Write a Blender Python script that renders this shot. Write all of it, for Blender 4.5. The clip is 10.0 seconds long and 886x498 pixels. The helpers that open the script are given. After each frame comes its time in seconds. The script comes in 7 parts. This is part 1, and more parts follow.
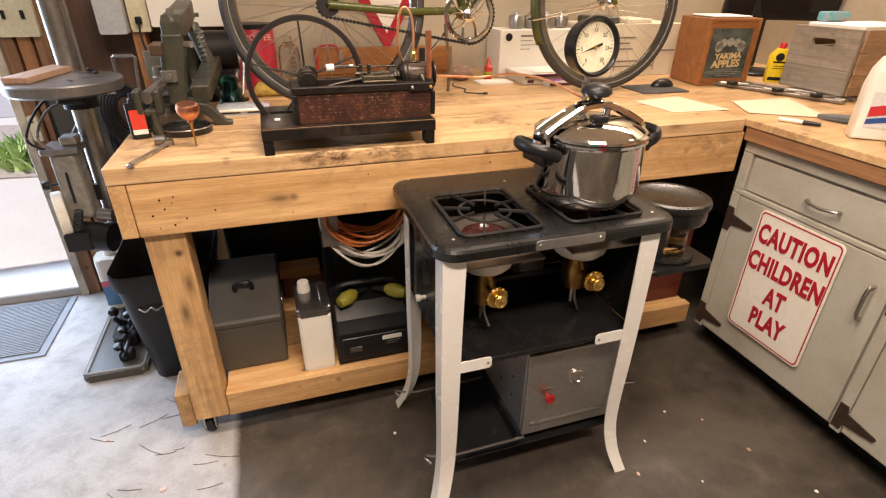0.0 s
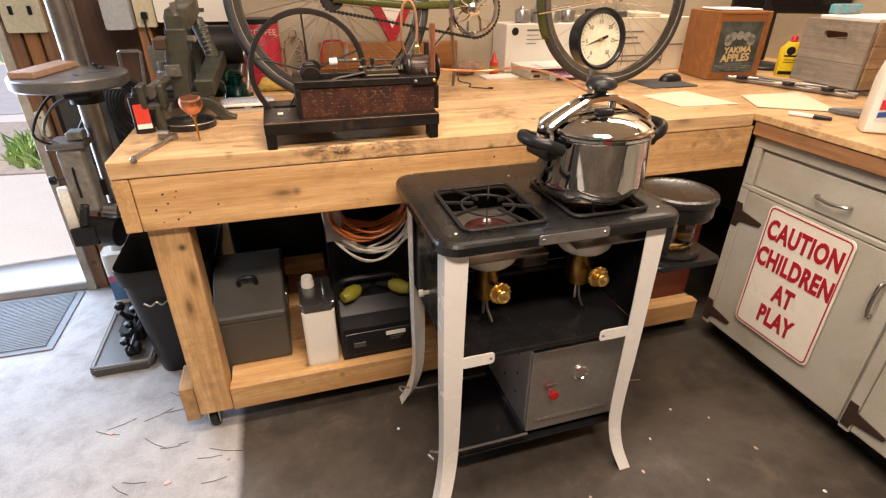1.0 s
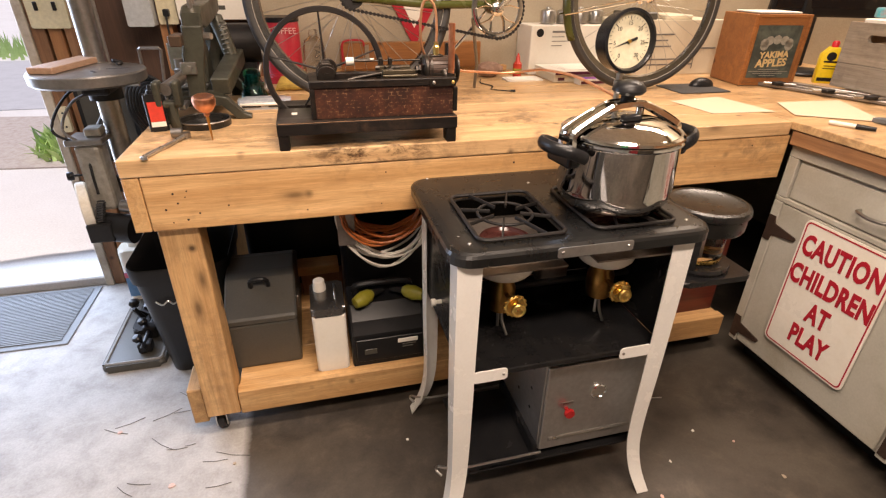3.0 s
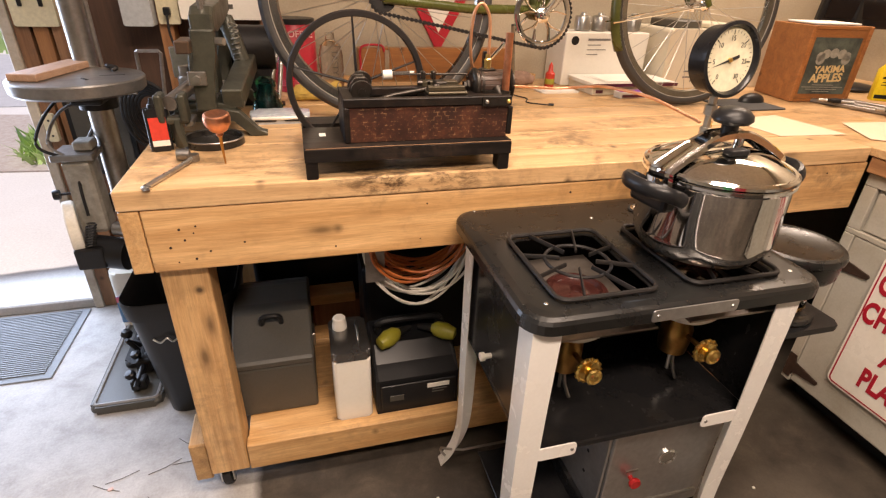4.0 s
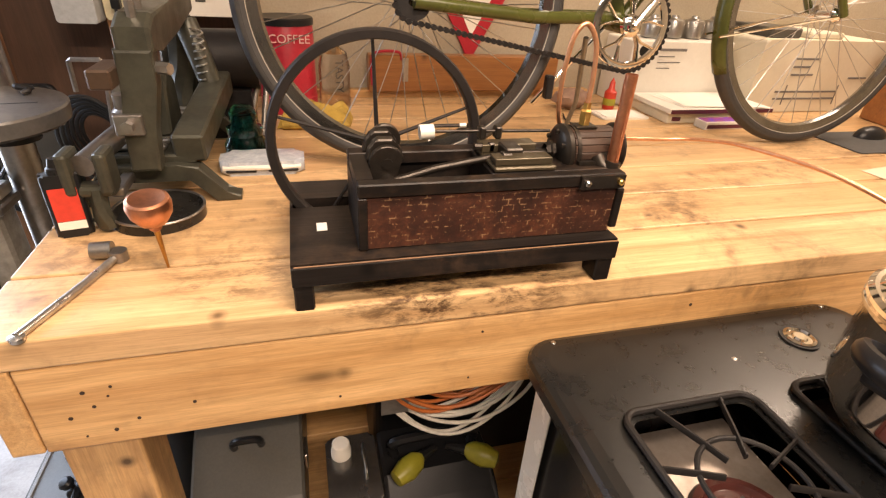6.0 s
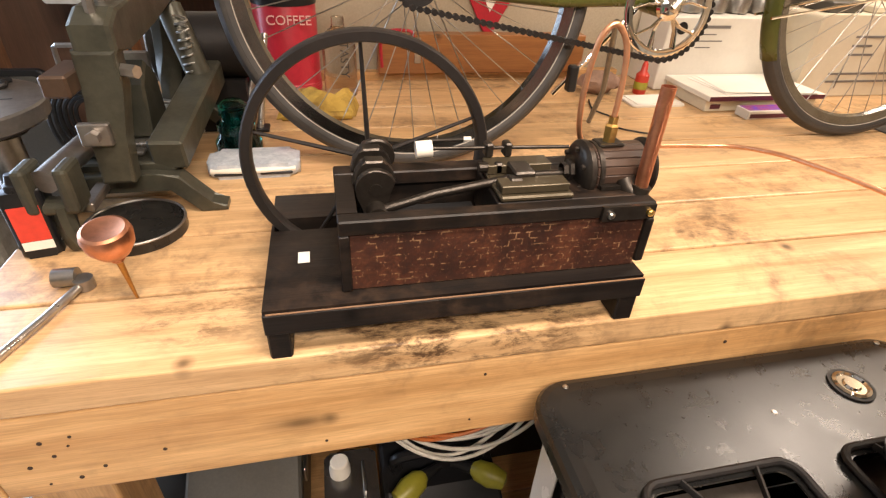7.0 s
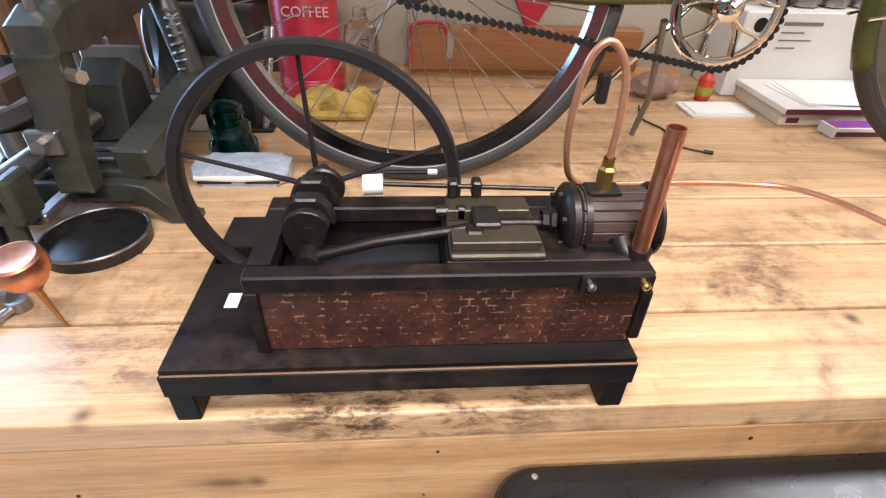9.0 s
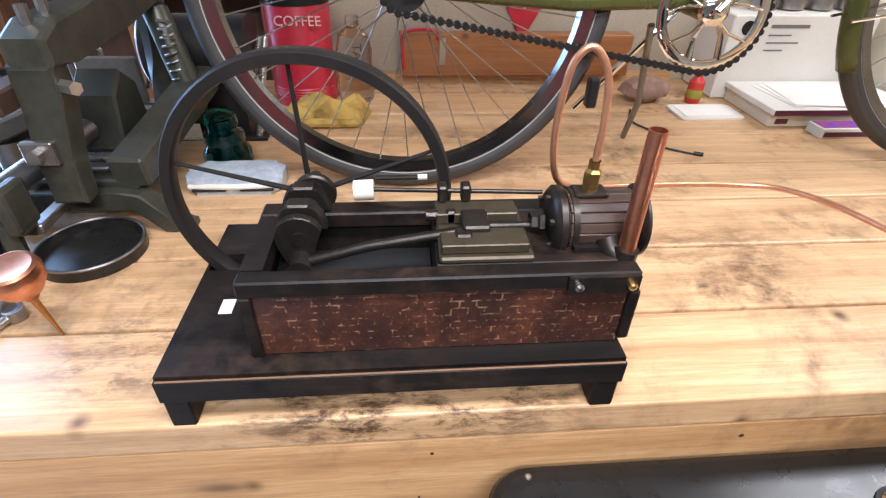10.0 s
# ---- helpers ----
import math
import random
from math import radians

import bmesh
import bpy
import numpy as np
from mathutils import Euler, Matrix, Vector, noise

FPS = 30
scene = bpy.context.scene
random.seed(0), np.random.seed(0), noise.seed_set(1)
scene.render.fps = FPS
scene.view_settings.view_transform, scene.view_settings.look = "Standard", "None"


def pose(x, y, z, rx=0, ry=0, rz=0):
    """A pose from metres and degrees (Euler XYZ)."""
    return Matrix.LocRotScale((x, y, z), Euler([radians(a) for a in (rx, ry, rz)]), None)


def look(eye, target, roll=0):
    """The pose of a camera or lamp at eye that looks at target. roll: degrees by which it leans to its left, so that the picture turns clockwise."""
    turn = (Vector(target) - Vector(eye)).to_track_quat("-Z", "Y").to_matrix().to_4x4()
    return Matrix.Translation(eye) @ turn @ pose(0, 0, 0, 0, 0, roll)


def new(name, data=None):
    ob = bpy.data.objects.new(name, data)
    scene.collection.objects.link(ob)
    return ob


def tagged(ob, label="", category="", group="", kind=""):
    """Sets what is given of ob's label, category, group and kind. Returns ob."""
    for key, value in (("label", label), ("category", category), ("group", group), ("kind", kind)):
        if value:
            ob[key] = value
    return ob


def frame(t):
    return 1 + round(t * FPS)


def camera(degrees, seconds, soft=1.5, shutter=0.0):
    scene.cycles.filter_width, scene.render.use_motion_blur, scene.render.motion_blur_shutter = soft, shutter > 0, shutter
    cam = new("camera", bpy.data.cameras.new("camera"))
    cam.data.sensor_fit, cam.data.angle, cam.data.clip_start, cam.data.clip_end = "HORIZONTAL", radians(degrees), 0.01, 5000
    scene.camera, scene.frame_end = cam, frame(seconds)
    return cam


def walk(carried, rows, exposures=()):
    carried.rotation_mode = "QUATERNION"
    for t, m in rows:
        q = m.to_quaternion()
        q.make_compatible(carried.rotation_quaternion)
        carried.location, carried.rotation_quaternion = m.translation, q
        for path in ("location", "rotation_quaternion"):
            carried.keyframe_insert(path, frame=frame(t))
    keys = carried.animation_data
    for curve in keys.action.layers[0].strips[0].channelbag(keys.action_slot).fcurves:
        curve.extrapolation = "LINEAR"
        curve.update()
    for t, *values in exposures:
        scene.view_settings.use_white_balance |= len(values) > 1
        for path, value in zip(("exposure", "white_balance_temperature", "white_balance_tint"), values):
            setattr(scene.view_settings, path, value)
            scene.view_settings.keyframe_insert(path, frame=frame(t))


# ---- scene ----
cam = camera(81.7, 10.0, soft=1.25)
PATH = [
    (0, (0.039, 0.003, 1.332), (0.593, 1.684, 0.401), 0.8),
    (0.5, (0.041, -0.003, 1.328), (0.583, 1.679, 0.392), 0.7),
    (1, (0.052, 0.004, 1.323), (0.576, 1.689, 0.382), 0.5),
    (1.5, (0.068, 0.001, 1.322), (0.568, 1.692, 0.38), 0.3),
    (2, (0.088, -0.01, 1.32), (0.557, 1.691, 0.379), 0.1),
    (3.5, (0.064, 0.149, 1.314), (0.515, 1.857, 0.377), 1.2),
    (4, (0.003, 0.289, 1.315), (0.487, 1.988, 0.376), 2.1),
    (4.5, (-0.048, 0.399, 1.312), (0.464, 2.087, 0.368), 2.9),
    (5, (-0.071, 0.502, 1.331), (0.457, 2.177, 0.376), 3.6),
    (5.5, (-0.031, 0.675, 1.341), (0.494, 2.347, 0.378), 4.1),
    (5.7, (0.001, 0.729, 1.335), (0.507, 2.403, 0.365), 3.9),
    (6.8, (0.061, 0.872, 1.356), (0.512, 2.484, 0.262), 3.2),
    (7, (0.087, 0.897, 1.364), (0.48, 2.512, 0.253), 3.1),
    (7.5, (0.184, 0.954, 1.356), (0.406, 2.551, 0.173), 2.4),
    (8, (0.212, 1.007, 1.374), (0.365, 2.605, 0.181), 0.6),
    (8.5, (0.217, 1.017, 1.37), (0.361, 2.628, 0.193), 1.8),
    (9, (0.23, 1.011, 1.37), (0.367, 2.626, 0.199), 2.1),
    (9.5, (0.236, 1.004, 1.372), (0.376, 2.627, 0.211), 1.6),
    (10, (0.237, 1.003, 1.373), (0.382, 2.631, 0.219), 1.4),
]
walk(cam, [(t, look(eye, target, roll)) for t, eye, target, roll in PATH],
     [(0, -0.12, 6500, 19), (4.5, -0.15, 6800, 22), (5.6, -0.10, 7050, 22), (7.0, -0.04, 6350, 17), (7.6, -0.10, 6050, 16), (8.5, -0.15, 5300, 15), (10, -0.14, 4900, 14)])

# ---- light ----
world = bpy.data.worlds.new("sky")
scene.world = world
world.use_nodes = True
wn = world.node_tree.nodes
sky = wn.new("ShaderNodeTexSky")
sky.sky_type = "NISHITA"
sky.sun_disc = False
sky.sun_elevation = radians(52)
sky.sun_rotation = radians(-100)
world.node_tree.links.new(sky.outputs[0], wn["Background"].inputs[0])
wn["Background"].inputs[1].default_value = 0.15

sun = new("sun", bpy.data.lights.new("sun", "SUN"))
sun.data.energy, sun.data.angle, sun.data.color = 5.0, radians(0.5), (1.0, 0.95, 0.88)
sun.matrix_world = look((-6, 4.0, 9), (0, 5.0, 0))

LAMPS = [("lamp_light", (0.45, 0.85, 2.45), 1.30, 0.24, 50.0), ("lamp_light", (2.18, 2.02, 2.45), 0.95, 0.30, 34.0), ("lamp_light", (0.30, -0.20, 2.45), 1.2, 0.22, 70.0)]
for nm, at, sx, sy, watts in LAMPS:
    lamp = new(nm, bpy.data.lights.new(nm, "AREA"))
    lamp.data.shape, lamp.data.size, lamp.data.size_y, lamp.data.energy = "RECTANGLE", sx, sy, watts
    lamp.data.color = (1.0, 0.85, 0.66)
    lamp.matrix_world = pose(*at)
door_light = new("door_sky_light", bpy.data.lights.new("door_sky_light", "AREA"))
door_light.data.shape, door_light.data.size, door_light.data.size_y, door_light.data.energy = "RECTANGLE", 1.25, 1.9, 78.0
door_light.data.color = (0.62, 0.80, 1.0)
door_light.matrix_world = look((-1.56, 2.50, 1.08), (-1.3, 0.0, 0.3))
scene.view_settings.exposure = 0.0


# ---- materials ----
def nodes_of(name):
    m = bpy.data.materials.new(name)
    m.use_nodes = True
    nt = m.node_tree
    return m, nt, nt.nodes["Principled BSDF"]


def node(nt, kind, **values):
    n = nt.nodes.new(kind)
    for key, value in values.items():
        if key in ("noise_dimensions", "feature", "wave_type", "bands_direction", "operation", "blend_type", "data_type", "interpolation_type", "distance"):
            if key == "operation":
                n.operation = value
            elif key == "feature":
                n.feature = value
            elif key == "bands_direction":
                n.bands_direction = value
            elif key == "blend_type":
                n.blend_type = value
        else:
            n.inputs[key.replace("_", " ")].default_value = value
    return n


def coords(nt, scale=(1, 1, 1), shift=True):
    tc = nt.nodes.new("ShaderNodeTexCoord")
    mp = nt.nodes.new("ShaderNodeMapping")
    mp.inputs["Scale"].default_value = scale
    nt.links.new(tc.outputs["Object"], mp.inputs["Vector"])
    if shift:
        oi = nt.nodes.new("ShaderNodeObjectInfo")
        mul = node(nt, "ShaderNodeMath", operation="MULTIPLY")
        mul.inputs[1].default_value = 37.0
        nt.links.new(oi.outputs["Random"], mul.inputs[0])
        nt.links.new(mul.outputs[0], mp.inputs["Location"])
    return mp.outputs["Vector"]


def ramp(nt, src, stops):
    r = nt.nodes.new("ShaderNodeValToRGB")
    el = r.color_ramp.elements
    while len(el) < len(stops):
        el.new(0.5)
    for e, (p, c) in zip(el, stops):
        e.position = p
        e.color = (*c, 1) if len(c) == 3 else c
    nt.links.new(src, r.inputs[0])
    return r.outputs[0]


def mix(nt, fac, a, b, mode="MIX"):
    m = nt.nodes.new("ShaderNodeMixRGB")
    m.blend_type = mode
    for i, v in enumerate((fac, a, b)):
        if hasattr(v, "is_linked"):
            nt.links.new(v, m.inputs[i])
        elif i == 0:
            m.inputs[0].default_value = v
        else:
            m.inputs[i].default_value = (*v, 1)
    return m.outputs[0]


def bump(nt, bsdf, src, strength, distance=0.002):
    b = nt.nodes.new("ShaderNodeBump")
    b.inputs["Strength"].default_value = strength
    b.inputs["Distance"].default_value = distance
    nt.links.new(src, b.inputs["Height"])
    nt.links.new(b.outputs[0], bsdf.inputs["Normal"])


def noise_tex(nt, vec, scale, detail=4.0, rough=0.6, distort=0.0):
    n = nt.nodes.new("ShaderNodeTexNoise")
    n.inputs["Scale"].default_value, n.inputs["Detail"].default_value = scale, detail
    n.inputs["Roughness"].default_value, n.inputs["Distortion"].default_value = rough, distort
    nt.links.new(vec, n.inputs["Vector"])
    return n.outputs[0]


def surface(name, color, rough=0.5, metal=0.0, dirt=(0.6, 0.55, 0.5), dirt_amount=0.35, big=5.0, fine=90.0, relief=0.15, coat=0.0, rough_var=0.15, grain=0.8, gloss=0.5):
    """A plain material with stains at a large scale, grain at a small one and uneven gloss."""
    m, nt, b = nodes_of(name)
    v = coords(nt)
    n1 = noise_tex(nt, v, big, 5, 0.65, 0.4)
    n2 = noise_tex(nt, v, fine, 3, 0.6)
    d = tuple(c * k for c, k in zip(color, dirt))
    f1 = ramp(nt, n1, [(0.42, (0, 0, 0)), (0.72, (1, 1, 1))])
    sc = node(nt, "ShaderNodeMath", operation="MULTIPLY")
    sc.inputs[1].default_value = dirt_amount
    nt.links.new(f1, sc.inputs[0])
    c1 = mix(nt, sc.outputs[0], color, d)
    g = ramp(nt, n2, [(0.3, (0.86, 0.86, 0.86)), (0.7, (1.08, 1.08, 1.08))])
    c2 = mix(nt, grain, c1, g, "MULTIPLY")
    nt.links.new(c2, b.inputs["Base Color"])
    b.inputs["Specular IOR Level"].default_value = gloss
    rr = node(nt, "ShaderNodeMapRange")
    rr.inputs["To Min"].default_value = max(0.02, rough - rough_var)
    rr.inputs["To Max"].default_value = min(1.0, rough + rough_var)
    nt.links.new(n1, rr.inputs["Value"])
    nt.links.new(rr.outputs[0], b.inputs["Roughness"])
    b.inputs["Metallic"].default_value = metal
    b.inputs["Coat Weight"].default_value = coat
    if relief:
        bump(nt, b, n2, relief, 0.001)
    return m


def wood(name, light, dark, axis="x", rough=0.5, knots=0.6, stain=0.3, stain_color=(0.10, 0.06, 0.035), grain=1.0, gloss=0.5):
    """Sawn timber with the grain along one axis, rings, knots and stains."""
    m, nt, b = nodes_of(name)
    along, across = 1.3, 26.0 * grain
    sc = {"x": (along, across, across), "y": (across, along, across), "z": (across, across, along)}[axis]
    kc = {"x": (2.6, 7.5, 7.5), "y": (7.5, 2.6, 7.5), "z": (7.5, 7.5, 2.6)}[axis]
    v = coords(nt, sc)
    raw = coords(nt, (1, 1, 1))
    n1 = noise_tex(nt, v, 1.0, 6, 0.62, 0.9)
    n2 = noise_tex(nt, v, 5.0, 3, 0.7, 0.2)
    base = ramp(nt, n1, [(0.28, dark), (0.5, tuple((p + q) / 2 for p, q in zip(light, dark))), (0.68, light)])
    fine = ramp(nt, n2, [(0.3, (0.82, 0.80, 0.76)), (0.65, (1.05, 1.05, 1.05))])
    c = mix(nt, 0.8, base, fine, "MULTIPLY")
    n3 = noise_tex(nt, v, 17.0, 3, 0.7, 0.1)
    c = mix(nt, 0.7, c, ramp(nt, n3, [(0.32, (0.80, 0.78, 0.74)), (0.62, (1.06, 1.06, 1.06))]), "MULTIPLY")
    if knots:
        vo = nt.nodes.new("ShaderNodeTexVoronoi")
        vo.inputs["Scale"].default_value = 1.0
        kv = coords(nt, kc)
        nt.links.new(kv, vo.inputs["Vector"])
        kf = ramp(nt, vo.outputs["Distance"], [(0.03, (1, 1, 1)), (0.085, (0.35, 0.35, 0.35)), (0.16, (0, 0, 0))])
        ks = node(nt, "ShaderNodeMath", operation="MULTIPLY")
        ks.inputs[1].default_value = knots
        nt.links.new(kf, ks.inputs[0])
        c = mix(nt, ks.outputs[0], c, tuple(q * 0.30 for q in dark))
    if knots:
        vs = nt.nodes.new("ShaderNodeTexVoronoi")
        vs.inputs["Scale"].default_value = 8.5
        nt.links.new(raw, vs.inputs["Vector"])
        sepc = nt.nodes.new("ShaderNodeSeparateColor")
        nt.links.new(vs.outputs["Color"], sepc.inputs[0])
        pick = ramp(nt, sepc.outputs[0], [(0.50, (0, 0, 0)), (0.52, (1, 1, 1))])
        spot = ramp(nt, vs.outputs["Distance"], [(0.035, (1, 1, 1)), (0.075, (0.45, 0.45, 0.45)), (0.13, (0, 0, 0))])
        both = node(nt, "ShaderNodeMath", operation="MULTIPLY")
        nt.links.new(pick, both.inputs[0])
        nt.links.new(spot, both.inputs[1])
        c = mix(nt, both.outputs[0], c, tuple(q * 0.22 for q in dark))
        streak = noise_tex(nt, v, 2.3, 5, 0.75, 1.6)
        c = mix(nt, ramp(nt, streak, [(0.60, (0, 0, 0)), (0.72, (0.5, 0.5, 0.5))]), c, tuple(q * 0.62 for q in dark))
    if stain:
        s1 = noise_tex(nt, raw, 3.2, 6, 0.7, 0.5)
        s2 = noise_tex(nt, raw, 28.0, 4, 0.7, 0.3)
        sm = node(nt, "ShaderNodeMath", operation="MULTIPLY")
        nt.links.new(ramp(nt, s1, [(0.46, (0, 0, 0)), (0.66, (1, 1, 1))]), sm.inputs[0])
        nt.links.new(ramp(nt, s2, [(0.42, (0, 0, 0)), (0.66, (1, 1, 1))]), sm.inputs[1])
        s3 = node(nt, "ShaderNodeMath", operation="MULTIPLY")
        s3.inputs[1].default_value = stain
        nt.links.new(sm.outputs[0], s3.inputs[0])
        c = mix(nt, s3.outputs[0], c, stain_color)
    oi = nt.nodes.new("ShaderNodeObjectInfo")
    tint = ramp(nt, oi.outputs["Random"], [(0.0, (0.90, 0.88, 0.84)), (1.0, (1.06, 1.06, 1.08))])
    c = mix(nt, 1.0, c, tint, "MULTIPLY")
    nt.links.new(c, b.inputs["Base Color"])
    rr = node(nt, "ShaderNodeMapRange")
    rr.inputs["To Min"].default_value, rr.inputs["To Max"].default_value = rough - 0.12, rough + 0.15
    nt.links.new(n1, rr.inputs["Value"])
    nt.links.new(rr.outputs[0], b.inputs["Roughness"])
    bump(nt, b, n2, 0.22, 0.0015)
    b.inputs["Specular IOR Level"].default_value = gloss
    return m


def oil_stain(m, centre, reach, strength):
    """A soaked-in dark oil stain with a ragged outline, at one place of a timber."""
    nt = m.node_tree
    b = nt.nodes["Principled BSDF"]
    old = b.inputs["Base Color"].links[0].from_socket
    tc, mp, gr = nt.nodes.new("ShaderNodeTexCoord"), nt.nodes.new("ShaderNodeMapping"), nt.nodes.new("ShaderNodeTexGradient")
    mp.inputs["Scale"].default_value = [1 / r for r in reach]
    mp.inputs["Location"].default_value = [-c / r for c, r in zip(centre, reach)]
    gr.gradient_type = "SPHERICAL"
    nt.links.new(tc.outputs["Object"], mp.inputs["Vector"])
    nt.links.new(mp.outputs["Vector"], gr.inputs["Vector"])
    rag = noise_tex(nt, coords(nt, (14.0, 34.0, 34.0)), 1.0, 8, 0.8, 0.25)
    mul = node(nt, "ShaderNodeMath", operation="MULTIPLY")
    nt.links.new(ramp(nt, gr.outputs[1], [(0.0, (0, 0, 0)), (0.5, (1, 1, 1))]), mul.inputs[0])
    nt.links.new(ramp(nt, rag, [(0.46, (0, 0, 0)), (0.58, (strength,) * 3)]), mul.inputs[1])
    nt.links.new(mix(nt, mul.outputs[0], old, (0.075, 0.038, 0.018)), b.inputs["Base Color"])


def glass(name, color=(1, 1, 1), rough=0.02):
    m, nt, b = nodes_of(name)
    b.inputs["Base Color"].default_value = (*color, 1)
    b.inputs["Roughness"].default_value = rough
    b.inputs["Transmission Weight"].default_value = 1.0
    b.inputs["IOR"].default_value = 1.45
    return m


PINE_L, PINE_D = (0.74, 0.47, 0.22), (0.50, 0.27, 0.10)
pine_x = wood("pine_lengthways", PINE_L, PINE_D, "x", 0.48, 0.85, 0.50)
pine_top = wood("pine_worn_top", (0.76, 0.52, 0.28), (0.50, 0.30, 0.14), "x", 0.33, 0.8, 1.0, (0.13, 0.075, 0.04))
for spot, reach, much in (((-0.37, -0.535, 0.93), (0.27, 0.075, 0.1), 0.95), ((-0.68, -0.46, 0.93), (0.12, 0.09, 0.1), 0.6), ((0.10, -0.30, 0.93), (0.16, 0.10, 0.1), 0.45), ((0.75, -0.10, 0.93), (0.25, 0.12, 0.1), 0.4)):
    oil_stain(pine_top, spot, reach, much)
pine_y = wood("pine_crossways", PINE_L, PINE_D, "y", 0.5, 0.6, 0.3)
pine_z = wood("pine_upright", PINE_L, PINE_D, "z", 0.5, 0.9, 0.5)
pine_end = wood("pine_end_grain", (0.56, 0.35, 0.15), (0.38, 0.21, 0.085), "y", 0.65, 0, 0.5, grain=1.6)
ply = wood("plywood_edge", (0.42, 0.22, 0.10), (0.22, 0.10, 0.045), "y", 0.55, 0.0, 0.5)
stud_wood = wood("old_stud", (0.34, 0.18, 0.095), (0.19, 0.09, 0.045), "z", 0.65, 0.4, 0.5)
orange_stud = wood("orange_stud", (0.42, 0.20, 0.08), (0.27, 0.115, 0.045), "z", 0.6, 0.3, 0.3)
sheathing = wood("dark_sheathing", (0.125, 0.066, 0.042), (0.065, 0.034, 0.022), "z", 0.7, 0.2, 0.4)
drywall = surface("cream_wall_paint", (0.42, 0.36, 0.265), 0.62, dirt=(0.72, 0.66, 0.56), dirt_amount=0.6, big=2.5, fine=160, relief=0.08)
ceiling_paint = surface("ceiling_paint", (0.62, 0.58, 0.50), 0.8, dirt_amount=0.3)
black_enamel = surface("black_enamel", (0.012, 0.012, 0.013), 0.24, dirt=(3.2, 2.9, 2.4), dirt_amount=0.35, big=9, fine=130, relief=0.04, rough_var=0.14, gloss=0.28)
black_top = surface("scuffed_black_enamel", (0.009, 0.009, 0.009), 0.29, dirt=(2.0, 2.0, 1.8), dirt_amount=0.35, big=30, fine=70, relief=0.03, rough_var=0.10, gloss=0.45)
cast_iron = surface("cast_iron", (0.016, 0.015, 0.015), 0.48, metal=0.2, dirt=(2.4, 1.9, 1.5), dirt_amount=0.3, big=14, relief=0.35, gloss=0.28)
white_enamel = surface("white_enamel", (0.90, 0.88, 0.84), 0.25, dirt=(0.9, 0.85, 0.76), dirt_amount=0.15, big=11, fine=140, relief=0.03, grain=0.2)
chrome = surface("polished_steel", (0.80, 0.79, 0.77), 0.06, metal=1.0, dirt=(0.85, 0.83, 0.8), dirt_amount=0.4, big=6, fine=220, relief=0.0, rough_var=0.03)
steel = surface("dull_steel", (0.50, 0.49, 0.47), 0.33, metal=1.0, dirt=(0.6, 0.55, 0.48), dirt_amount=0.5, big=9, fine=150, relief=0.06)
galvanised = surface("brushed_sheet_metal", (0.56, 0.55, 0.54), 0.34, metal=0.9, dirt=(0.7, 0.66, 0.62), dirt_amount=0.5, big=5, fine=70, relief=0.05)
brass = surface("brass", (0.88, 0.62, 0.20), 0.30, metal=1.0, dirt=(0.6, 0.5, 0.4), dirt_amount=0.5, big=25, fine=160, relief=0.04)
old_brass = surface("tarnished_brass", (0.42, 0.23, 0.07), 0.38, metal=1.0, dirt=(0.45, 0.4, 0.35), dirt_amount=0.7, big=30, relief=0.1)
copper = surface("copper", (0.72, 0.32, 0.18), 0.37, metal=1.0, dirt=(0.6, 0.5, 0.45), dirt_amount=0.6, big=22, fine=120, relief=0.05)
copper_soft = surface("annealed_copper", (0.80, 0.42, 0.24), 0.38, metal=0.85, dirt=(0.75, 0.65, 0.55), dirt_amount=0.5, big=18, relief=0.05)
black_rubber = surface("black_rubber", (0.02, 0.02, 0.021), 0.55, dirt=(2.4, 2.3, 2.1), dirt_amount=0.4, big=10, relief=0.15, gloss=0.28)
black_plastic = surface("black_plastic", (0.012, 0.012, 0.013), 0.33, dirt=(2.0, 1.9, 1.8), dirt_amount=0.3, big=8, fine=240, relief=0.1, gloss=0.28)
grey_paint = surface("grey_cabinet_paint", (0.45, 0.43, 0.37), 0.42, dirt=(0.70, 0.64, 0.54), dirt_amount=0.7, big=4.5, fine=150, relief=0.07, grain=0.45)
white_paper = surface("white_paper", (0.80, 0.77, 0.70), 0.7, dirt=(0.92, 0.9, 0.86), dirt_amount=0.3, relief=0.02, grain=0.2)
white_plastic = surface("white_plastic", (0.78, 0.74, 0.66), 0.35, dirt=(0.85, 0.8, 0.7), dirt_amount=0.3, relief=0.03, grain=0.2)
cream_plastic = surface("cream_plastic", (0.66, 0.60, 0.42), 0.4, dirt=(0.8, 0.75, 0.65), dirt_amount=0.4, relief=0.03)
red_paint = surface("sign_red", (0.42, 0.015, 0.03), 0.4, dirt=(0.8, 0.8, 0.8), dirt_amount=0.3, relief=0.02)
sign_white = surface("sign_white", (0.82, 0.78, 0.70), 0.3, dirt=(0.86, 0.80, 0.70), dirt_amount=0.4, big=6, relief=0.02, grain=0.2)
dark_grey = surface("olive_grey_paint", (0.068, 0.063, 0.053), 0.42, dirt=(1.5, 1.45, 1.35), dirt_amount=0.4, big=6, fine=200, relief=0.12)
concrete = surface("bare_concrete", (0.47, 0.45, 0.43), 0.75, dirt=(0.72, 0.69, 0.66), dirt_amount=0.6, big=2.2, fine=120, relief=0.25)


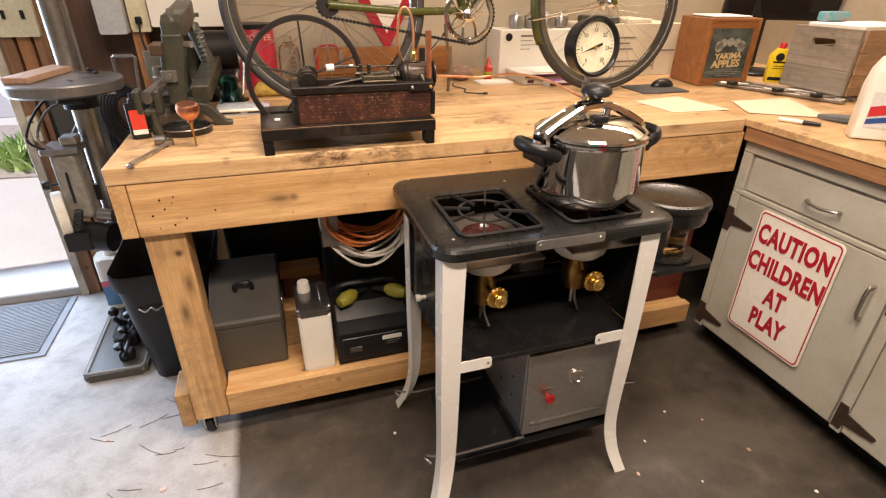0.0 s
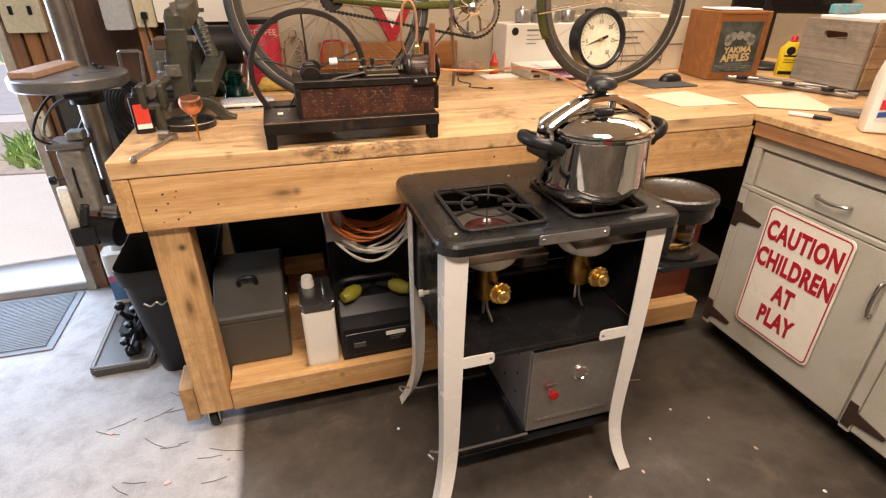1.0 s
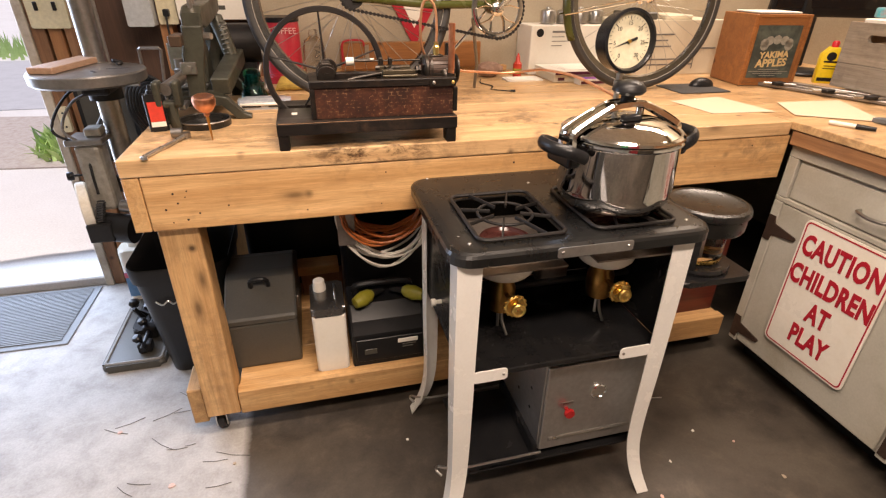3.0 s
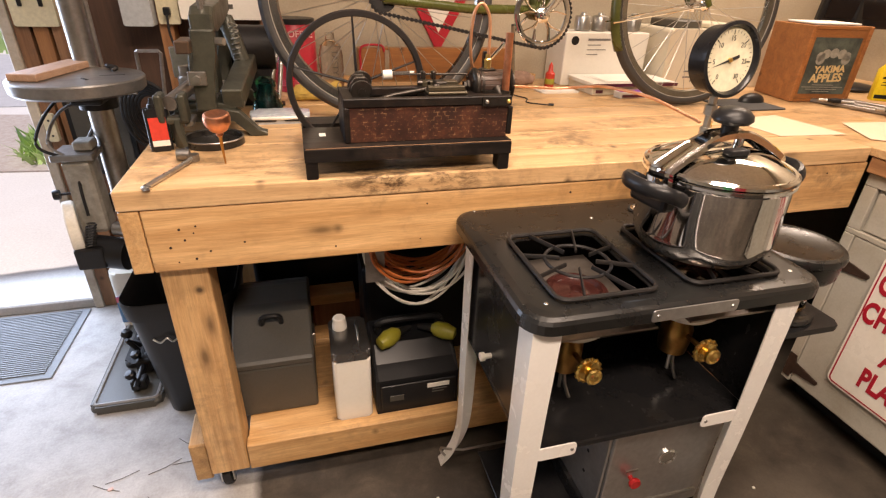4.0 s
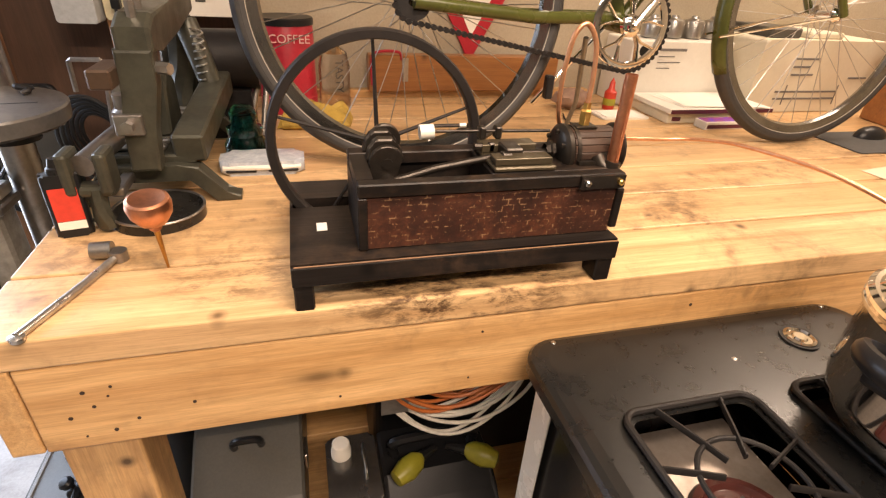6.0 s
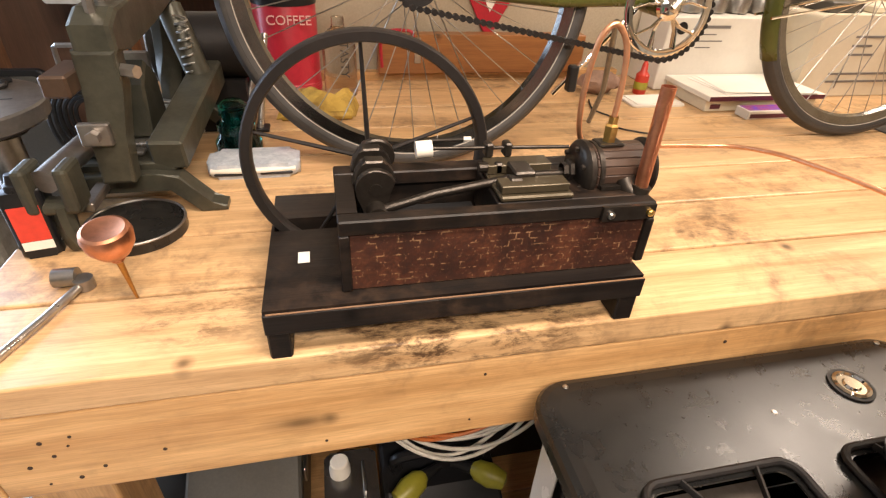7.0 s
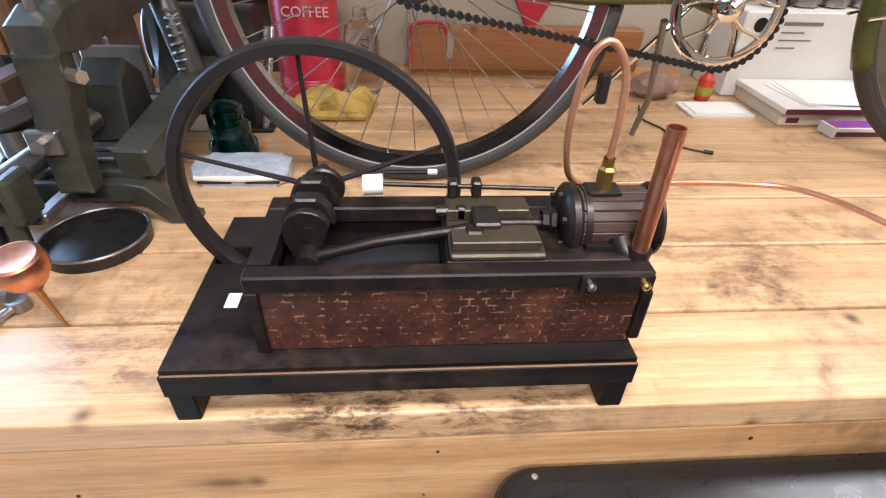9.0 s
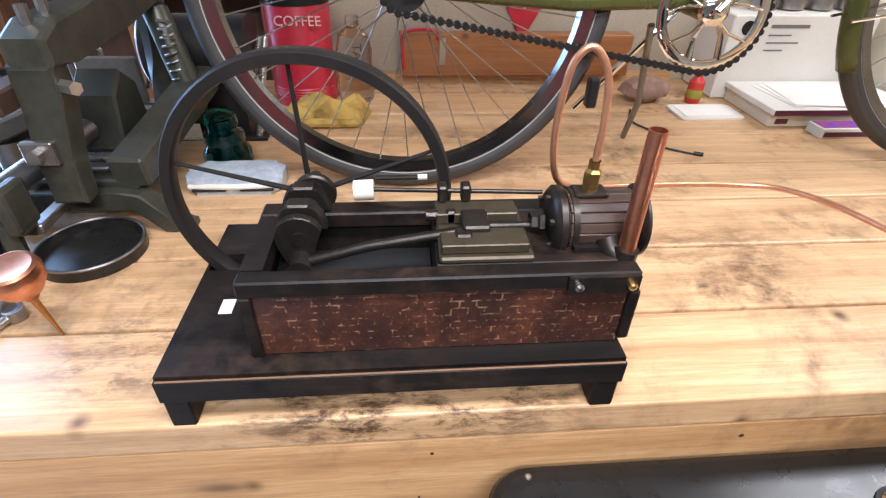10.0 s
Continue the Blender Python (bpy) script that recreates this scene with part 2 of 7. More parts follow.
def floor_material():
    """Bare concrete by the door; worn dark floor paint over the rest, with its edge along one line."""
    m, nt, b = nodes_of("workshop_floor")
    raw = coords(nt, shift=False)
    sep = nt.nodes.new("ShaderNodeSeparateXYZ")
    nt.links.new(raw, sep.inputs[0])
    n_big, n_mid, n_fine = noise_tex(nt, raw, 1.7, 6, 0.65, 0.4), noise_tex(nt, raw, 9, 5, 0.7, 0.3), noise_tex(nt, raw, 140, 3, 0.6)
    bare = ramp(nt, n_mid, [(0.30, (0.29, 0.275, 0.26)), (0.55, (0.41, 0.395, 0.38)), (0.75, (0.47, 0.455, 0.44))])
    paint = ramp(nt, n_mid, [(0.30, (0.034, 0.028, 0.023)), (0.55, (0.060, 0.049, 0.039)), (0.75, (0.110, 0.088, 0.066))])
    worn = ramp(nt, n_big, [(0.45, (0, 0, 0)), (0.8, (1, 1, 1))])
    paint = mix(nt, worn, paint, (0.125, 0.105, 0.082))
    vo = nt.nodes.new("ShaderNodeTexVoronoi")
    vo.inputs["Scale"].default_value = 6.0
    nt.links.new(raw, vo.inputs["Vector"])
    specks = ramp(nt, vo.outputs["Distance"], [(0.035, (1, 1, 1)), (0.06, (0, 0, 0))])
    keep = node(nt, "ShaderNodeMath", operation="MULTIPLY")
    nt.links.new(specks, keep.inputs[0])
    nt.links.new(ramp(nt, n_mid, [(0.52, (0, 0, 0)), (0.6, (1, 1, 1))]), keep.inputs[1])
    paint = mix(nt, keep.outputs[0], paint, (0.36, 0.31, 0.25))
    wob = node(nt, "ShaderNodeMath", operation="MULTIPLY_ADD")
    wob.inputs[1].default_value, wob.inputs[2].default_value = 0.05, -0.025
    nt.links.new(n_mid, wob.inputs[0])
    edge = node(nt, "ShaderNodeMath", operation="ADD")
    nt.links.new(sep.outputs[0], edge.inputs[0])
    nt.links.new(wob.outputs[0], edge.inputs[1])
    mr = node(nt, "ShaderNodeMapRange")
    mr.inputs["From Min"].default_value, mr.inputs["From Max"].default_value = -0.232, -0.205
    nt.links.new(edge.outputs[0], mr.inputs["Value"])
    c = mix(nt, mr.outputs[0], bare, paint)
    g = ramp(nt, n_fine, [(0.3, (0.86, 0.86, 0.86)), (0.7, (1.08, 1.08, 1.08))])
    nt.links.new(mix(nt, 0.8, c, g, "MULTIPLY"), b.inputs["Base Color"])
    r = node(nt, "ShaderNodeMapRange")
    r.inputs["To Min"].default_value, r.inputs["To Max"].default_value = 0.72, 0.46
    nt.links.new(mr.outputs[0], r.inputs["Value"])
    nt.links.new(r.outputs[0], b.inputs["Roughness"])
    bump(nt, b, n_fine, 0.25, 0.001)
    return m


# ---- mesh helpers ----
def part(name, bm, material, parent=None, label="", smooth=False):
    me = bpy.data.meshes.new(name)
    bmesh.ops.recalc_face_normals(bm, faces=bm.faces)
    bm.to_mesh(me)
    bm.free()
    if smooth:
        for p in me.polygons:
            p.use_smooth = True
        me.set_sharp_from_angle(angle=radians(38))
    me.materials.append(material)
    ob = new(name, me)
    if parent is not None:
        ob.parent = parent
    if label:
        tagged(ob, label)
    return ob


def thing(name, at, label, category, group=""):
    ob = new(name)
    ob.location = at
    ob.empty_display_size = 0.05
    return tagged(ob, label, category, group)


def piece(name, bm, material, parent, label="", smooth=False):
    top = parent
    shift = Vector((0, 0, 0))
    while top is not None:
        shift += top.location
        top = top.parent
    bmesh.ops.translate(bm, verts=bm.verts, vec=-shift)
    return part(name, bm, material, parent, label, smooth)


def B(*boxes, bevel=0.0, seg=1):
    """A bmesh of boxes (x0, x1, y0, y1, z0, z1), with rounded edges."""
    bm = bmesh.new()
    add_boxes(bm, boxes)
    if bevel:
        bmesh.ops.bevel(bm, geom=bm.edges[:], offset=bevel, segments=seg, affect="EDGES", profile=0.5)
    return bm


def add_boxes(bm, boxes):
    for x0, x1, y0, y1, z0, z1 in boxes:
        m = Matrix.Translation(((x0 + x1) / 2, (y0 + y1) / 2, (z0 + z1) / 2)) @ Matrix.Diagonal((x1 - x0, y1 - y0, z1 - z0, 1))
        bmesh.ops.create_cube(bm, size=1, matrix=m)


def rod(bm, p, q, r, r2=None, seg=16, caps=True):
    p, q = Vector(p), Vector(q)
    d = q - p
    m = Matrix.Translation((p + q) / 2) @ d.to_track_quat("Z", "Y").to_matrix().to_4x4()
    bmesh.ops.create_cone(bm, cap_ends=caps, segments=seg, radius1=r, radius2=r if r2 is None else r2, depth=d.length, matrix=m)
    return bm


def R(*args, **kw):
    return rod(bmesh.new(), *args, **kw)


def lathe(profile, at=(0, 0, 0), axis=(0, 0, 1), seg=32, bm=None):
    """A turned shape from (radius, height) pairs about an axis through at."""
    bm = bm or bmesh.new()
    m = Matrix.Translation(at) @ Vector(axis).to_track_quat("Z", "Y").to_matrix().to_4x4()
    rings = []
    for r, h in profile:
        if r < 1e-6:
            rings.append([bm.verts.new(m @ Vector((0, 0, h)))])
        else:
            rings.append([bm.verts.new(m @ Vector((r * math.cos(a), r * math.sin(a), h))) for a in (2 * math.pi * i / seg for i in range(seg))])
    for a, b in zip(rings, rings[1:]):
        if len(a) == 1 and len(b) == 1:
            continue
        for i in range(seg):
            j = (i + 1) % seg
            if len(a) == 1:
                bm.faces.new((a[0], b[i], b[j]))
            elif len(b) == 1:
                bm.faces.new((a[i], a[j], b[0]))
            else:
                bm.faces.new((a[i], a[j], b[j], b[i]))
    return bm


def curve_points(pts, n=10, closed=False):
    """A smooth line through the points (Catmull-Rom)."""
    P = [Vector(p) for p in pts]
    out = []
    k = len(P)
    for i in range(k if closed else k - 1):
        p0 = P[(i - 1) % k] if closed or i > 0 else P[0]
        p1, p2 = P[i], P[(i + 1) % k]
        p3 = P[(i + 2) % k] if closed or i + 2 < k else P[-1]
        for s in range(n):
            u = s / n
            out.append(0.5 * (2 * p1 + (p2 - p0) * u + (2 * p0 - 5 * p1 + 4 * p2 - p3) * u * u + (3 * p1 - p0 - 3 * p2 + p3) * u ** 3))
    if not closed:
        out.append(P[-1])
    return out


def tube(pts, r, seg=8, closed=False, bm=None, flat=1.0):
    """A round bar along a line of points."""
    bm = bm or bmesh.new()
    pts = [Vector(p) for p in pts]
    n = len(pts)
    up = Vector((0.13, 0.21, 1.0)).normalized()
    rings = []
    for i, p in enumerate(pts):
        a = pts[(i - 1) % n] if closed or i > 0 else p
        b = pts[(i + 1) % n] if closed or i < n - 1 else p
        d = (b - a).normalized()
        s = d.cross(up)
        if s.length < 0.05:
            s = d.cross(Vector((1, 0, 0)))
        s.normalize()
        u = s.cross(d)
        rings.append([bm.verts.new(p + r * (math.cos(t) * s + flat * math.sin(t) * u)) for t in (2 * math.pi * k / seg for k in range(seg))])
    for i in range(n if closed else n - 1):
        a, b = rings[i], rings[(i + 1) % n]
        for k in range(seg):
            j = (k + 1) % seg
            bm.faces.new((a[k], a[j], b[j], b[k]))
    if not closed:
        bm.faces.new(rings[0])
        bm.faces.new(rings[-1])
    return bm


def prism(outline, axis, a, b, bevel=0.0, seg=1):
    """A slab: an outline in the plane across an axis, from a to b along it."""
    bm = bmesh.new()

    def at(p, h):
        return {"x": (h, p[0], p[1]), "y": (p[0], h, p[1]), "z": (p[0], p[1], h)}[axis]
    lo = [bm.verts.new(at(p, a)) for p in outline]
    hi = [bm.verts.new(at(p, b)) for p in outline]
    n = len(outline)
    bm.faces.new(lo)
    bm.faces.new(hi)
    for i in range(n):
        bm.faces.new((lo[i], lo[(i + 1) % n], hi[(i + 1) % n], hi[i]))
    if bevel:
        es = [e for e in bm.edges if len(set(e.verts) & set(lo)) == 2 or len(set(e.verts) & set(hi)) == 2]
        bmesh.ops.bevel(bm, geom=es, offset=bevel, segments=seg, affect="EDGES", profile=0.5)
    return bm


def rounded(x0, x1, y0, y1, r, n=6):
    out = []
    for cx, cy, s in ((x1 - r, y1 - r, 0), (x0 + r, y1 - r, 90), (x0 + r, y0 + r, 180), (x1 - r, y0 + r, 270)):
        for i in range(n + 1):
            t = radians(s + 90 * i / n)
            out.append((cx + r * math.cos(t), cy + r * math.sin(t)))
    return out


def arc(cx, cy, r, a0, a1, n):
    return [(cx + r * math.cos(radians(a0 + (a1 - a0) * i / n)), cy + r * math.sin(radians(a0 + (a1 - a0) * i / n))) for i in range(n + 1)]


def letters(name, text, size, material, parent, m, label="", depth=0.0008, spread=1.0, bold=0.0):
    """Raised lettering as a mesh."""
    cu = bpy.data.curves.new(name, "FONT")
    cu.body, cu.size, cu.extrude, cu.align_x, cu.align_y, cu.offset = text, size, depth, "CENTER", "CENTER", bold
    cu.space_character = spread
    cu.resolution_u = 3
    tmp = bpy.data.objects.new(name, cu)
    scene.collection.objects.link(tmp)
    me = bpy.data.meshes.new_from_object(tmp.evaluated_get(bpy.context.evaluated_depsgraph_get()))
    bpy.data.objects.remove(tmp)
    me.materials.clear()
    me.materials.append(material)
    ob = new(name, me)
    ob.parent = parent
    shift = Vector((0, 0, 0))
    top = parent
    while top is not None:
        shift += top.location
        top = top.parent
    me.transform(Matrix.Translation(-shift) @ m)
    if label:
        tagged(ob, label)
    return ob


def structure(name, bm, material, label, smooth=False):
    return tagged(part(name, bm, material, smooth=smooth), label, name.split("_")[0], kind="structure")


# ---- the room ----
WALL_Y, WALL_X = 2.46, 2.72
structure("floor", B((-3.0, 2.9, -3.0, 2.50, -0.12, 0.0)), floor_material(), "worn dark painted concrete floor, bare and pale by the door")
structure("ceiling", B((-3.0, 2.9, -3.0, 2.60, 2.6, 2.7)), ceiling_paint, "plain painted workshop ceiling")
structure("wall_back", B((-0.07, 2.9, WALL_Y, 2.60, 0.0, 2.6), (-3.0, -2.2, WALL_Y, 2.60, 0.0, 2.6), (-2.2, -0.90, WALL_Y, 2.60, 2.1, 2.6)), drywall, "cream painted back wall behind the workbench")
structure("wall_sheathing", B((-0.90, -0.07, 2.54, 2.60, 0.0, 2.6)), sheathing, "dark brown boards between open wall studs")
structure("wall_right", B((WALL_X, 2.9, -3.0, WALL_Y, 0.0, 2.6)), drywall, "cream painted side wall beyond the counter")
structure("wall_left", B((-3.1, -3.0, -3.0, 2.60, 0.0, 2.6)), drywall, "plain wall of the workshop")
structure("wall_front", B((-3.0, 2.72, -3.1, -3.0, 0.0, 2.6)), drywall, "plain wall of the workshop")
studs = [(-0.90, -0.855, stud_wood), (-0.845, -0.80, orange_stud), (-0.79, -0.745, stud_wood), (-0.455, -0.41, orange_stud), (-0.115, -0.07, stud_wood)]
for x0, x1, sm in studs:
    structure("wall_stud", B((x0, x1, 2.45, 2.54, 0.0, 2.6), bevel=0.002), sm, "rough brown timber wall stud")
structure("door_trim", B((-0.935, -0.902, 2.44, 2.60, 0.0, 2.1), bevel=0.003), surface("weathered_trim", (0.50, 0.44, 0.36), 0.6, dirt=(0.5, 0.42, 0.36), dirt_amount=0.8, big=9), "weathered pale door casing at the open doorway")
structure("door_sill", B((-2.2, -0.935, 2.45, 2.62, 0.0, 0.045), bevel=0.006), concrete, "pale sill of the open doorway")

# outside
structure("ground", B((-60, 60, 2.62, 120, -0.2, -0.02)), surface("sunlit_concrete", (0.62, 0.60, 0.57), 0.8, dirt=(0.86, 0.84, 0.82), dirt_amount=0.5, big=1.2, relief=0.2), "sunlit pale concrete drive outside the door")


# ---- workbench ----
rusty_dark = surface("rust_dark", (0.045, 0.026, 0.016), 0.8)
bench = thing("workbench", (0.6, 1.9, 0.0), "heavy pine workbench with a stained plank top, on casters", "workbench")
for i, (y0, y1) in enumerate([(1.335, 1.4735), (1.4785, 1.6165), (1.6215, 1.7585), (1.7635, 1.9015), (1.9065, 2.0445), (2.0495, 2.1875), (2.1925, 2.3305), (2.3355, 2.455)]):
    piece("plank", B((-0.366, 1.548, y0, y1, 0.887, 0.930), bevel=0.003, seg=2), pine_top, bench)
piece("front_beam", B((-0.326, 1.56, 1.337, 1.375, 0.744, 0.885), bevel=0.003, seg=2), pine_x, bench)
piece("side_beam", B((-0.366, -0.328, 1.337, 2.45, 0.744, 0.885), bevel=0.003, seg=2), pine_y, bench)
for x in (0.5, 1.2):
    piece("joist", B((x, x + 0.04, 1.376, 2.45, 0.75, 0.884)), pine_y, bench)
for x, y in ((-0.326, 1.377), (-0.326, 2.35), (1.44, 1.75), (1.44, 2.35)):
    piece("leg", B((x, x + 0.098, y - 0.016, y + 0.074, 0.085, 0.742 if y > 2 else 0.743), bevel=0.004, seg=2), pine_z, bench)
    cast = piece("caster", lathe([(0.008, -0.011), (0.028, -0.011), (0.030, -0.006), (0.030, 0.006), (0.028, 0.011), (0.008, 0.011)], (x + 0.03, y + 0.03, 0.030), (1, 0, 0.2), 20), black_rubber, bench, smooth=True)
    piece("caster_fork", B((x + 0.012, x + 0.016, y + 0.01, y + 0.05, 0.02, 0.084), (x + 0.044, x + 0.048, y + 0.01, y + 0.05, 0.02, 0.084), (x + 0.005, x + 0.06, y, y + 0.06, 0.078, 0.085)), steel, bench)
piece("bottom_rail", B((-0.226, 1.56, 1.362, 1.40, 0.080, 0.168), bevel=0.003, seg=2), pine_x, bench)
piece("rail_block", B((-0.372, -0.328, 1.375, 1.50, 0.055, 0.190), bevel=0.004), pine_end, bench)
piece("rear_rail", B((-0.226, 1.56, 2.38, 2.42, 0.080, 0.168)), pine_x, bench)
for i, (y0, y1) in enumerate([(1.402, 1.56), (1.563, 1.80), (1.803, 2.06), (2.063, 2.375)]):
    piece("shelf_board", B((-0.224, 1.56, y0, y1, 0.142, 0.160), bevel=0.0015), pine_x, bench)
nails = [(-0.275, .765), (-.262, .84), (-.255, .815), (-.23, .845), (-.236, .83), (-.24, .77), (-.21, .785), (.26, .858), (.245, .77), (.62, .86), (.63, .78), (1.0, .85), (1.3, .80), (-.285, .80), (-.14, .80), (.05, .77), (.36, .80), (.48, .79), (1.42, .86)]
for k, (nx, nz) in enumerate(nails):
    piece("nail_hole", R((nx, 1.3375, nz), (nx, 1.336, nz), 0.0016 + 0.0004 * (k * 7 % 4), seg=10), rusty_dark, bench)

# ---- counter and cabinets ----
counter = thing("counter_top", (2.1, 0.6, 0.89), "pale plywood counter top with a worn dark edge", "counter")
piece("top_board", B((1.552, 2.718, -1.6, 2.455, 0.905, 0.9285), bevel=0.002), pine_top, counter)
piece("edge_strip", B((1.556, 1.60, -1.6, 1.333, 0.858, 0.9035), bevel=0.003), ply, counter)


rust_iron = surface("rusty_hinge", (0.060, 0.036, 0.026), 0.6, metal=0.4, dirt=(0.5, 0.45, 0.4), dirt_amount=0.6, big=30, relief=0.3)


def cabinet(y1, width, fittings):
    c = thing("base_cabinet", (2.0, y1 - width / 2, 0.0), "grey painted wooden base cabinet with drawer and strap hinges" if fittings else "grey painted wooden base cabinet with a long door", "cabinet", "base cabinets")
    y0 = y1 - width
    piece("body", B((1.592, 2.70, y0, y1, 0.095, 0.857)), grey_paint, c)
    piece("plinth", B((1.68, 2.70, y0, y1, 0.0, 0.094)), black_rubber, c)
    for fy0, fy1, fz0, fz1 in ((y0 + 0.006, y1, 0.818, 0.857), (y0 + 0.006, y1, 0.668, 0.684), (y0 + 0.006, y0 + 0.036, 0.685, 0.817), (y1 - 0.038, y1, 0.685, 0.817), (y1 - 0.033, y1, 0.095, 0.667)):
        piece("face_frame", B((1.576, 1.5915, fy0, fy1, fz0, fz1), bevel=0.002), grey_paint, c)
    d = piece("drawer_front", B((1.583, 1.5915, y0 + 0.042, y1 - 0.044, 0.688, 0.808), bevel=0.003), grey_paint, c)
    ym = (y0 + y1) / 2 - 0.035
    piece("pull", tube(curve_points([(1.578, ym + 0.052, 0.742), (1.560, ym + 0.046, 0.742), (1.553, ym, 0.738), (1.560, ym - 0.046, 0.742), (1.578, ym - 0.052, 0.742)], 6), 0.005), steel, d)
    o = piece("door", B((1.578, 1.5915, y0 + 0.006, y1 - 0.035, 0.105, 0.665), bevel=0.003), grey_paint, c)
    yh = y0 + 0.045
    piece("pull", tube(curve_points([(1.578, yh, 0.475), (1.558, yh, 0.482), (1.553, yh, 0.53), (1.558, yh, 0.578), (1.578, yh, 0.585)], 6), 0.0055), steel, o)
    for z in (0.157, 0.570):
        h = prism([(y1 - 0.004, z - 0.045), (y1 - 0.004, z + 0.045), (y1 - 0.030, z + 0.045), (y1 - 0.034, z + 0.020), (y1 - 0.120, z + 0.006), (y1 - 0.124, z), (y1 - 0.120, z - 0.008), (y1 - 0.034, z - 0.020), (y1 - 0.030, z - 0.045)], "x", 1.5725, 1.5775)
        piece("strap_hinge", h, rust_iron, o)
    return c


cabinet(1.333, 0.585, True)
cabinet(0.744, 0.62, False)
cabinet(0.12, 0.62, False)

sign = thing("caution_sign", (1.574, 1.04, 0.43), "white enamel sign with red lettering on the cabinet door", "sign")
piece("plate", prism(rounded(0.893, 1.190, 0.203, 0.660, 0.02), "x", 1.5675, 1.571, 0.0008), sign_white, sign)
ring = bmesh.new()
o = rounded(0.899, 1.184, 0.209, 0.654, 0.016)
i = rounded(0.9035, 1.1795, 0.2135, 0.6495, 0.013)
for xx in (1.5665,):
    vo = [ring.verts.new((xx, *p)) for p in o]
    vi = [ring.verts.new((xx, *p)) for p in i]
    for k in range(len(o)):
        ring.faces.new((vo[k], vo[(k + 1) % len(o)], vi[(k + 1) % len(o)], vi[k]))
piece("border", ring, red_paint, sign)
face_in = Matrix(((0, 0, -1, 0), (-1, 0, 0, 0), (0, 1, 0, 0), (0, 0, 0, 1)))
for word, z, sp in (("CAUTION", 0.578, 1.0), ("CHILDREN", 0.477, 0.98), ("AT", 0.378, 1.0), ("PLAY", 0.282, 1.0)):
    letters("lettering", word, 0.092, red_paint, sign, Matrix.Translation((1.5665, 1.0415, z)) @ face_in @ Matrix.Diagonal((0.60, 1, 1, 1)), spread=sp * 1.08, bold=0.0035)


# ---- the two-burner stove ----
STX0, STX1, STY0, STY1, STZ = 0.316, 0.924, 0.876, 1.331, 0.840
stove = thing("kerosene_stove", (0.61, 1.10, 0.0), "black enamel two-burner stove on curved white legs", "stove")


def stove_top():
    bm = bmesh.new()
    rings = []
    for inset, z in ((0.026, STZ), (0.012, STZ - 0.0016), (0.004, STZ - 0.005), (0.0, STZ - 0.011), (0.0, STZ - 0.030)):
        rings.append([bm.verts.new((x, y, z)) for x, y in rounded(STX0 + inset, STX1 - inset, STY0 + inset, STY1 - inset, 0.052 - inset * 0.6, 7)])
    for a, b in zip(rings, rings[1:]):
        for k in range(len(a)):
            bm.faces.new((a[k], b[k], b[(k + 1) % len(a)], a[(k + 1) % len(a)]))
    fill = [e for e in bm.edges if all(abs(v.co.z - STZ) < 1e-6 for v in e.verts)]
    for x0, x1 in ((0.394, 0.574), (0.656, 0.838)):
        hole = [bm.verts.new((x, y, STZ)) for x, y in rounded(x0, x1, 0.928, 1.154, 0.018, 4)]
        fill += [bm.edges.new((hole[k], hole[(k + 1) % len(hole)])) for k in range(len(hole))]
    bmesh.ops.triangle_fill(bm, use_beauty=True, edges=fill)
    return bm


top = piece("top_plate", stove_top(), black_top, stove)
thick = top.modifiers.new("sheet", "SOLIDIFY")
thick.thickness, thick.offset = 0.003, -1
for x, y in ((0.367, 0.927), (0.366, 1.313), (0.877, 0.931), (0.619, 1.227), (0.877, 1.313)):
    piece("screw", lathe([(0, 0.002), (0.003, 0.0015), (0.0042, 0)], (x, y, STZ), seg=12), steel, stove, smooth=True)
piece("name_plate", prism(rounded(0.538, 0.710, STZ - 0.027, STZ - 0.004, 0.004), "y", STY0 - 0.0035, STY0 - 0.0005, 0.0008), galvanised, stove)
for x in (0.549, 0.699):
    piece("rivet", lathe([(0.004, 0), (0.003, 0.0018), (0, 0.0022)], (x, STY0 - 0.0035, STZ - 0.0155), (0, -1, 0), 10), steel, stove)


def grate(x0, x1):
    y0, y1 = 0.920, 1.162
    cx, cy, z = (x0 + x1) / 2, (y0 + y1) / 2, STZ + 0.006
    g = piece("grate", tube([(x, y, z) for x, y in rounded(x0, x1, y0, y1, 0.022, 5)], 0.0048, 8, True), cast_iron, stove, smooth=True)
    piece("grate_ring", tube([(x, y, z) for x, y in arc(cx, cy, 0.062, 0, 350, 35)], 0.0034, 8, True), cast_iron, g, smooth=True)
    for k in range(8):
        a = radians(45 * k + 22.5)
        c, s = math.cos(a), math.sin(a)
        reach = min((x1 - x0) / 2 / max(abs(c), 1e-3), (y1 - y0) / 2 / max(abs(s), 1e-3)) - 0.004
        piece("grate_finger", tube([(cx + c * 0.034, cy + s * 0.034, z + 0.002), (cx + c * 0.062, cy + s * 0.062, z + 0.002), (cx + c * reach, cy + s * reach, z)], 0.0025, 6, flat=1.9), cast_iron, g, smooth=True)


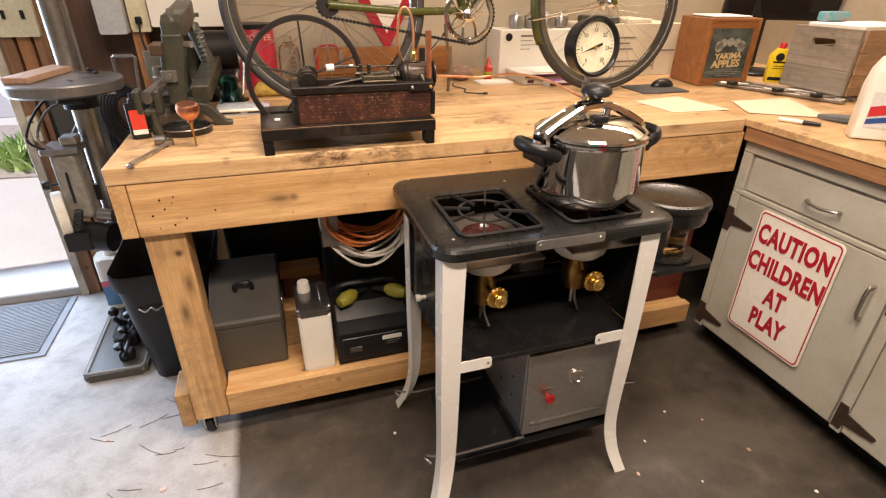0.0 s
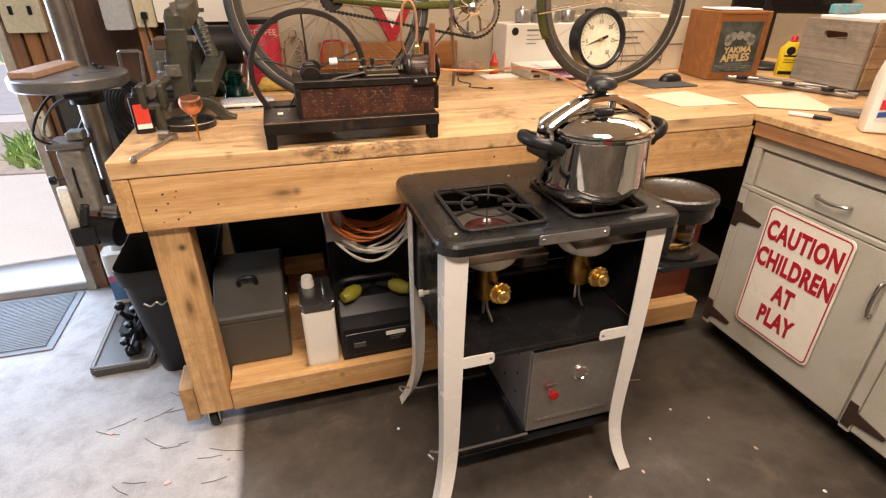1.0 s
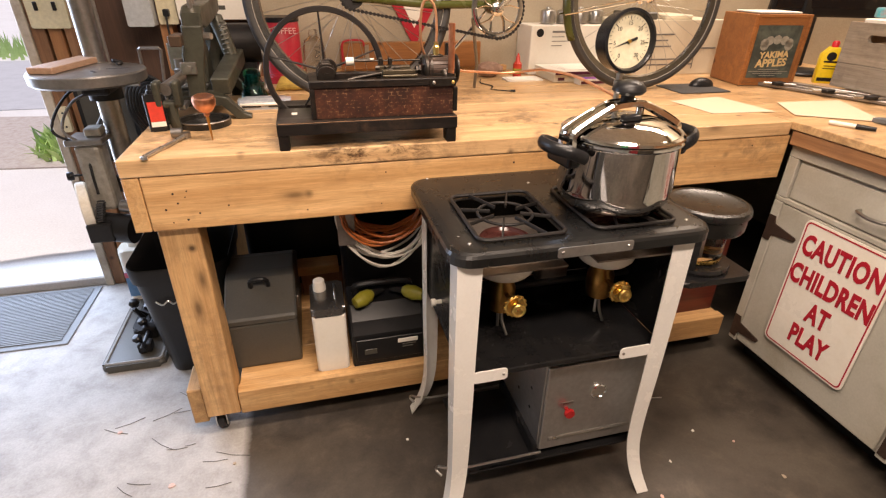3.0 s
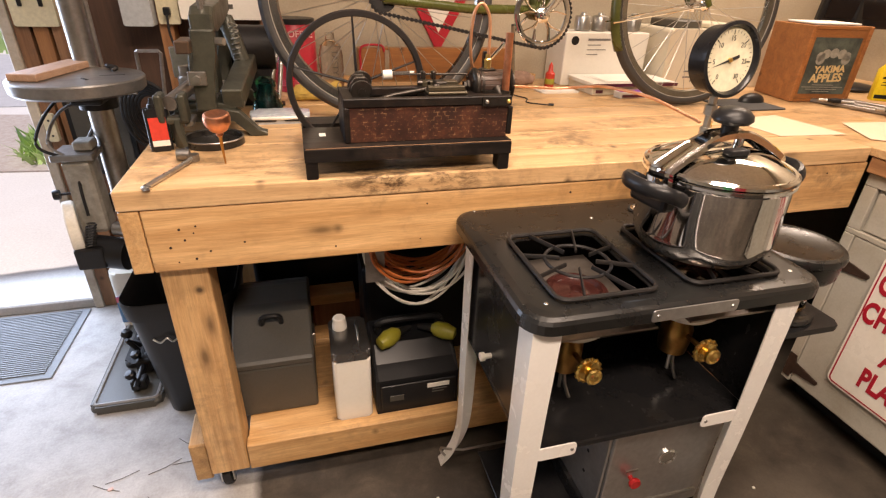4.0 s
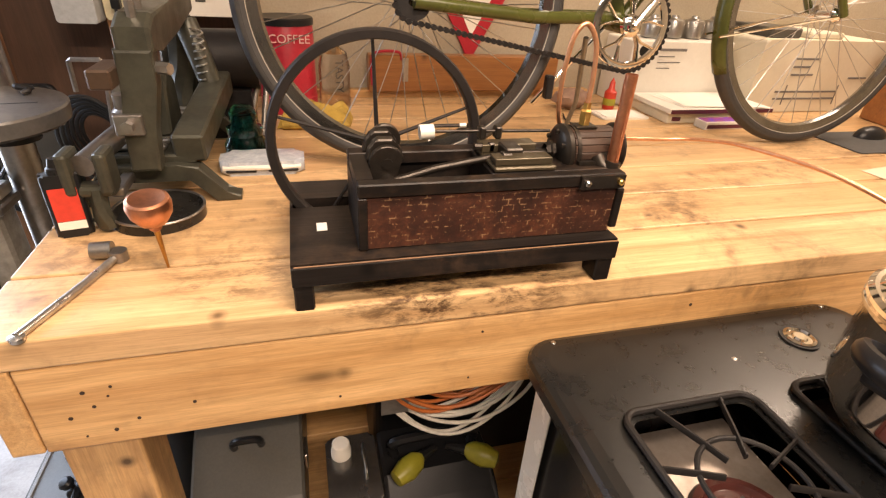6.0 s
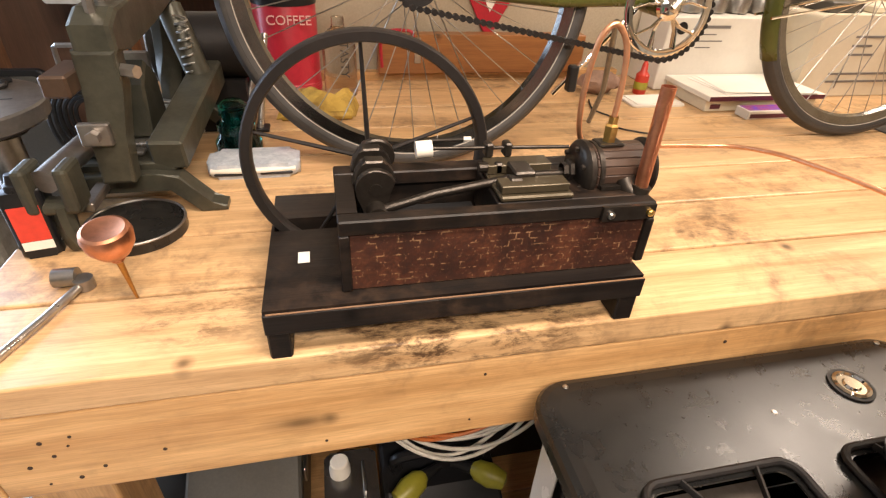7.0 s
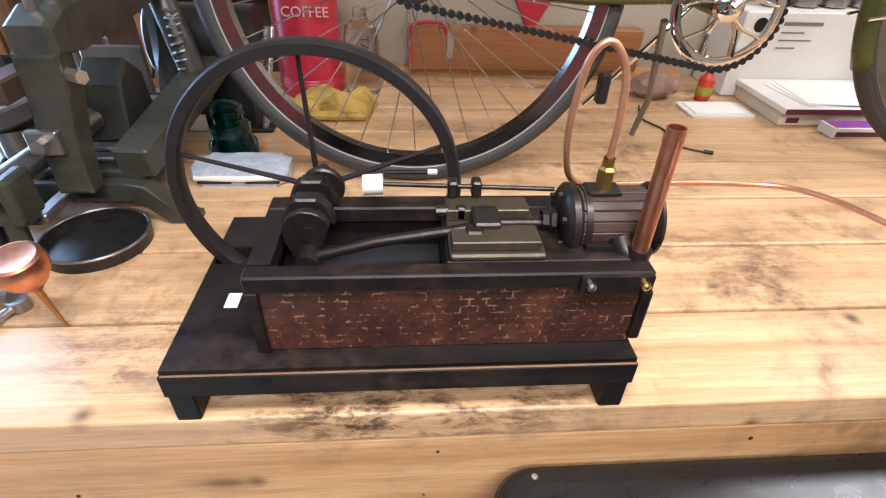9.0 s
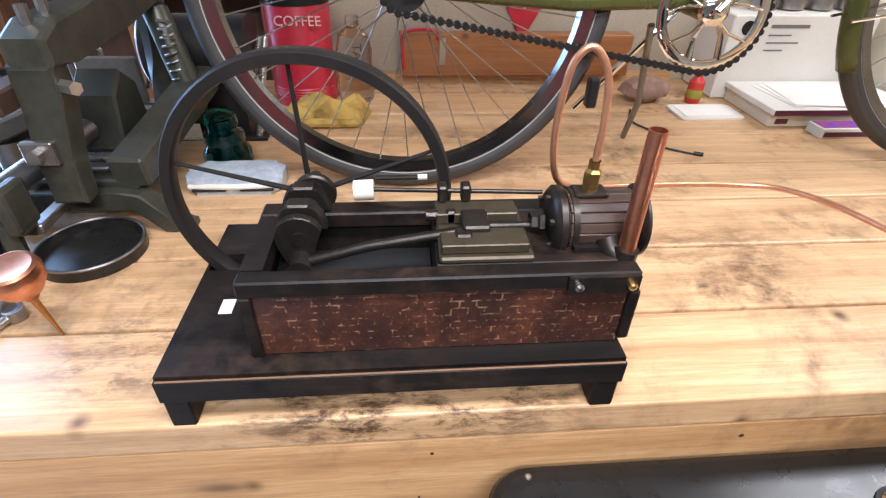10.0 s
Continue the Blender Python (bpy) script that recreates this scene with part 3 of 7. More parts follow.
grate(0.386, 0.582)
grate(0.648, 0.846)
pan_metal = surface("sooty_pan", (0.34, 0.29, 0.25), 0.36, metal=0.8, dirt=(0.5, 0.46, 0.42), dirt_amount=0.5, big=16, relief=0.05)
maroon = surface("maroon_enamel", (0.042, 0.013, 0.011), 0.18, dirt=(1.8, 1.8, 1.6), dirt_amount=0.4, big=20, relief=0.03)
for bx in (0.486, 0.752):
    by = 1.050
    u = piece("burner", lathe([(0.030, 0.60), (0.034, 0.63), (0.034, 0.66), (0.026, 0.68), (0.026, 0.70)], (bx, by - 0.02, 0.0), seg=24), old_brass, stove, smooth=True)
    piece("burner_bowl", lathe([(0.026, 0.700), (0.060, 0.704), (0.070, 0.715), (0.074, 0.735), (0.074, 0.7575)], (bx, by - 0.02, 0.0), seg=32), white_enamel, u, smooth=True)
    piece("burner_cap", lathe([(0.060, 0.7745), (0.064, 0.780), (0.060, 0.790), (0.050, 0.792), (0.045, 0.786), (0.013, 0.790), (0.010, 0.780), (0.0, 0.780)], (bx, by - 0.02, 0.0), seg=32), maroon, u, smooth=True)
    piece("drip_pan", B((bx - 0.098, bx + 0.098, 0.905, 1.180, 0.770, 0.774)), pan_metal, u)
    kx, kz = bx + 0.001, 0.658
    piece("valve_stem", R((kx, by - 0.04, 0.655), (kx, 0.948, kz), 0.0055), old_brass, u, smooth=True)
    kn = piece("knob", lathe([(0.0, -0.004), (0.023, -0.004), (0.0262, -0.002), (0.0262, 0.002), (0.0225, 0.0045), (0.0195, 0.002), (0.009, 0.003), (0.0085, 0.013), (0.0145, 0.0145), (0.0170, 0.018), (0.0168, 0.024), (0.0135, 0.0265), (0.010, 0.0245), (0.006, 0.0265), (0.0, 0.0268)], (kx, 0.944, kz), (0.0, -1, 0.10), 28), brass, u, "brass valve wheel with a fluted rim", smooth=True)
    for k in range(14):
        a = 2 * math.pi * k / 14
        px_, pz_ = kx + 0.0262 * math.cos(a), kz + 0.0262 * math.sin(a)
        piece("knob_flute", R((px_, 0.9465, pz_), (px_, 0.9415, pz_), 0.0026, seg=7), brass, kn, smooth=True)
    piece("drain_fork", tube(curve_points([(bx, by - 0.03, 0.600), (bx + 0.002, by - 0.035, 0.565), (bx + 0.012, by - 0.045, 0.53)], 4), 0.004, 6), steel, u)
    piece("drain_fork", tube(curve_points([(bx - 0.008, by - 0.03, 0.600), (bx - 0.010, by - 0.035, 0.555)], 4), 0.004, 6), steel, u)
piece("valve_box", B((0.632, 0.708, 1.115, 1.165, 0.585, 0.645), bevel=0.004), pan_metal, stove, "small dull metal valve box")
piece("fuel_pipe", R((0.37, 1.09, 0.615), (1.0, 1.09, 0.615), 0.009), cast_iron, stove, smooth=True)
piece("back_panel", B((0.372, 0.880, 1.288, 1.291, 0.515, 0.808)), black_enamel, stove)
piece("side_panel", B((0.360, 0.363, 0.915, 1.288, 0.515, 0.808)), black_enamel, stove)
piece("side_panel", B((0.872, 0.875, 0.915, 1.288, 0.515, 0.808)), black_enamel, stove)
piece("shelf", B((0.360, 0.875, 0.902, 1.288, 0.497, 0.514), bevel=0.003), black_enamel, stove)
piece("side_knob", lathe([(0.006, 0), (0.006, 0.014), (0.010, 0.016), (0.010, 0.026), (0, 0.028)], (0.360, 1.12, 0.575), (-1, 0, 0), 16), white_plastic, stove, smooth=True)


def stove_leg(x, y, sx, sy):
    """An angle-section leg: straight, then swept out at the foot; sx, sy point outwards."""
    cs = curve_points([(0.0, 0.8095, 0.054), (0.0, 0.62, 0.050), (-0.001, 0.42, 0.047), (-0.003, 0.26, 0.043), (0.0, 0.16, 0.040), (0.014, 0.075, 0.038), (0.038, 0.0, 0.036)], 8)
    bm = bmesh.new()
    rows = []
    for off, z, w in cs:
        ox, oy = x + sx * off, y + sy * off
        t = 0.0025
        pts = [(ox - sx * w, oy), (ox, oy), (ox, oy - sy * w), (ox - sx * t, oy - sy * w), (ox - sx * t, oy - sy * t), (ox - sx * w, oy - sy * t)]
        rows.append([bm.verts.new((px, py, z)) for px, py in pts])
    for a, b in zip(rows, rows[1:]):
        for k in range(6):
            bm.faces.new((a[k], a[(k + 1) % 6], b[(k + 1) % 6], b[k]))
    bm.faces.new(rows[0])
    bm.faces.new(rows[-1])
    leg = piece("leg", bm, white_enamel, stove, "white enamel leg", smooth=True)
    zt = 0.507
    xa, xb = sorted((x - sx * 0.045, x - sx * 0.130))
    tab = rounded(xa, xb, zt - 0.017, zt + 0.017, 0.010, 4)
    yb = sorted((y - sy * 0.001, y - sy * 0.004))
    piece("bracket_tab", prism(tab, "y", yb[0], yb[1], 0.0008), white_enamel, leg)
    xs = x - sx * 0.120
    piece("tab_screw", lathe([(0.004, 0), (0.003, 0.002), (0, 0.0025)], (xs, y - sy * 0.001, zt), (0, sy, 0), 10), steel, leg)
    return leg


stove_leg(0.333, 0.894, -1, -1)
stove_leg(0.884, 0.894, 1, -1)
stove_leg(0.350, 1.308, -1, 1)
stove_leg(0.884, 1.308, 1, 1)
for y, zr, xe in ((0.925, 0.176, 0.594), (1.285, 0.085, 0.90)):
    rr = curve_points([(0.312, y - 0.018, zr + 0.010), (0.302, y - 0.004, zr + 0.016), (0.308, y + 0.012, zr + 0.010), (0.330, y + 0.010, zr + 0.002), (0.37, y, zr)], 6) + [Vector((0.50, y, zr)), Vector((xe - 0.02, y, zr)), Vector((xe, y, zr))]
    piece("cross_rod", tube(rr, 0.0036, 8), steel, stove, smooth=True)
piece("filler_cap", lathe([(0.024, 0.0), (0.024, 0.004), (0.020, 0.006), (0.018, 0.003), (0.012, 0.003), (0.010, 0.006), (0, 0.006)], (0.760, 1.247, STZ), seg=28), chrome, stove, "bright round filler cap", smooth=True)
piece("cap_ring", lathe([(0.0245, 0.0), (0.029, 0.0), (0.029, 0.003), (0.0245, 0.003)], (0.760, 1.247, STZ), seg=28), black_rubber, stove, smooth=True)
# side fuel tank
TX, TY = 1.090, 1.105
tank = piece("fuel_tank", lathe([(0, 0.612), (0.092, 0.612), (0.095, 0.620), (0.092, 0.628), (0.060, 0.630), (0.058, 0.632)], (TX, TY, 0.0), seg=40), black_enamel, stove, "black tank stand", smooth=True)
piece("tank_lid", lathe([(0.088, 0.728), (0.100, 0.730), (0.104, 0.738), (0.104, 0.772), (0.109, 0.776), (0.110, 0.786), (0.106, 0.793), (0.096, 0.796), (0.090, 0.792), (0, 0.795)], (TX, TY, 0.0), seg=48), black_top, tank, "black dished lid with a rolled rim", smooth=True)
piece("glass_jar", lathe([(0.0, 0.634), (0.060, 0.634), (0.066, 0.640), (0.068, 0.655), (0.068, 0.715), (0.060, 0.728)], (TX, TY, 0.0), seg=40), glass("sight_glass", (0.92, 0.88, 0.80), 0.05), tank, "clear glass fuel jar", smooth=True)
piece("jar_foot", lathe([(0.058, 0.6325), (0.0672, 0.636), (0.0695, 0.642), (0.0688, 0.648)], (TX, TY, 0.0), seg=40), brass, tank, smooth=True)
piece("inner_tube", R((TX, TY, 0.64), (TX, TY, 0.727), 0.014, seg=20), galvanised, tank, smooth=True)
for a in (-150, 20, 95):
    arcp = [(TX + 0.090 * math.cos(radians(a + d)), TY + 0.090 * math.sin(radians(a + d))) for d in (-24, -12, 0, 12, 24)]
    arcq = [(TX + 0.087 * math.cos(radians(a + d)), TY + 0.087 * math.sin(radians(a + d))) for d in (24, 12, 0, -12, -24)]
    piece("stand_wall", prism(arcp + arcq, "z", 0.6285, 0.7275), black_enamel, tank)
piece("tank_tray", prism(rounded(0.985, 1.205, 1.000, 1.215, 0.02), "z", 0.595, 0.6115, 0.004), black_enamel, stove)
piece("tank_bracket", B((0.876, 1.03, 1.08, 1.10, 0.582, 0.5945), (0.876, 0.882, 1.08, 1.10, 0.52, 0.5815)), black_enamel, stove)

oven = thing("oven_box", (0.745, 1.09, 0.112), "small bare sheet-metal oven on the stove's lower rods", "oven")
piece("body", B((0.600, 0.892, 0.962, 1.235, 0.145, 0.446), bevel=0.003), galvanised, oven)
od = piece("door", B((0.602, 0.890, 0.951, 0.9605, 0.150, 0.442), bevel=0.004, seg=2), galvanised, oven)
piece("rib", tube([(0.626, 0.951, 0.190), (0.875, 0.951, 0.190)], 0.006, 8), steel, od, smooth=True)
piece("thermometer", lathe([(0.024, 0), (0.024, 0.005), (0.020, 0.007), (0.018, 0.004), (0, 0.004)], (0.755, 0.951, 0.340), (0, -1, 0), 28), chrome, od, smooth=True)
piece("knob", lathe([(0.006, 0), (0.006, 0.012), (0.013, 0.013), (0.015, 0.018), (0.013, 0.024), (0, 0.025)], (0.668, 0.951, 0.293), (0, -1, 0), 16), surface("red_knob", (0.45, 0.02, 0.02), 0.2), od, smooth=True)
piece("latch_plate", B((0.654, 0.684, 0.949, 0.951, 0.310, 0.316)), steel, od)
for hz in (0.20, 0.385):
    piece("hinge", R((0.895, 0.956, hz - 0.02), (0.895, 0.956, hz + 0.02), 0.004, seg=10), steel, od, smooth=True)
piece("foot_rail", B((0.588, 0.599, 0.957, 1.230, 0.120, 0.165)), black_enamel, oven)
piece("foot_rail", B((0.8935, 0.902, 0.962, 1.230, 0.120, 0.165)), black_enamel, oven)
# Thin black sheet that runs out to the left of the oven.
piece("floor_pan", B((0.40, 0.902, 0.948, 1.24, 0.112, 0.1195), bevel=0.002), black_enamel, oven, "flat black sheet beneath the oven")
hb = bmesh.new()
for hy in (1.03, 1.11, 1.19):
    for hz in (0.24, 0.31, 0.38):
        rod(hb, (0.6005, hy, hz), (0.5990, hy, hz + 0.0), 0.005, seg=8)
piece("vent_holes", hb, black_rubber, oven)

# ---- pressure cooker ----
PX, PY, PZ = 0.745, 1.040, 0.8535
pot = thing("pressure_cooker", (PX, PY, PZ), "polished steel pressure cooker with black handles on the grate", "pot")
piece("body", lathe([(0, 0), (0.092, 0), (0.104, 0.003), (0.116, 0.012), (0.125, 0.028), (0.129, 0.048), (0.128, 0.150), (0.130, 0.153), (0.133, 0.156), (0.133, 0.161), (0.128, 0.163)], (PX, PY, PZ), seg=72), chrome, pot, smooth=True)
lid = piece("lid", lathe([(0.129, 0.1635), (0.133, 0.166), (0.1325, 0.171), (0.127, 0.175), (0.122, 0.174), (0.112, 0.180), (0.090, 0.191), (0.060, 0.199), (0.030, 0.203), (0.0, 0.204)], (PX, PY, PZ), seg=72), chrome, pot, smooth=True)
ang = radians(8)
pm = Matrix.Translation((PX, PY, PZ)) @ Matrix.Rotation(ang, 4, "Z")
bpts = curve_points([(-0.143, 0, 0.148), (-0.144, 0, 0.172), (-0.132, 0, 0.183), (-0.090, 0, 0.205), (-0.045, 0, 0.225), (-0.018, 0, 0.229), (0.018, 0, 0.229), (0.045, 0, 0.225), (0.090, 0, 0.205), (0.132, 0, 0.183), (0.144, 0, 0.172), (0.143, 0, 0.148)], 5)
bw = bmesh.new()
rows = []
for i, p in enumerate(bpts):
    f = abs(i / (len(bpts) - 1) - 0.5) * 2
    w = 0.017 + 0.010 * f
    q = bpts[min(i + 1, len(bpts) - 1)] - bpts[max(i - 1, 0)]
    nrm = Vector((-q.z, 0, q.x)).normalized() * 0.005
    rows.append([bw.verts.new(pm @ Vector((p.x + a * nrm.x, b * w, p.z + a * nrm.z))) for a, b in ((0.5, -1.0), (1.2, -0.75), (0.7, -0.6), (0.7, 0.6), (1.2, 0.75), (0.5, 1.0), (-1.6, 1.0), (-1.6, 0.86), (-0.4, 0.8), (-0.4, -0.8), (-1.6, -0.86), (-1.6, -1.0))])
for a, b in zip(rows, rows[1:]):
    for k in range(12):
        bw.faces.new((a[k], a[(k + 1) % 12], b[(k + 1) % 12], b[k]))
bw.faces.new(rows[0])
bw.faces.new(rows[-1])
piece("clamp_bridge", bw, chrome, pot, "polished steel clamp bar", smooth=True)
piece("clamp_knob", lathe([(0.011, 0.230), (0.0145, 0.232), (0.0145, 0.244), (0.017, 0.246), (0.030, 0.248), (0.0355, 0.254), (0.034, 0.262), (0.026, 0.270), (0.013, 0.275), (0.0, 0.276)], (PX, PY, PZ), seg=28), black_plastic, pot, smooth=True)
for s in (-1, 1):
    hp = curve_points([(s * 0.128, -0.050, 0.132), (s * 0.160, -0.052, 0.146), (s * 0.184, -0.030, 0.152), (s * 0.190, 0.0, 0.153), (s * 0.184, 0.030, 0.152), (s * 0.160, 0.052, 0.146), (s * 0.128, 0.050, 0.132)], 6)
    hd = piece("handle", tube([pm @ p for p in hp], 0.0105, 10, flat=1.3), black_plastic, pot, "black side handle", smooth=True)
    lug = B((0.1305 if s > 0 else -0.162, 0.162 if s > 0 else -0.1305, -0.044, 0.044, 0.108, 0.142), bevel=0.008, seg=2)
    bmesh.ops.transform(lug, verts=lug.verts, matrix=pm)
    piece("handle_lug", lug, black_plastic, hd)
piece("release_lever", B((PX - 0.030, PX + 0.012, PY - 0.050, PY - 0.028, PZ + 0.200, PZ + 0.211), bevel=0.004, seg=2), black_plastic, pot)
piece("vent_valve", lathe([(0.009, 0.198), (0.009, 0.212), (0.006, 0.214), (0.006, 0.220), (0, 0.221)], (PX + 0.05, PY + 0.02, PZ), seg=16), chrome, pot, smooth=True)

GX, GY, GZ = 0.773, 1.128, 1.195
gauge = thing("pressure_gauge", (GX, GY, GZ - 0.15), "round dial pressure gauge in a black case on the cooker's lid", "gauge")
gdir = Vector((0.10, -1.0, 0.10)).normalized()
case = piece("case", lathe([(0, -0.030), (0.054, -0.030), (0.061, -0.024), (0.062, 0.010), (0.067, 0.013), (0.067, 0.020), (0.061, 0.022), (0.057, 0.016), (0.056, 0.010), (0, 0.010)], (GX, GY, GZ), gdir, 48), black_enamel, gauge, smooth=True)
piece("dial", lathe([(0.056, 0.0105), (0.056, 0.0120), (0, 0.0120)], (GX, GY, GZ), gdir, 48), surface("dial_face", (0.72, 0.66, 0.48), 0.6, dirt=(0.8, 0.75, 0.6), dirt_amount=0.4, big=30, relief=0.02), gauge)
gm = Matrix.Translation((GX, GY, GZ)) @ gdir.to_track_quat("Z", "Y").to_matrix().to_4x4()
tick = bmesh.new()
for k in range(31):
    a = radians(232 - 284 * k / 30)
    L = 0.0085 if k % 5 == 0 else 0.0045
    c, s = math.cos(a), math.sin(a)
    w = 0.0009 if k % 5 == 0 else 0.0005
    vs = [tick.verts.new(gm @ Vector((r * c - e * s, r * s + e * c, 0.0125))) for r, e in ((0.052, w), (0.052, -w), (0.052 - L, -w), (0.052 - L, w))]
    tick.faces.new(vs)
piece("scale_marks", tick, black_rubber, gauge)
for k, txt in enumerate(("0", "5", "10", "15", "20", "25", "30")):
    a = radians(232 - 284 * k / 6)
    letters("numeral", txt, 0.0125, black_rubber, gauge, gm @ Matrix.Translation((0.037 * math.cos(a), 0.037 * math.sin(a), 0.0124)), depth=0.0002)
na = radians(197)
nb = bmesh.new()
nb.faces.new([nb.verts.new(gm @ Vector(p)) for p in ((0.046 * math.cos(na), 0.046 * math.sin(na), 0.0145), (0.003 * math.cos(na + 1.57) - 0.006 * math.cos(na), 0.003 * math.sin(na + 1.57) - 0.006 * math.sin(na), 0.0145), (-0.022 * math.cos(na) + 0.003 * math.cos(na + 1.57), -0.022 * math.sin(na) + 0.003 * math.sin(na + 1.57), 0.0145), (-0.022 * math.cos(na) - 0.003 * math.cos(na + 1.57), -0.022 * math.sin(na) - 0.003 * math.sin(na + 1.57), 0.0145), (0.003 * math.cos(na - 1.57) - 0.006 * math.cos(na), 0.003 * math.sin(na - 1.57) - 0.006 * math.sin(na), 0.0145))])
piece("needle", nb, black_rubber, gauge)
piece("hub", lathe([(0.004, 0.012), (0.004, 0.0165), (0, 0.017)], (GX, GY, GZ), gdir, 14), brass, gauge)
piece("stem", lathe([(0.0075, 1.026), (0.0075, 1.050), (0.011, 1.052), (0.011, 1.068), (0.007, 1.070), (0.007, 1.092), (0.012, 1.094), (0.012, 1.112), (0.008, 1.114), (0.008, 1.128)], (GX, GY, 0), seg=6), steel, gauge, smooth=False)
piece("tee", R((GX, GY, 1.060), (GX + 0.035, GY + 0.035, 1.060), 0.008, seg=6), brass, gauge)
piece("flare_nut", R((GX + 0.035, GY + 0.035, 1.060), (GX + 0.050, GY + 0.052, 1.062), 0.010, seg=6), brass, gauge)


# ---- model steam engine ----
dark_wood = wood("black_stained_wood", (0.017, 0.013, 0.011), (0.006, 0.005, 0.005), "x", 0.44, 0.2, 0.6, (0.075, 0.045, 0.028), gloss=0.25)
lagging = wood("dark_lagging", (0.075, 0.042, 0.028), (0.028, 0.017, 0.013), "x", 0.42, 0.0, 0.5, (0.12, 0.08, 0.05))
oily_iron = surface("oily_iron", (0.055, 0.047, 0.040), 0.36, metal=0.75, dirt=(0.4, 0.36, 0.32), dirt_amount=0.7, big=30, fine=140, relief=0.15)
olive_iron = surface("greasy_slide", (0.085, 0.068, 0.042), 0.4, metal=0.5, dirt=(0.5, 0.5, 0.45), dirt_amount=0.6, big=28, relief=0.2)


def panel_material():
    """Red-brown paper worn over the wood, with pale flecks at the joints of a printed brick bond."""
    m, nt, b = nodes_of("worn_red_panel")
    v = coords(nt, (1, 1, 1), False)
    sw = nt.nodes.new("ShaderNodeSeparateXYZ")
    cb = nt.nodes.new("ShaderNodeCombineXYZ")
    nt.links.new(v, sw.inputs[0])
    nt.links.new(sw.outputs[0], cb.inputs[0])
    nt.links.new(sw.outputs[2], cb.inputs[1])
    br = nt.nodes.new("ShaderNodeTexBrick")
    br.inputs["Scale"].default_value = 1.0
    br.inputs["Brick Width"].default_value, br.inputs["Row Height"].default_value = 0.016, 0.0085
    br.inputs["Mortar Size"].default_value = 0.0009
    nt.links.new(cb.outputs[0], br.inputs["Vector"])
    n1, n2 = noise_tex(nt, v, 14, 5, 0.7, 0.4), noise_tex(nt, v, 95, 4, 0.7, 0.6)
    c = ramp(nt, n1, [(0.32, (0.018, 0.009, 0.007)), (0.52, (0.058, 0.020, 0.012)), (0.72, (0.135, 0.046, 0.022))])
    c = mix(nt, ramp(nt, n2, [(0.35, (0.55, 0.55, 0.55)), (0.6, (0, 0, 0))]), c, (0.022, 0.012, 0.010))
    f = node(nt, "ShaderNodeMath", operation="MULTIPLY")
    nt.links.new(br.outputs["Fac"], f.inputs[0])
    nt.links.new(ramp(nt, n2, [(0.52, (0, 0, 0)), (0.63, (0.9, 0.9, 0.9))]), f.inputs[1])
    c = mix(nt, f.outputs[0], c, (0.27, 0.16, 0.085))
    nt.links.new(c, b.inputs["Base Color"])
    b.inputs["Roughness"].default_value = 0.4
    bump(nt, b, n2, 0.3, 0.001)
    return m


engine = thing("steam_engine", (0.23, 1.46, 0.93), "old model steam engine with flywheel on a black wooden stand", "steam engine")
bt = bmesh.new()
add_boxes(bt, [(0.0, 0.004, 1.340, 1.604, 0.970, 0.997), (0.004, 0.060, 1.340, 1.502, 0.970, 0.997), (0.004, 0.060, 1.534, 1.604, 0.970, 0.997), (0.060, 0.265, 1.340, 1.502, 0.970, 0.997), (0.060, 0.265, 1.534, 1.604, 0.970, 0.997), (0.265, 0.452, 1.340, 1.604, 0.970, 0.997)])
bmesh.ops.remove_doubles(bt, verts=bt.verts, dist=1e-5)
piece("stand_top", bt, dark_wood, engine)
piece("stand_rail", B((0.0, 0.452, 1.334, 1.3395, 0.967, 0.9945), bevel=0.001), dark_wood, engine)
for x0, x1, s in ((0.001, 0.026, 1), (0.424, 0.450, -1)):
    piece("stand_foot", prism([(1.336, 0.9305), (1.372, 0.9305), (1.380, 0.969), (1.336, 0.969)], "x", x0, x1, 0.002), dark_wood, engine)
    piece("stand_foot", prism([(1.60, 0.9305), (1.566, 0.9305), (1.558, 0.969), (1.60, 0.969)], "x", x0, x1, 0.002), dark_wood, engine)
piece("worn_edge", tube([(0.004, 1.3345, 0.9962), (0.15, 1.3342, 0.9965), (0.30, 1.3345, 0.9962), (0.449, 1.3343, 0.9962)], 0.0012, 5), wood("bare_worn_edge", (0.36, 0.19, 0.08), (0.10, 0.05, 0.025), "x", 0.6, 0, 0.5), engine, "bare wood along the worn front edge")
piece("paper_label", B((0.036, 0.050, 1.424, 1.447, 0.9975, 0.9982)), white_paper, engine, "small cream paper label")
# box with an open trough
bx0, bx1, by0, by1 = 0.088, 0.452, 1.363, 1.495
piece("front_panel", B((bx0 + 0.004, bx1 - 0.004, by0, by0 + 0.012, 0.9975, 1.070), bevel=0.001), panel_material(), engine, "worn red-brown side panel")
piece("rear_panel", B((bx0 + 0.004, bx1 - 0.004, by1 - 0.012, by1, 0.9975, 1.070)), dark_wood, engine)
piece("end_panel", B((bx0 - 0.002, bx0 + 0.010, by0 - 0.004, by1 + 0.004, 0.9975, 1.071), bevel=0.0015), dark_wood, engine)
piece("end_panel", B((bx1 - 0.006, bx1 + 0.006, by0 - 0.005, by1 + 0.004, 1.004, 1.066), bevel=0.003, seg=2), dark_wood, engine)
piece("top_rail", B((bx0 - 0.002, bx1 + 0.002, by0 - 0.004, by0 + 0.015, 1.071, 1.089), bevel=0.0018), dark_wood, engine)
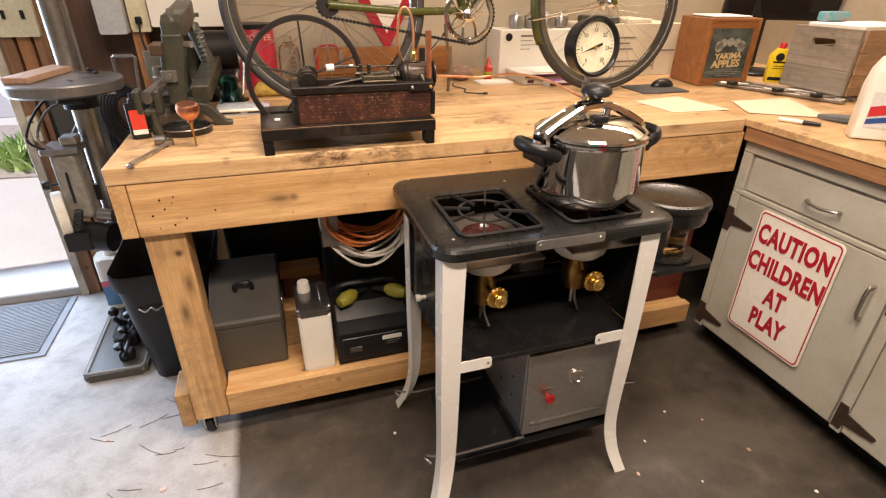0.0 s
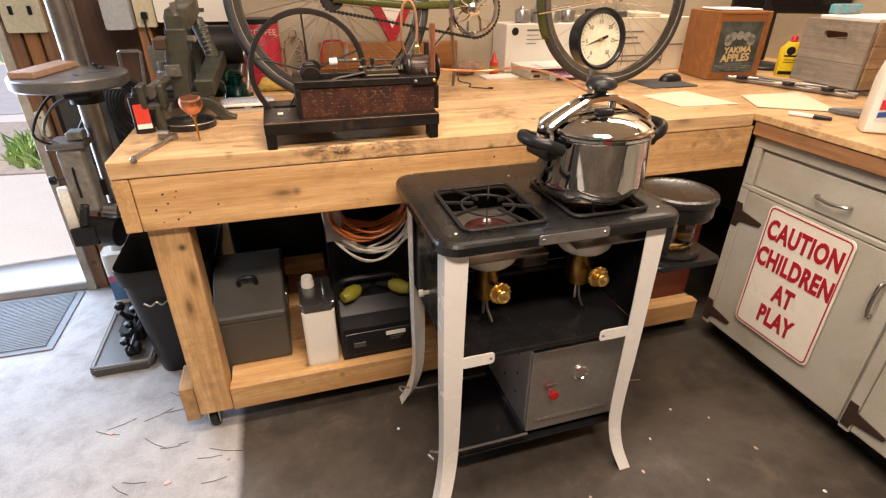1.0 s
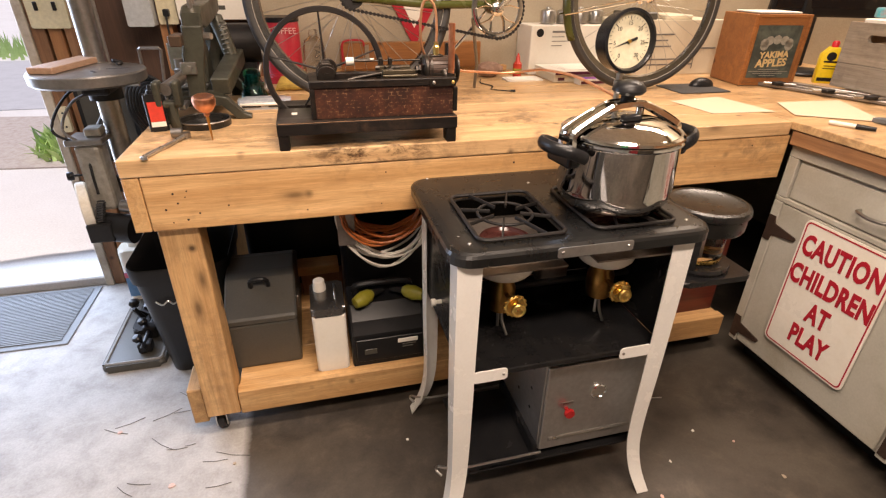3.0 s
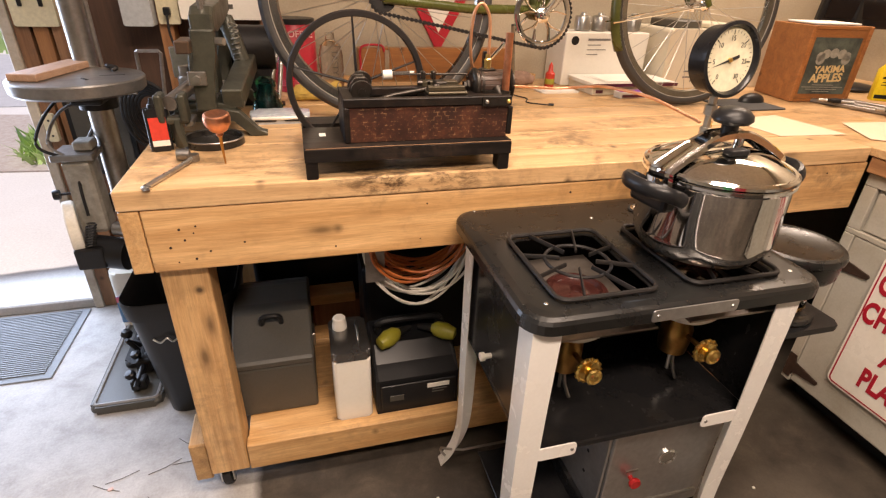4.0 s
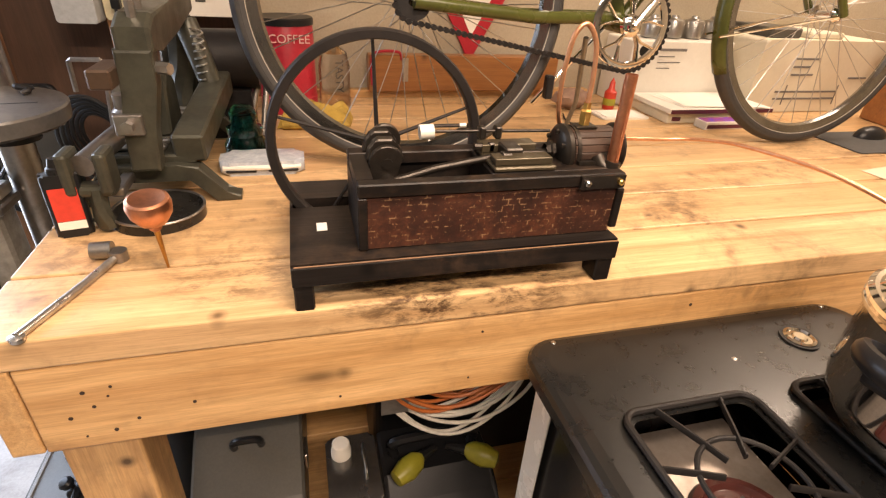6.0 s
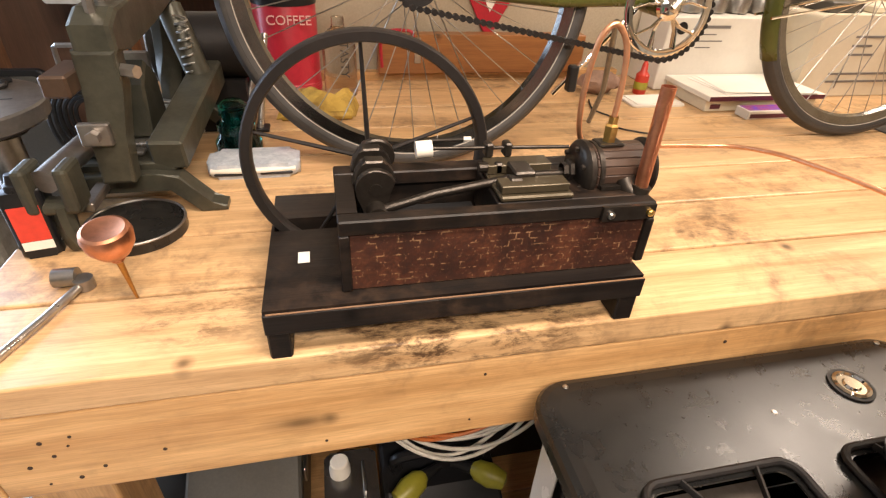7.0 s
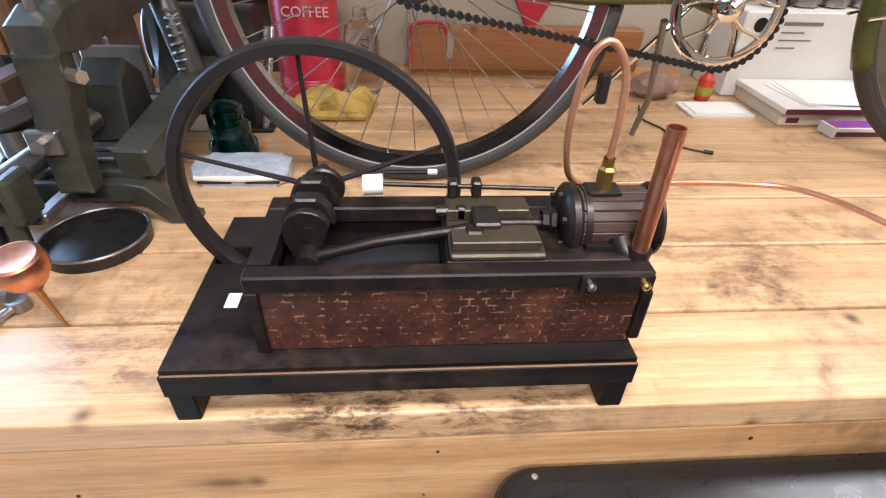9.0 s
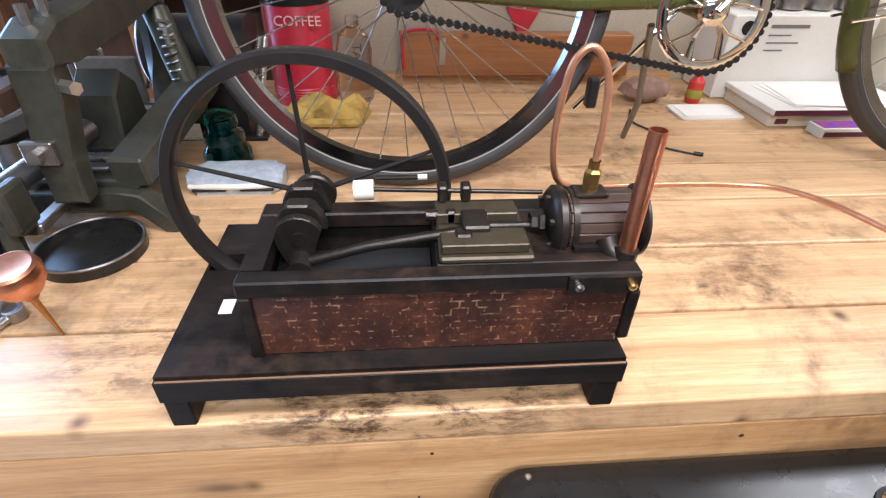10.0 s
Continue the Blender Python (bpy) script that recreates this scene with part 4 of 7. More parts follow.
piece("top_rail", B((bx0 - 0.002, bx1 + 0.002, by1 - 0.022, by1 + 0.004, 1.071, 1.089), bevel=0.0018), dark_wood, engine)
piece("top_rail", B((bx0 - 0.001, bx0 + 0.020, by0 + 0.016, by1 - 0.023, 1.071, 1.0885)), dark_wood, engine)
piece("bed_block", B((0.265, bx1, by0 + 0.016, by1 - 0.023, 1.04, 1.0885), bevel=0.001), dark_wood, engine)
piece("trough_floor", B((bx0 + 0.011, 0.264, by0 + 0.013, by1 - 0.013, 1.030, 1.036)), black_rubber, engine)
# slide
piece("slide_base", B((0.268, 0.357, 1.378, 1.474, 1.0892, 1.096), bevel=0.002), olive_iron, engine)
piece("slide_bar", B((0.270, 0.352, 1.384, 1.408, 1.0965, 1.106), bevel=0.001), olive_iron, engine)
piece("slide_bar", B((0.268, 0.350, 1.436, 1.462, 1.0965, 1.108), bevel=0.001), olive_iron, engine)
piece("crosshead", B((0.292, 0.318, 1.405, 1.440, 1.090, 1.112), (0.284, 0.300, 1.397, 1.412, 1.096, 1.108), (0.278, 0.288, 1.436, 1.446, 1.096, 1.110), bevel=0.002), oily_iron, engine)
piece("slide_stud", R((0.258, 1.442, 1.104), (0.270, 1.442, 1.104), 0.006, seg=10), oily_iron, engine)
# cylinder
CY, CZ, CR = 1.432, 1.0995, 0.033
cyl = piece("cylinder", R((0.394, CY, CZ), (0.462, CY, CZ), CR - 0.003, seg=32), lagging, engine, smooth=True)
for k in range(20):
    a = 2 * math.pi * k / 20
    lb = B((0.3945, 0.4615, -0.0048, 0.0048, CR - 0.004, CR), bevel=0.0008)
    bmesh.ops.transform(lb, verts=lb.verts, matrix=Matrix.Translation((0, CY, CZ)) @ Matrix.Rotation(a, 4, "X"))
    piece("lagging_strip", lb, lagging, cyl)
for x0, x1 in ((0.379, 0.393), (0.463, 0.474)):
    piece("cylinder_cover", lathe([(0, 0), (0.030, 0), (CR + 0.001, 0.003), (CR + 0.004, 0.006), (CR + 0.004, x1 - x0 - 0.002), (CR, x1 - x0), (0, x1 - x0)], (x0, CY, CZ), (1, 0, 0), 36), oily_iron, cyl, smooth=True)
piece("band", lathe([(CR + 0.0005, -0.003), (CR + 0.002, -0.003), (CR + 0.002, 0.003), (CR + 0.0005, 0.003)], (0.400, CY, CZ), (1, 0, 0), 36), oily_iron, cyl, smooth=True)
for k in range(6):
    a = 2 * math.pi * (k + 0.5) / 6
    piece("cover_bolt", R((0.375, CY + 0.027 * math.cos(a), CZ + 0.027 * math.sin(a)), (0.380, CY + 0.027 * math.cos(a), CZ + 0.027 * math.sin(a)), 0.0035, seg=6), oily_iron, cyl)
piece("gland", lathe([(0.010, 0), (0.010, 0.006), (0.013, 0.008), (0.013, 0.013)], (0.362, CY, CZ), (1, 0, 0), 6), oily_iron, engine)
piece("piston_rod", R((0.31, CY, CZ - 0.004), (0.376, CY, CZ - 0.004), 0.0048), oily_iron, engine, smooth=True)
piece("valve_rod", R((0.205, 1.472, 1.118), (0.378, 1.456, 1.120), 0.0024, seg=10), oily_iron, engine, smooth=True)
for x in (0.276, 0.300):
    piece("rod_guide", B((x - 0.005, x + 0.005, 1.458, 1.474, 1.108, 1.126), bevel=0.002), oily_iron, engine)
piece("cylinder_saddle", B((0.398, 0.460, 1.392, 1.472, 1.0892, 1.094), (0.384, 0.451, 1.3535, 1.3585, 1.070, 1.088)), oily_iron, engine)
for x, mt in ((0.393, steel), (0.443, brass)):
    piece("bolt", lathe([(0.0045, 0), (0.0045, 0.004), (0.002, 0.0055), (0, 0.0055)], (x, 1.3535, 1.079), (0, -1, 0), 8), mt, engine)
piece("steam_flange", B((0.400, 0.434, 1.420, 1.444, 1.131, 1.136), bevel=0.003, seg=2), oily_iron, engine)
piece("union", lathe([(0.008, 1.136), (0.008, 1.142), (0.0085, 1.143), (0.0085, 1.155), (0.006, 1.158), (0.006, 1.166)], (0.417, 1.432, 0), seg=6), brass, engine, "brass union nut")
# exhaust
piece("exhaust_pipe", lathe([(0.0082, 1.080), (0.0082, 1.214), (0.0070, 1.214), (0.0070, 1.09)], (0.447, 1.388, 0), seg=28), copper, engine, "bright copper exhaust pipe", smooth=True)
piece("exhaust_elbow", tube(curve_points([(0.432, 1.404, 1.098), (0.436, 1.396, 1.088), (0.444, 1.389, 1.083), (0.447, 1.388, 1.096)], 6), 0.0125, 14), oily_iron, engine, smooth=True)
# flywheel, crankshaft
FX, FY, FZ, FR = 0.133, 1.518, 1.0895, 0.157
wheel_iron = surface("dull_black_iron", (0.022, 0.019, 0.018), 0.5, metal=0.3, dirt=(1.8, 1.6, 1.4), dirt_amount=0.4, big=18, relief=0.12, gloss=0.28)
wheel = piece("flywheel", lathe([(FR - 0.012, -0.011), (FR - 0.002, -0.011), (FR, -0.008), (FR, 0.008), (FR - 0.002, 0.011), (FR - 0.012, 0.011), (FR - 0.014, 0.007), (FR - 0.014, -0.007), (FR - 0.012, -0.011)], (FX, FY, FZ), (0, 1, 0), 72), wheel_iron, engine, "black cast-iron flywheel rim", smooth=True)
for k in range(5):
    a = 2 * math.pi * k / 5 + 0.35
    sp = [(FX + r * math.cos(a), FY, FZ + r * math.sin(a)) for r in (0.012, FR - 0.012)]
    piece("spoke", R(sp[0], sp[1], 0.0034, 0.0022, seg=8), wheel_iron, wheel, smooth=True)
piece("wheel_hub", lathe([(0.008, -0.012), (0.016, -0.012), (0.018, -0.008), (0.018, 0.008), (0.016, 0.012), (0.008, 0.012)], (FX, FY, FZ), (0, 1, 0), 24), cast_iron, wheel, smooth=True)
piece("crankshaft", R((FX, 1.424, FZ), (FX, 1.56, FZ), 0.0075), oily_iron, engine, smooth=True)
for y in (1.450, 1.486):
    bb = prism([(FX - 0.026, 1.0895), (FX + 0.026, 1.0895), (FX + 0.022, 1.104), (FX + 0.014, 1.112), (FX + 0.010, 1.118), (FX - 0.010, 1.118), (FX - 0.014, 1.112), (FX - 0.022, 1.104)], "y", y - 0.009, y + 0.009, 0.002)
    piece("bearing", bb, oily_iron, engine)
piece("crank_web", prism(arc(FX, FZ, 0.024, 20, 200, 10) + arc(FX - 0.002, FZ - 0.028, 0.013, 200, 380, 8), "y", 1.426, 1.436, 0.001), oily_iron, engine)
piece("counterweight", lathe([(0, -0.005), (0.021, -0.005), (0.023, -0.003), (0.023, 0.003), (0.021, 0.005), (0, 0.005)], (FX + 0.008, 1.500, FZ + 0.010), (0, 1, 0), 24), oily_iron, engine, smooth=True)
piece("connecting_rod", tube([(FX + 0.002, 1.420, FZ - 0.024), (0.20, 1.420, 1.083), (0.305, 1.420, 1.100)], 0.0055, 10), oily_iron, engine, smooth=True)
piece("big_end", R((FX, 1.406, FZ - 0.026), (FX, 1.426, FZ - 0.026), 0.012, seg=18), oily_iron, engine, smooth=True)
piece("eccentric_collar", R((0.186, 1.472, 1.117), (0.206, 1.472, 1.118), 0.0105, seg=22), white_plastic, engine, "white plastic collar on the valve rod", smooth=True)
piece("pointer_rod", R((0.208, 1.498, 1.118), (0.252, 1.498, 1.118), 0.0028, seg=8), oily_iron, engine)
piece("pointer_tip", R((0.252, 1.498, 1.118), (0.262, 1.498, 1.118), 0.0032, seg=8), white_plastic, engine)
piece("base_chock", B((0.275, 0.300, 1.56, 1.59, 0.9975, 1.01), bevel=0.002), dark_wood, engine)

pipe = thing("copper_steam_pipe", (0.55, 1.50, 1.10), "thin soft copper pipe looping from engine to cooker", "pipe")
pts = [(0.417, 1.432, 1.166), (0.418, 1.433, 1.205), (0.414, 1.435, 1.245), (0.398, 1.437, 1.267), (0.384, 1.439, 1.255), (0.379, 1.441, 1.225), (0.378, 1.444, 1.190), (0.383, 1.450, 1.155), (0.396, 1.464, 1.128), (0.43, 1.50, 1.100), (0.48, 1.535, 1.082), (0.53, 1.552, 1.073), (0.59, 1.564, 1.067), (0.66, 1.572, 1.061), (0.706, 1.555, 1.066), (0.727, 1.508, 1.077), (0.735, 1.44, 1.088), (0.765, 1.32, 1.090), (0.800, 1.22, 1.070), (0.811, 1.188, 1.062)]
piece("tube", tube(curve_points(pts, 6), 0.0035, 10), copper_soft, pipe, smooth=True)

# ---- bicycle ----
olive_paint = surface("olive_green_paint", (0.070, 0.078, 0.016), 0.28, dirt=(0.6, 0.55, 0.5), dirt_amount=0.4, big=12, relief=0.03)
tyre_rubber = surface("tyre_rubber", (0.030, 0.028, 0.027), 0.55, dirt=(2.0, 1.8, 1.5), dirt_amount=0.4, big=20, relief=0.3)
bike = thing("bicycle", (0.75, 1.84, 0.93), "olive green bicycle with chrome wheels standing on the bench", "bicycle")
rim_chrome = surface("worn_chrome_rim", (0.34, 0.34, 0.33), 0.17, metal=1.0, dirt=(0.6, 0.56, 0.5), dirt_amount=0.6, big=14, fine=180, relief=0.05)
tan_line = surface("faded_tyre_line", (0.40, 0.36, 0.30), 0.6)
RW = 0.327
LEAN = 0.03


def bpt(x, z, y=0.0):
    return Vector((x, 1.832 + 0.052 * (x - 0.245) + y + LEAN * (z - 0.93) / 0.33, z))


def bike_wheel(cx, spokes_seed):
    c = bpt(cx, 0.93 + RW)
    ax = Vector((0, 1, -LEAN / 0.33)).normalized()
    w = piece("wheel", lathe([(RW - 0.048, -0.010), (RW - 0.030, -0.0135), (RW - 0.029, -0.009), (RW - 0.034, 0), (RW - 0.029, 0.009), (RW - 0.030, 0.0135), (RW - 0.048, 0.010), (RW - 0.053, 0), (RW - 0.048, -0.010)], c, ax, 96), rim_chrome, bike, "chrome steel wheel rim", smooth=True)
    piece("tyre", lathe([(RW - 0.030, -0.0130), (RW - 0.024, -0.0165), (RW - 0.018, -0.0175), (RW - 0.0172, -0.0168), (RW - 0.0155, -0.0172), (RW - 0.010, -0.0160), (RW - 0.0094, -0.0151), (RW - 0.003, -0.010), (RW, 0), (RW - 0.003, 0.010), (RW - 0.010, 0.0160), (RW - 0.018, 0.0175), (RW - 0.030, 0.0130)], c, ax, 96), tyre_rubber, w, "black tyre with a pale line", smooth=True)
    for s in (-1, 1):
        piece("tyre_line", lathe([(RW - 0.0285, s * 0.0142), (RW - 0.0272, s * 0.0152)], c, ax, 96), tan_line, w)
    piece("hub", lathe([(0.004, -0.045), (0.012, -0.04), (0.020, -0.032), (0.020, -0.028), (0.010, -0.024), (0.010, 0.024), (0.020, 0.028), (0.020, 0.032), (0.012, 0.04), (0.004, 0.045)], c, ax, 20), chrome, w, smooth=True)
    q = ax.to_track_quat("Z", "Y").to_matrix()
    for k in range(36):
        a = 2 * math.pi * k / 36
        side = 0.030 if k % 2 else -0.030
        ah = a + (0.9 if (k // 2) % 2 else -0.9)
        p1 = c + q @ Vector((0.018 * math.cos(ah), 0.018 * math.sin(ah), side))
        p2 = c + q @ Vector(((RW - 0.052) * math.cos(a), (RW - 0.052) * math.sin(a), 0))
        piece("spoke", R(p1, p2, 0.0011, seg=5, caps=False), steel, w)
    return w


RX, FXX = 0.245, 1.335
bike_wheel(RX, 1)
bike_wheel(FXX, 2)
HZ = 0.93 + RW
BB = (0.726, 1.224)
for s in (-1, 1):
    piece("chain_stay", tube([bpt(RX, HZ, s * 0.055), bpt(0.50, HZ - 0.022, s * 0.042), bpt(BB[0] - 0.02, BB[1] + 0.012, s * 0.025)], 0.0125 if s < 0 else 0.010, 12), olive_paint, bike, smooth=True)
    piece("seat_stay", tube([bpt(RX, HZ, s * 0.055), bpt(0.48, 1.72, s * 0.03)], 0.008, 10), olive_paint, bike, smooth=True)
    piece("fork_blade", tube(curve_points([bpt(FXX, HZ, s * 0.05), bpt(FXX - 0.05, HZ + 0.10, s * 0.05), bpt(FXX - 0.17, 1.72, s * 0.04)], 6), 0.010, 10), olive_paint, bike, smooth=True)
    piece("fender_stay", tube([bpt(FXX, HZ, s * 0.048), bpt(FXX - 0.342, HZ - 0.055, s * 0.024)], 0.0028, 6), chrome, bike, smooth=True)
piece("seat_tube", tube([bpt(*BB), bpt(0.55, 1.78)], 0.0145, 12), olive_paint, bike, smooth=True)
piece("down_tube", tube([bpt(*BB), bpt(1.05, 1.66)], 0.0145, 12), olive_paint, bike, smooth=True)
piece("top_tube", tube([bpt(0.55, 1.76), bpt(1.05, 1.72)], 0.0130, 12), olive_paint, bike, smooth=True)
piece("head_tube", tube([bpt(1.06, 1.63), bpt(1.04, 1.80)], 0.017, 12), olive_paint, bike, smooth=True)
piece("bottom_bracket", R(bpt(BB[0], BB[1], -0.036), bpt(BB[0], BB[1], 0.036), 0.020, seg=20), olive_paint, bike, smooth=True)


def fender(cx, a0, a1):
    rf = RW + 0.014
    bm = bmesh.new()
    rows = []
    for i in range(31):
        a = radians(a0 + (a1 - a0) * i / 30)
        row = []
        for u in (-1, -0.8, -0.4, 0, 0.4, 0.8, 1):
            r = rf - 0.016 * u * u
            p = bpt(cx + r * math.cos(a), HZ + r * math.sin(a), 0.026 * u)
            row.append(bm.verts.new(p))
        rows.append(row)
    for a, b in zip(rows, rows[1:]):
        for k in range(6):
            bm.faces.new((a[k], a[k + 1], b[k + 1], b[k]))
    f = piece("fender", bm, olive_paint, bike, "olive green mudguard", smooth=True)
    md = f.modifiers.new("sheet", "SOLIDIFY")
    md.thickness = 0.0015


fender(FXX, 55, 205)
fender(RX, 20, 150)
# chainring, crank, chain
ry = -0.048
cc = bpt(BB[0], BB[1], ry)
axn = Vector((0, 1, -LEAN / 0.33)).normalized()
qm = axn.to_track_quat("Z", "Y").to_matrix()
RR = 0.091
ring_o = piece("chainring", lathe([(RR - 0.016, -0.002), (RR - 0.004, -0.002), (RR, 0), (RR - 0.004, 0.002), (RR - 0.016, 0.002), (RR - 0.018, 0), (RR - 0.016, -0.002)], cc, axn, 64), chrome, bike, "chrome star chainring", smooth=True)
for k in range(5):
    a = 2 * math.pi * k / 5 + 0.3
    for d in (-0.22, 0.22):
        piece("star_arm", tube([cc + qm @ Vector((0.018 * math.cos(a), 0.018 * math.sin(a), 0)), cc + qm @ Vector((0.045 * math.cos(a + d * 0.5), 0.045 * math.sin(a + d * 0.5), 0)), cc + qm @ Vector(((RR - 0.014) * math.cos(a + d * 1.4), (RR - 0.014) * math.sin(a + d * 1.4), 0))], 0.0060, 8, flat=0.4), chrome, ring_o, smooth=True)
piece("chainring_hub", lathe([(0, -0.012), (0.014, -0.012), (0.022, -0.006), (0.024, 0.003), (0, 0.003)], cc, axn, 24), chrome, ring_o, smooth=True)
piece("crank_arm", tube([cc - 0.012 * axn, bpt(0.80, 1.32, ry - 0.018), bpt(0.862, 1.39, ry - 0.022)], 0.0085, 10, flat=0.7), chrome, bike, smooth=True)
piece("pedal", B((0.83, 0.90, 1.70, 1.765, 1.382, 1.402), bevel=0.003), black_rubber, bike)
piece("crank_arm", tube([bpt(BB[0], BB[1], 0.04), bpt(0.555, 1.04, 0.055)], 0.0085, 10, flat=0.7), chrome, bike, smooth=True)
pitch = 0.0127
SR = 0.036
loop = []
for i in range(25):
    a = -math.pi / 2 + math.pi * i / 24
    loop.append((BB[0] + (RR + 0.002) * math.cos(a), BB[1] + (RR + 0.002) * math.sin(a)))
for i in range(13):
    a = math.pi / 2 + math.pi * i / 12
    loop.append((RX + SR * math.cos(a), HZ + SR * math.sin(a)))
loop.append(loop[0])
seglen = [0.0]
for p, q in zip(loop, loop[1:]):
    seglen.append(seglen[-1] + math.dist(p, q))
worn_dull = surface("dull_grey_steel", (0.26, 0.25, 0.23), 0.45, metal=0.8, dirt=(0.5, 0.45, 0.4), dirt_amount=0.6, big=20)
links = bmesh.new()
count = int(seglen[-1] / pitch)


def along(s):
    for k in range(len(loop) - 1):
        if seglen[k + 1] >= s:
            u = (s - seglen[k]) / max(1e-9, seglen[k + 1] - seglen[k])
            return (loop[k][0] + u * (loop[k + 1][0] - loop[k][0]), loop[k][1] + u * (loop[k + 1][1] - loop[k][1]))
    return loop[-1]


for k in range(count):
    p, q = along(k * pitch), along((k + 1) * pitch)
    off = 0.0025 if k % 2 else 0.0038
    rod(links, bpt(p[0], p[1], ry - 0.0052), bpt(p[0], p[1], ry + 0.0052), 0.0054, seg=10)
    for s in (-1, 1):
        a, b = bpt(p[0], p[1], ry + s * off), bpt(q[0], q[1], ry + s * off)
        tube([a - 0.1 * (b - a), a, (a + b) / 2, b, b + 0.1 * (b - a)], 0.0013, 6, bm=links, flat=2.0)
ch = tagged(piece("chain", links, cast_iron, bike, "dark oily roller chain"), kind="stuff")
piece("sprocket", lathe([(0.010, -0.002), (SR - 0.002, -0.002), (SR - 0.002, 0.002), (0.010, 0.002)], bpt(RX, HZ, ry), axn, 28), cast_iron, bike, smooth=True)
piece("kickstand", tube([bpt(0.66, 1.19, 0.02), Vector((0.705, 1.97, 1.03)), Vector((0.718, 2.03, 0.9345))], 0.0062, 8), worn_dull, bike, smooth=True)
piece("reflector_bracket", B((0.548, 0.566, 1.83, 1.85, 1.07, 1.12), bevel=0.003), black_plastic, bike)


# ---- by the door: drill press, tool grinder, floor things ----
worn_steel = surface("worn_steel", (0.34, 0.32, 0.30), 0.35, metal=0.9, dirt=(0.5, 0.45, 0.4), dirt_amount=0.6, big=12, relief=0.1)
grey_casting = surface("dirty_grey_casting", (0.36, 0.34, 0.30), 0.5, metal=0.3, dirt=(0.45, 0.42, 0.38), dirt_amount=0.7, big=20, relief=0.25)
press = thing("drill_press", (-0.59, 2.08, 0.0), "floor-standing drill press column with a round slotted table", "drill press")
piece("base", prism(rounded(-0.70, -0.48, 1.95, 2.28, 0.03), "z", 0.0, 0.05, 0.008), cast_iron, press)
piece("column", R((-0.588, 2.08, 0.05), (-0.588, 2.08, 1.62), 0.034, seg=32), worn_steel, press, "bare steel column", smooth=True)
piece("head", B((-0.66, -0.52, 1.78, 2.22, 1.62, 1.90), bevel=0.02, seg=2), grey_casting, press)
piece("rack_rod", R((-0.546, 2.06, 1.05), (-0.546, 2.06, 1.62), 0.006), worn_steel, press, smooth=True)
piece("table_bracket", B((-0.61, -0.53, 1.93, 2.06, 0.965, 1.010), bevel=0.01, seg=2), cast_iron, press)
piece("table_collar", R((-0.588, 2.08, 0.93), (-0.588, 2.08, 1.02), 0.052, seg=28), cast_iron, press, smooth=True)
tb = piece("table", lathe([(0.05, 1.012), (0.150, 1.014), (0.157, 1.020), (0.159, 1.046), (0.156, 1.050), (0.0, 1.050)], (-0.562, 1.905, 0), seg=56), surface("dark_table_iron", (0.24, 0.23, 0.22), 0.36, metal=0.7, dirt=(0.5, 0.45, 0.4), dirt_amount=0.6, big=10, relief=0.12), press, "dark round cast-iron table", smooth=True)
for a, r0, r1 in ((10, 0.05, 0.11), (-55, 0.04, 0.07), (160, 0.08, 0.12)):
    c, s = math.cos(radians(a)), math.sin(radians(a))
    piece("table_slot", tube([(-0.562 + r0 * c, 1.905 + r0 * s, 1.0495), (-0.562 + r1 * c, 1.905 + r1 * s, 1.0495)], 0.0045 if a != -55 else 0.007, 8, flat=0.25), black_rubber, tb)
piece("clamp_screw", tube(curve_points([(-0.50, 2.03, 1.052), (-0.515, 2.0, 1.062), (-0.49, 1.99, 1.058), (-0.50, 1.98, 1.053)], 4), 0.006, 8), cast_iron, press)
piece("clamp_lever", R((-0.46, 2.02, 0.985), (-0.52, 2.02, 0.985), 0.008, seg=12), steel, press)

block = thing("wood_block", (-0.64, 1.97, 1.05), "reddish scrap board lying on the drill press table", "wood block")
bb = B((-0.036, 0.036, -0.13, 0.13, 0.0, 0.018), bevel=0.002)
bmesh.ops.transform(bb, verts=bb.verts, matrix=pose(-0.632, 1.955, 1.0505, 0, 0, -12))
piece("board", bb, wood("red_scrap_wood", (0.48, 0.31, 0.21), (0.33, 0.20, 0.125), "y", 0.55, 0.3, 0.3), block)

gr = thing("tool_grinder", (-0.68, 2.02, 0.5), "grey bench grinder with a white stone wheel and black motor", "grinder")
piece("housing", B((-0.70, -0.62, 1.97, 2.06, 0.56, 0.80), bevel=0.016, seg=2), grey_casting, gr)
piece("top_plate", B((-0.715, -0.60, 1.955, 2.07, 0.801, 0.822), bevel=0.004), worn_steel, gr)
piece("top_box", B((-0.66, -0.61, 1.99, 2.05, 0.823, 0.85), bevel=0.004), grey_casting, gr)
piece("stone_wheel", lathe([(0, -0.016), (0.086, -0.016), (0.090, -0.012), (0.090, 0.012), (0.086, 0.016), (0, 0.016)], (-0.725, 2.0, 0.57), (1, 0.35, 0), 40), surface("white_stone", (0.72, 0.68, 0.60), 0.8, dirt=(0.7, 0.62, 0.52), dirt_amount=0.5, big=20, relief=0.4), gr, "white stone wheel", smooth=True)
piece("motor", R((-0.69, 1.98, 0.50), (-0.575, 1.95, 0.49), 0.052, seg=28), black_plastic, gr, smooth=True)
piece("junction_box", B((-0.715, -0.635, 1.91, 1.975, 0.465, 0.535), bevel=0.006, seg=2), black_plastic, gr)
piece("rear_cap", R((-0.60, 1.96, 0.58), (-0.555, 1.95, 0.575), 0.022, seg=20), worn_steel, gr, smooth=True)
sp = []
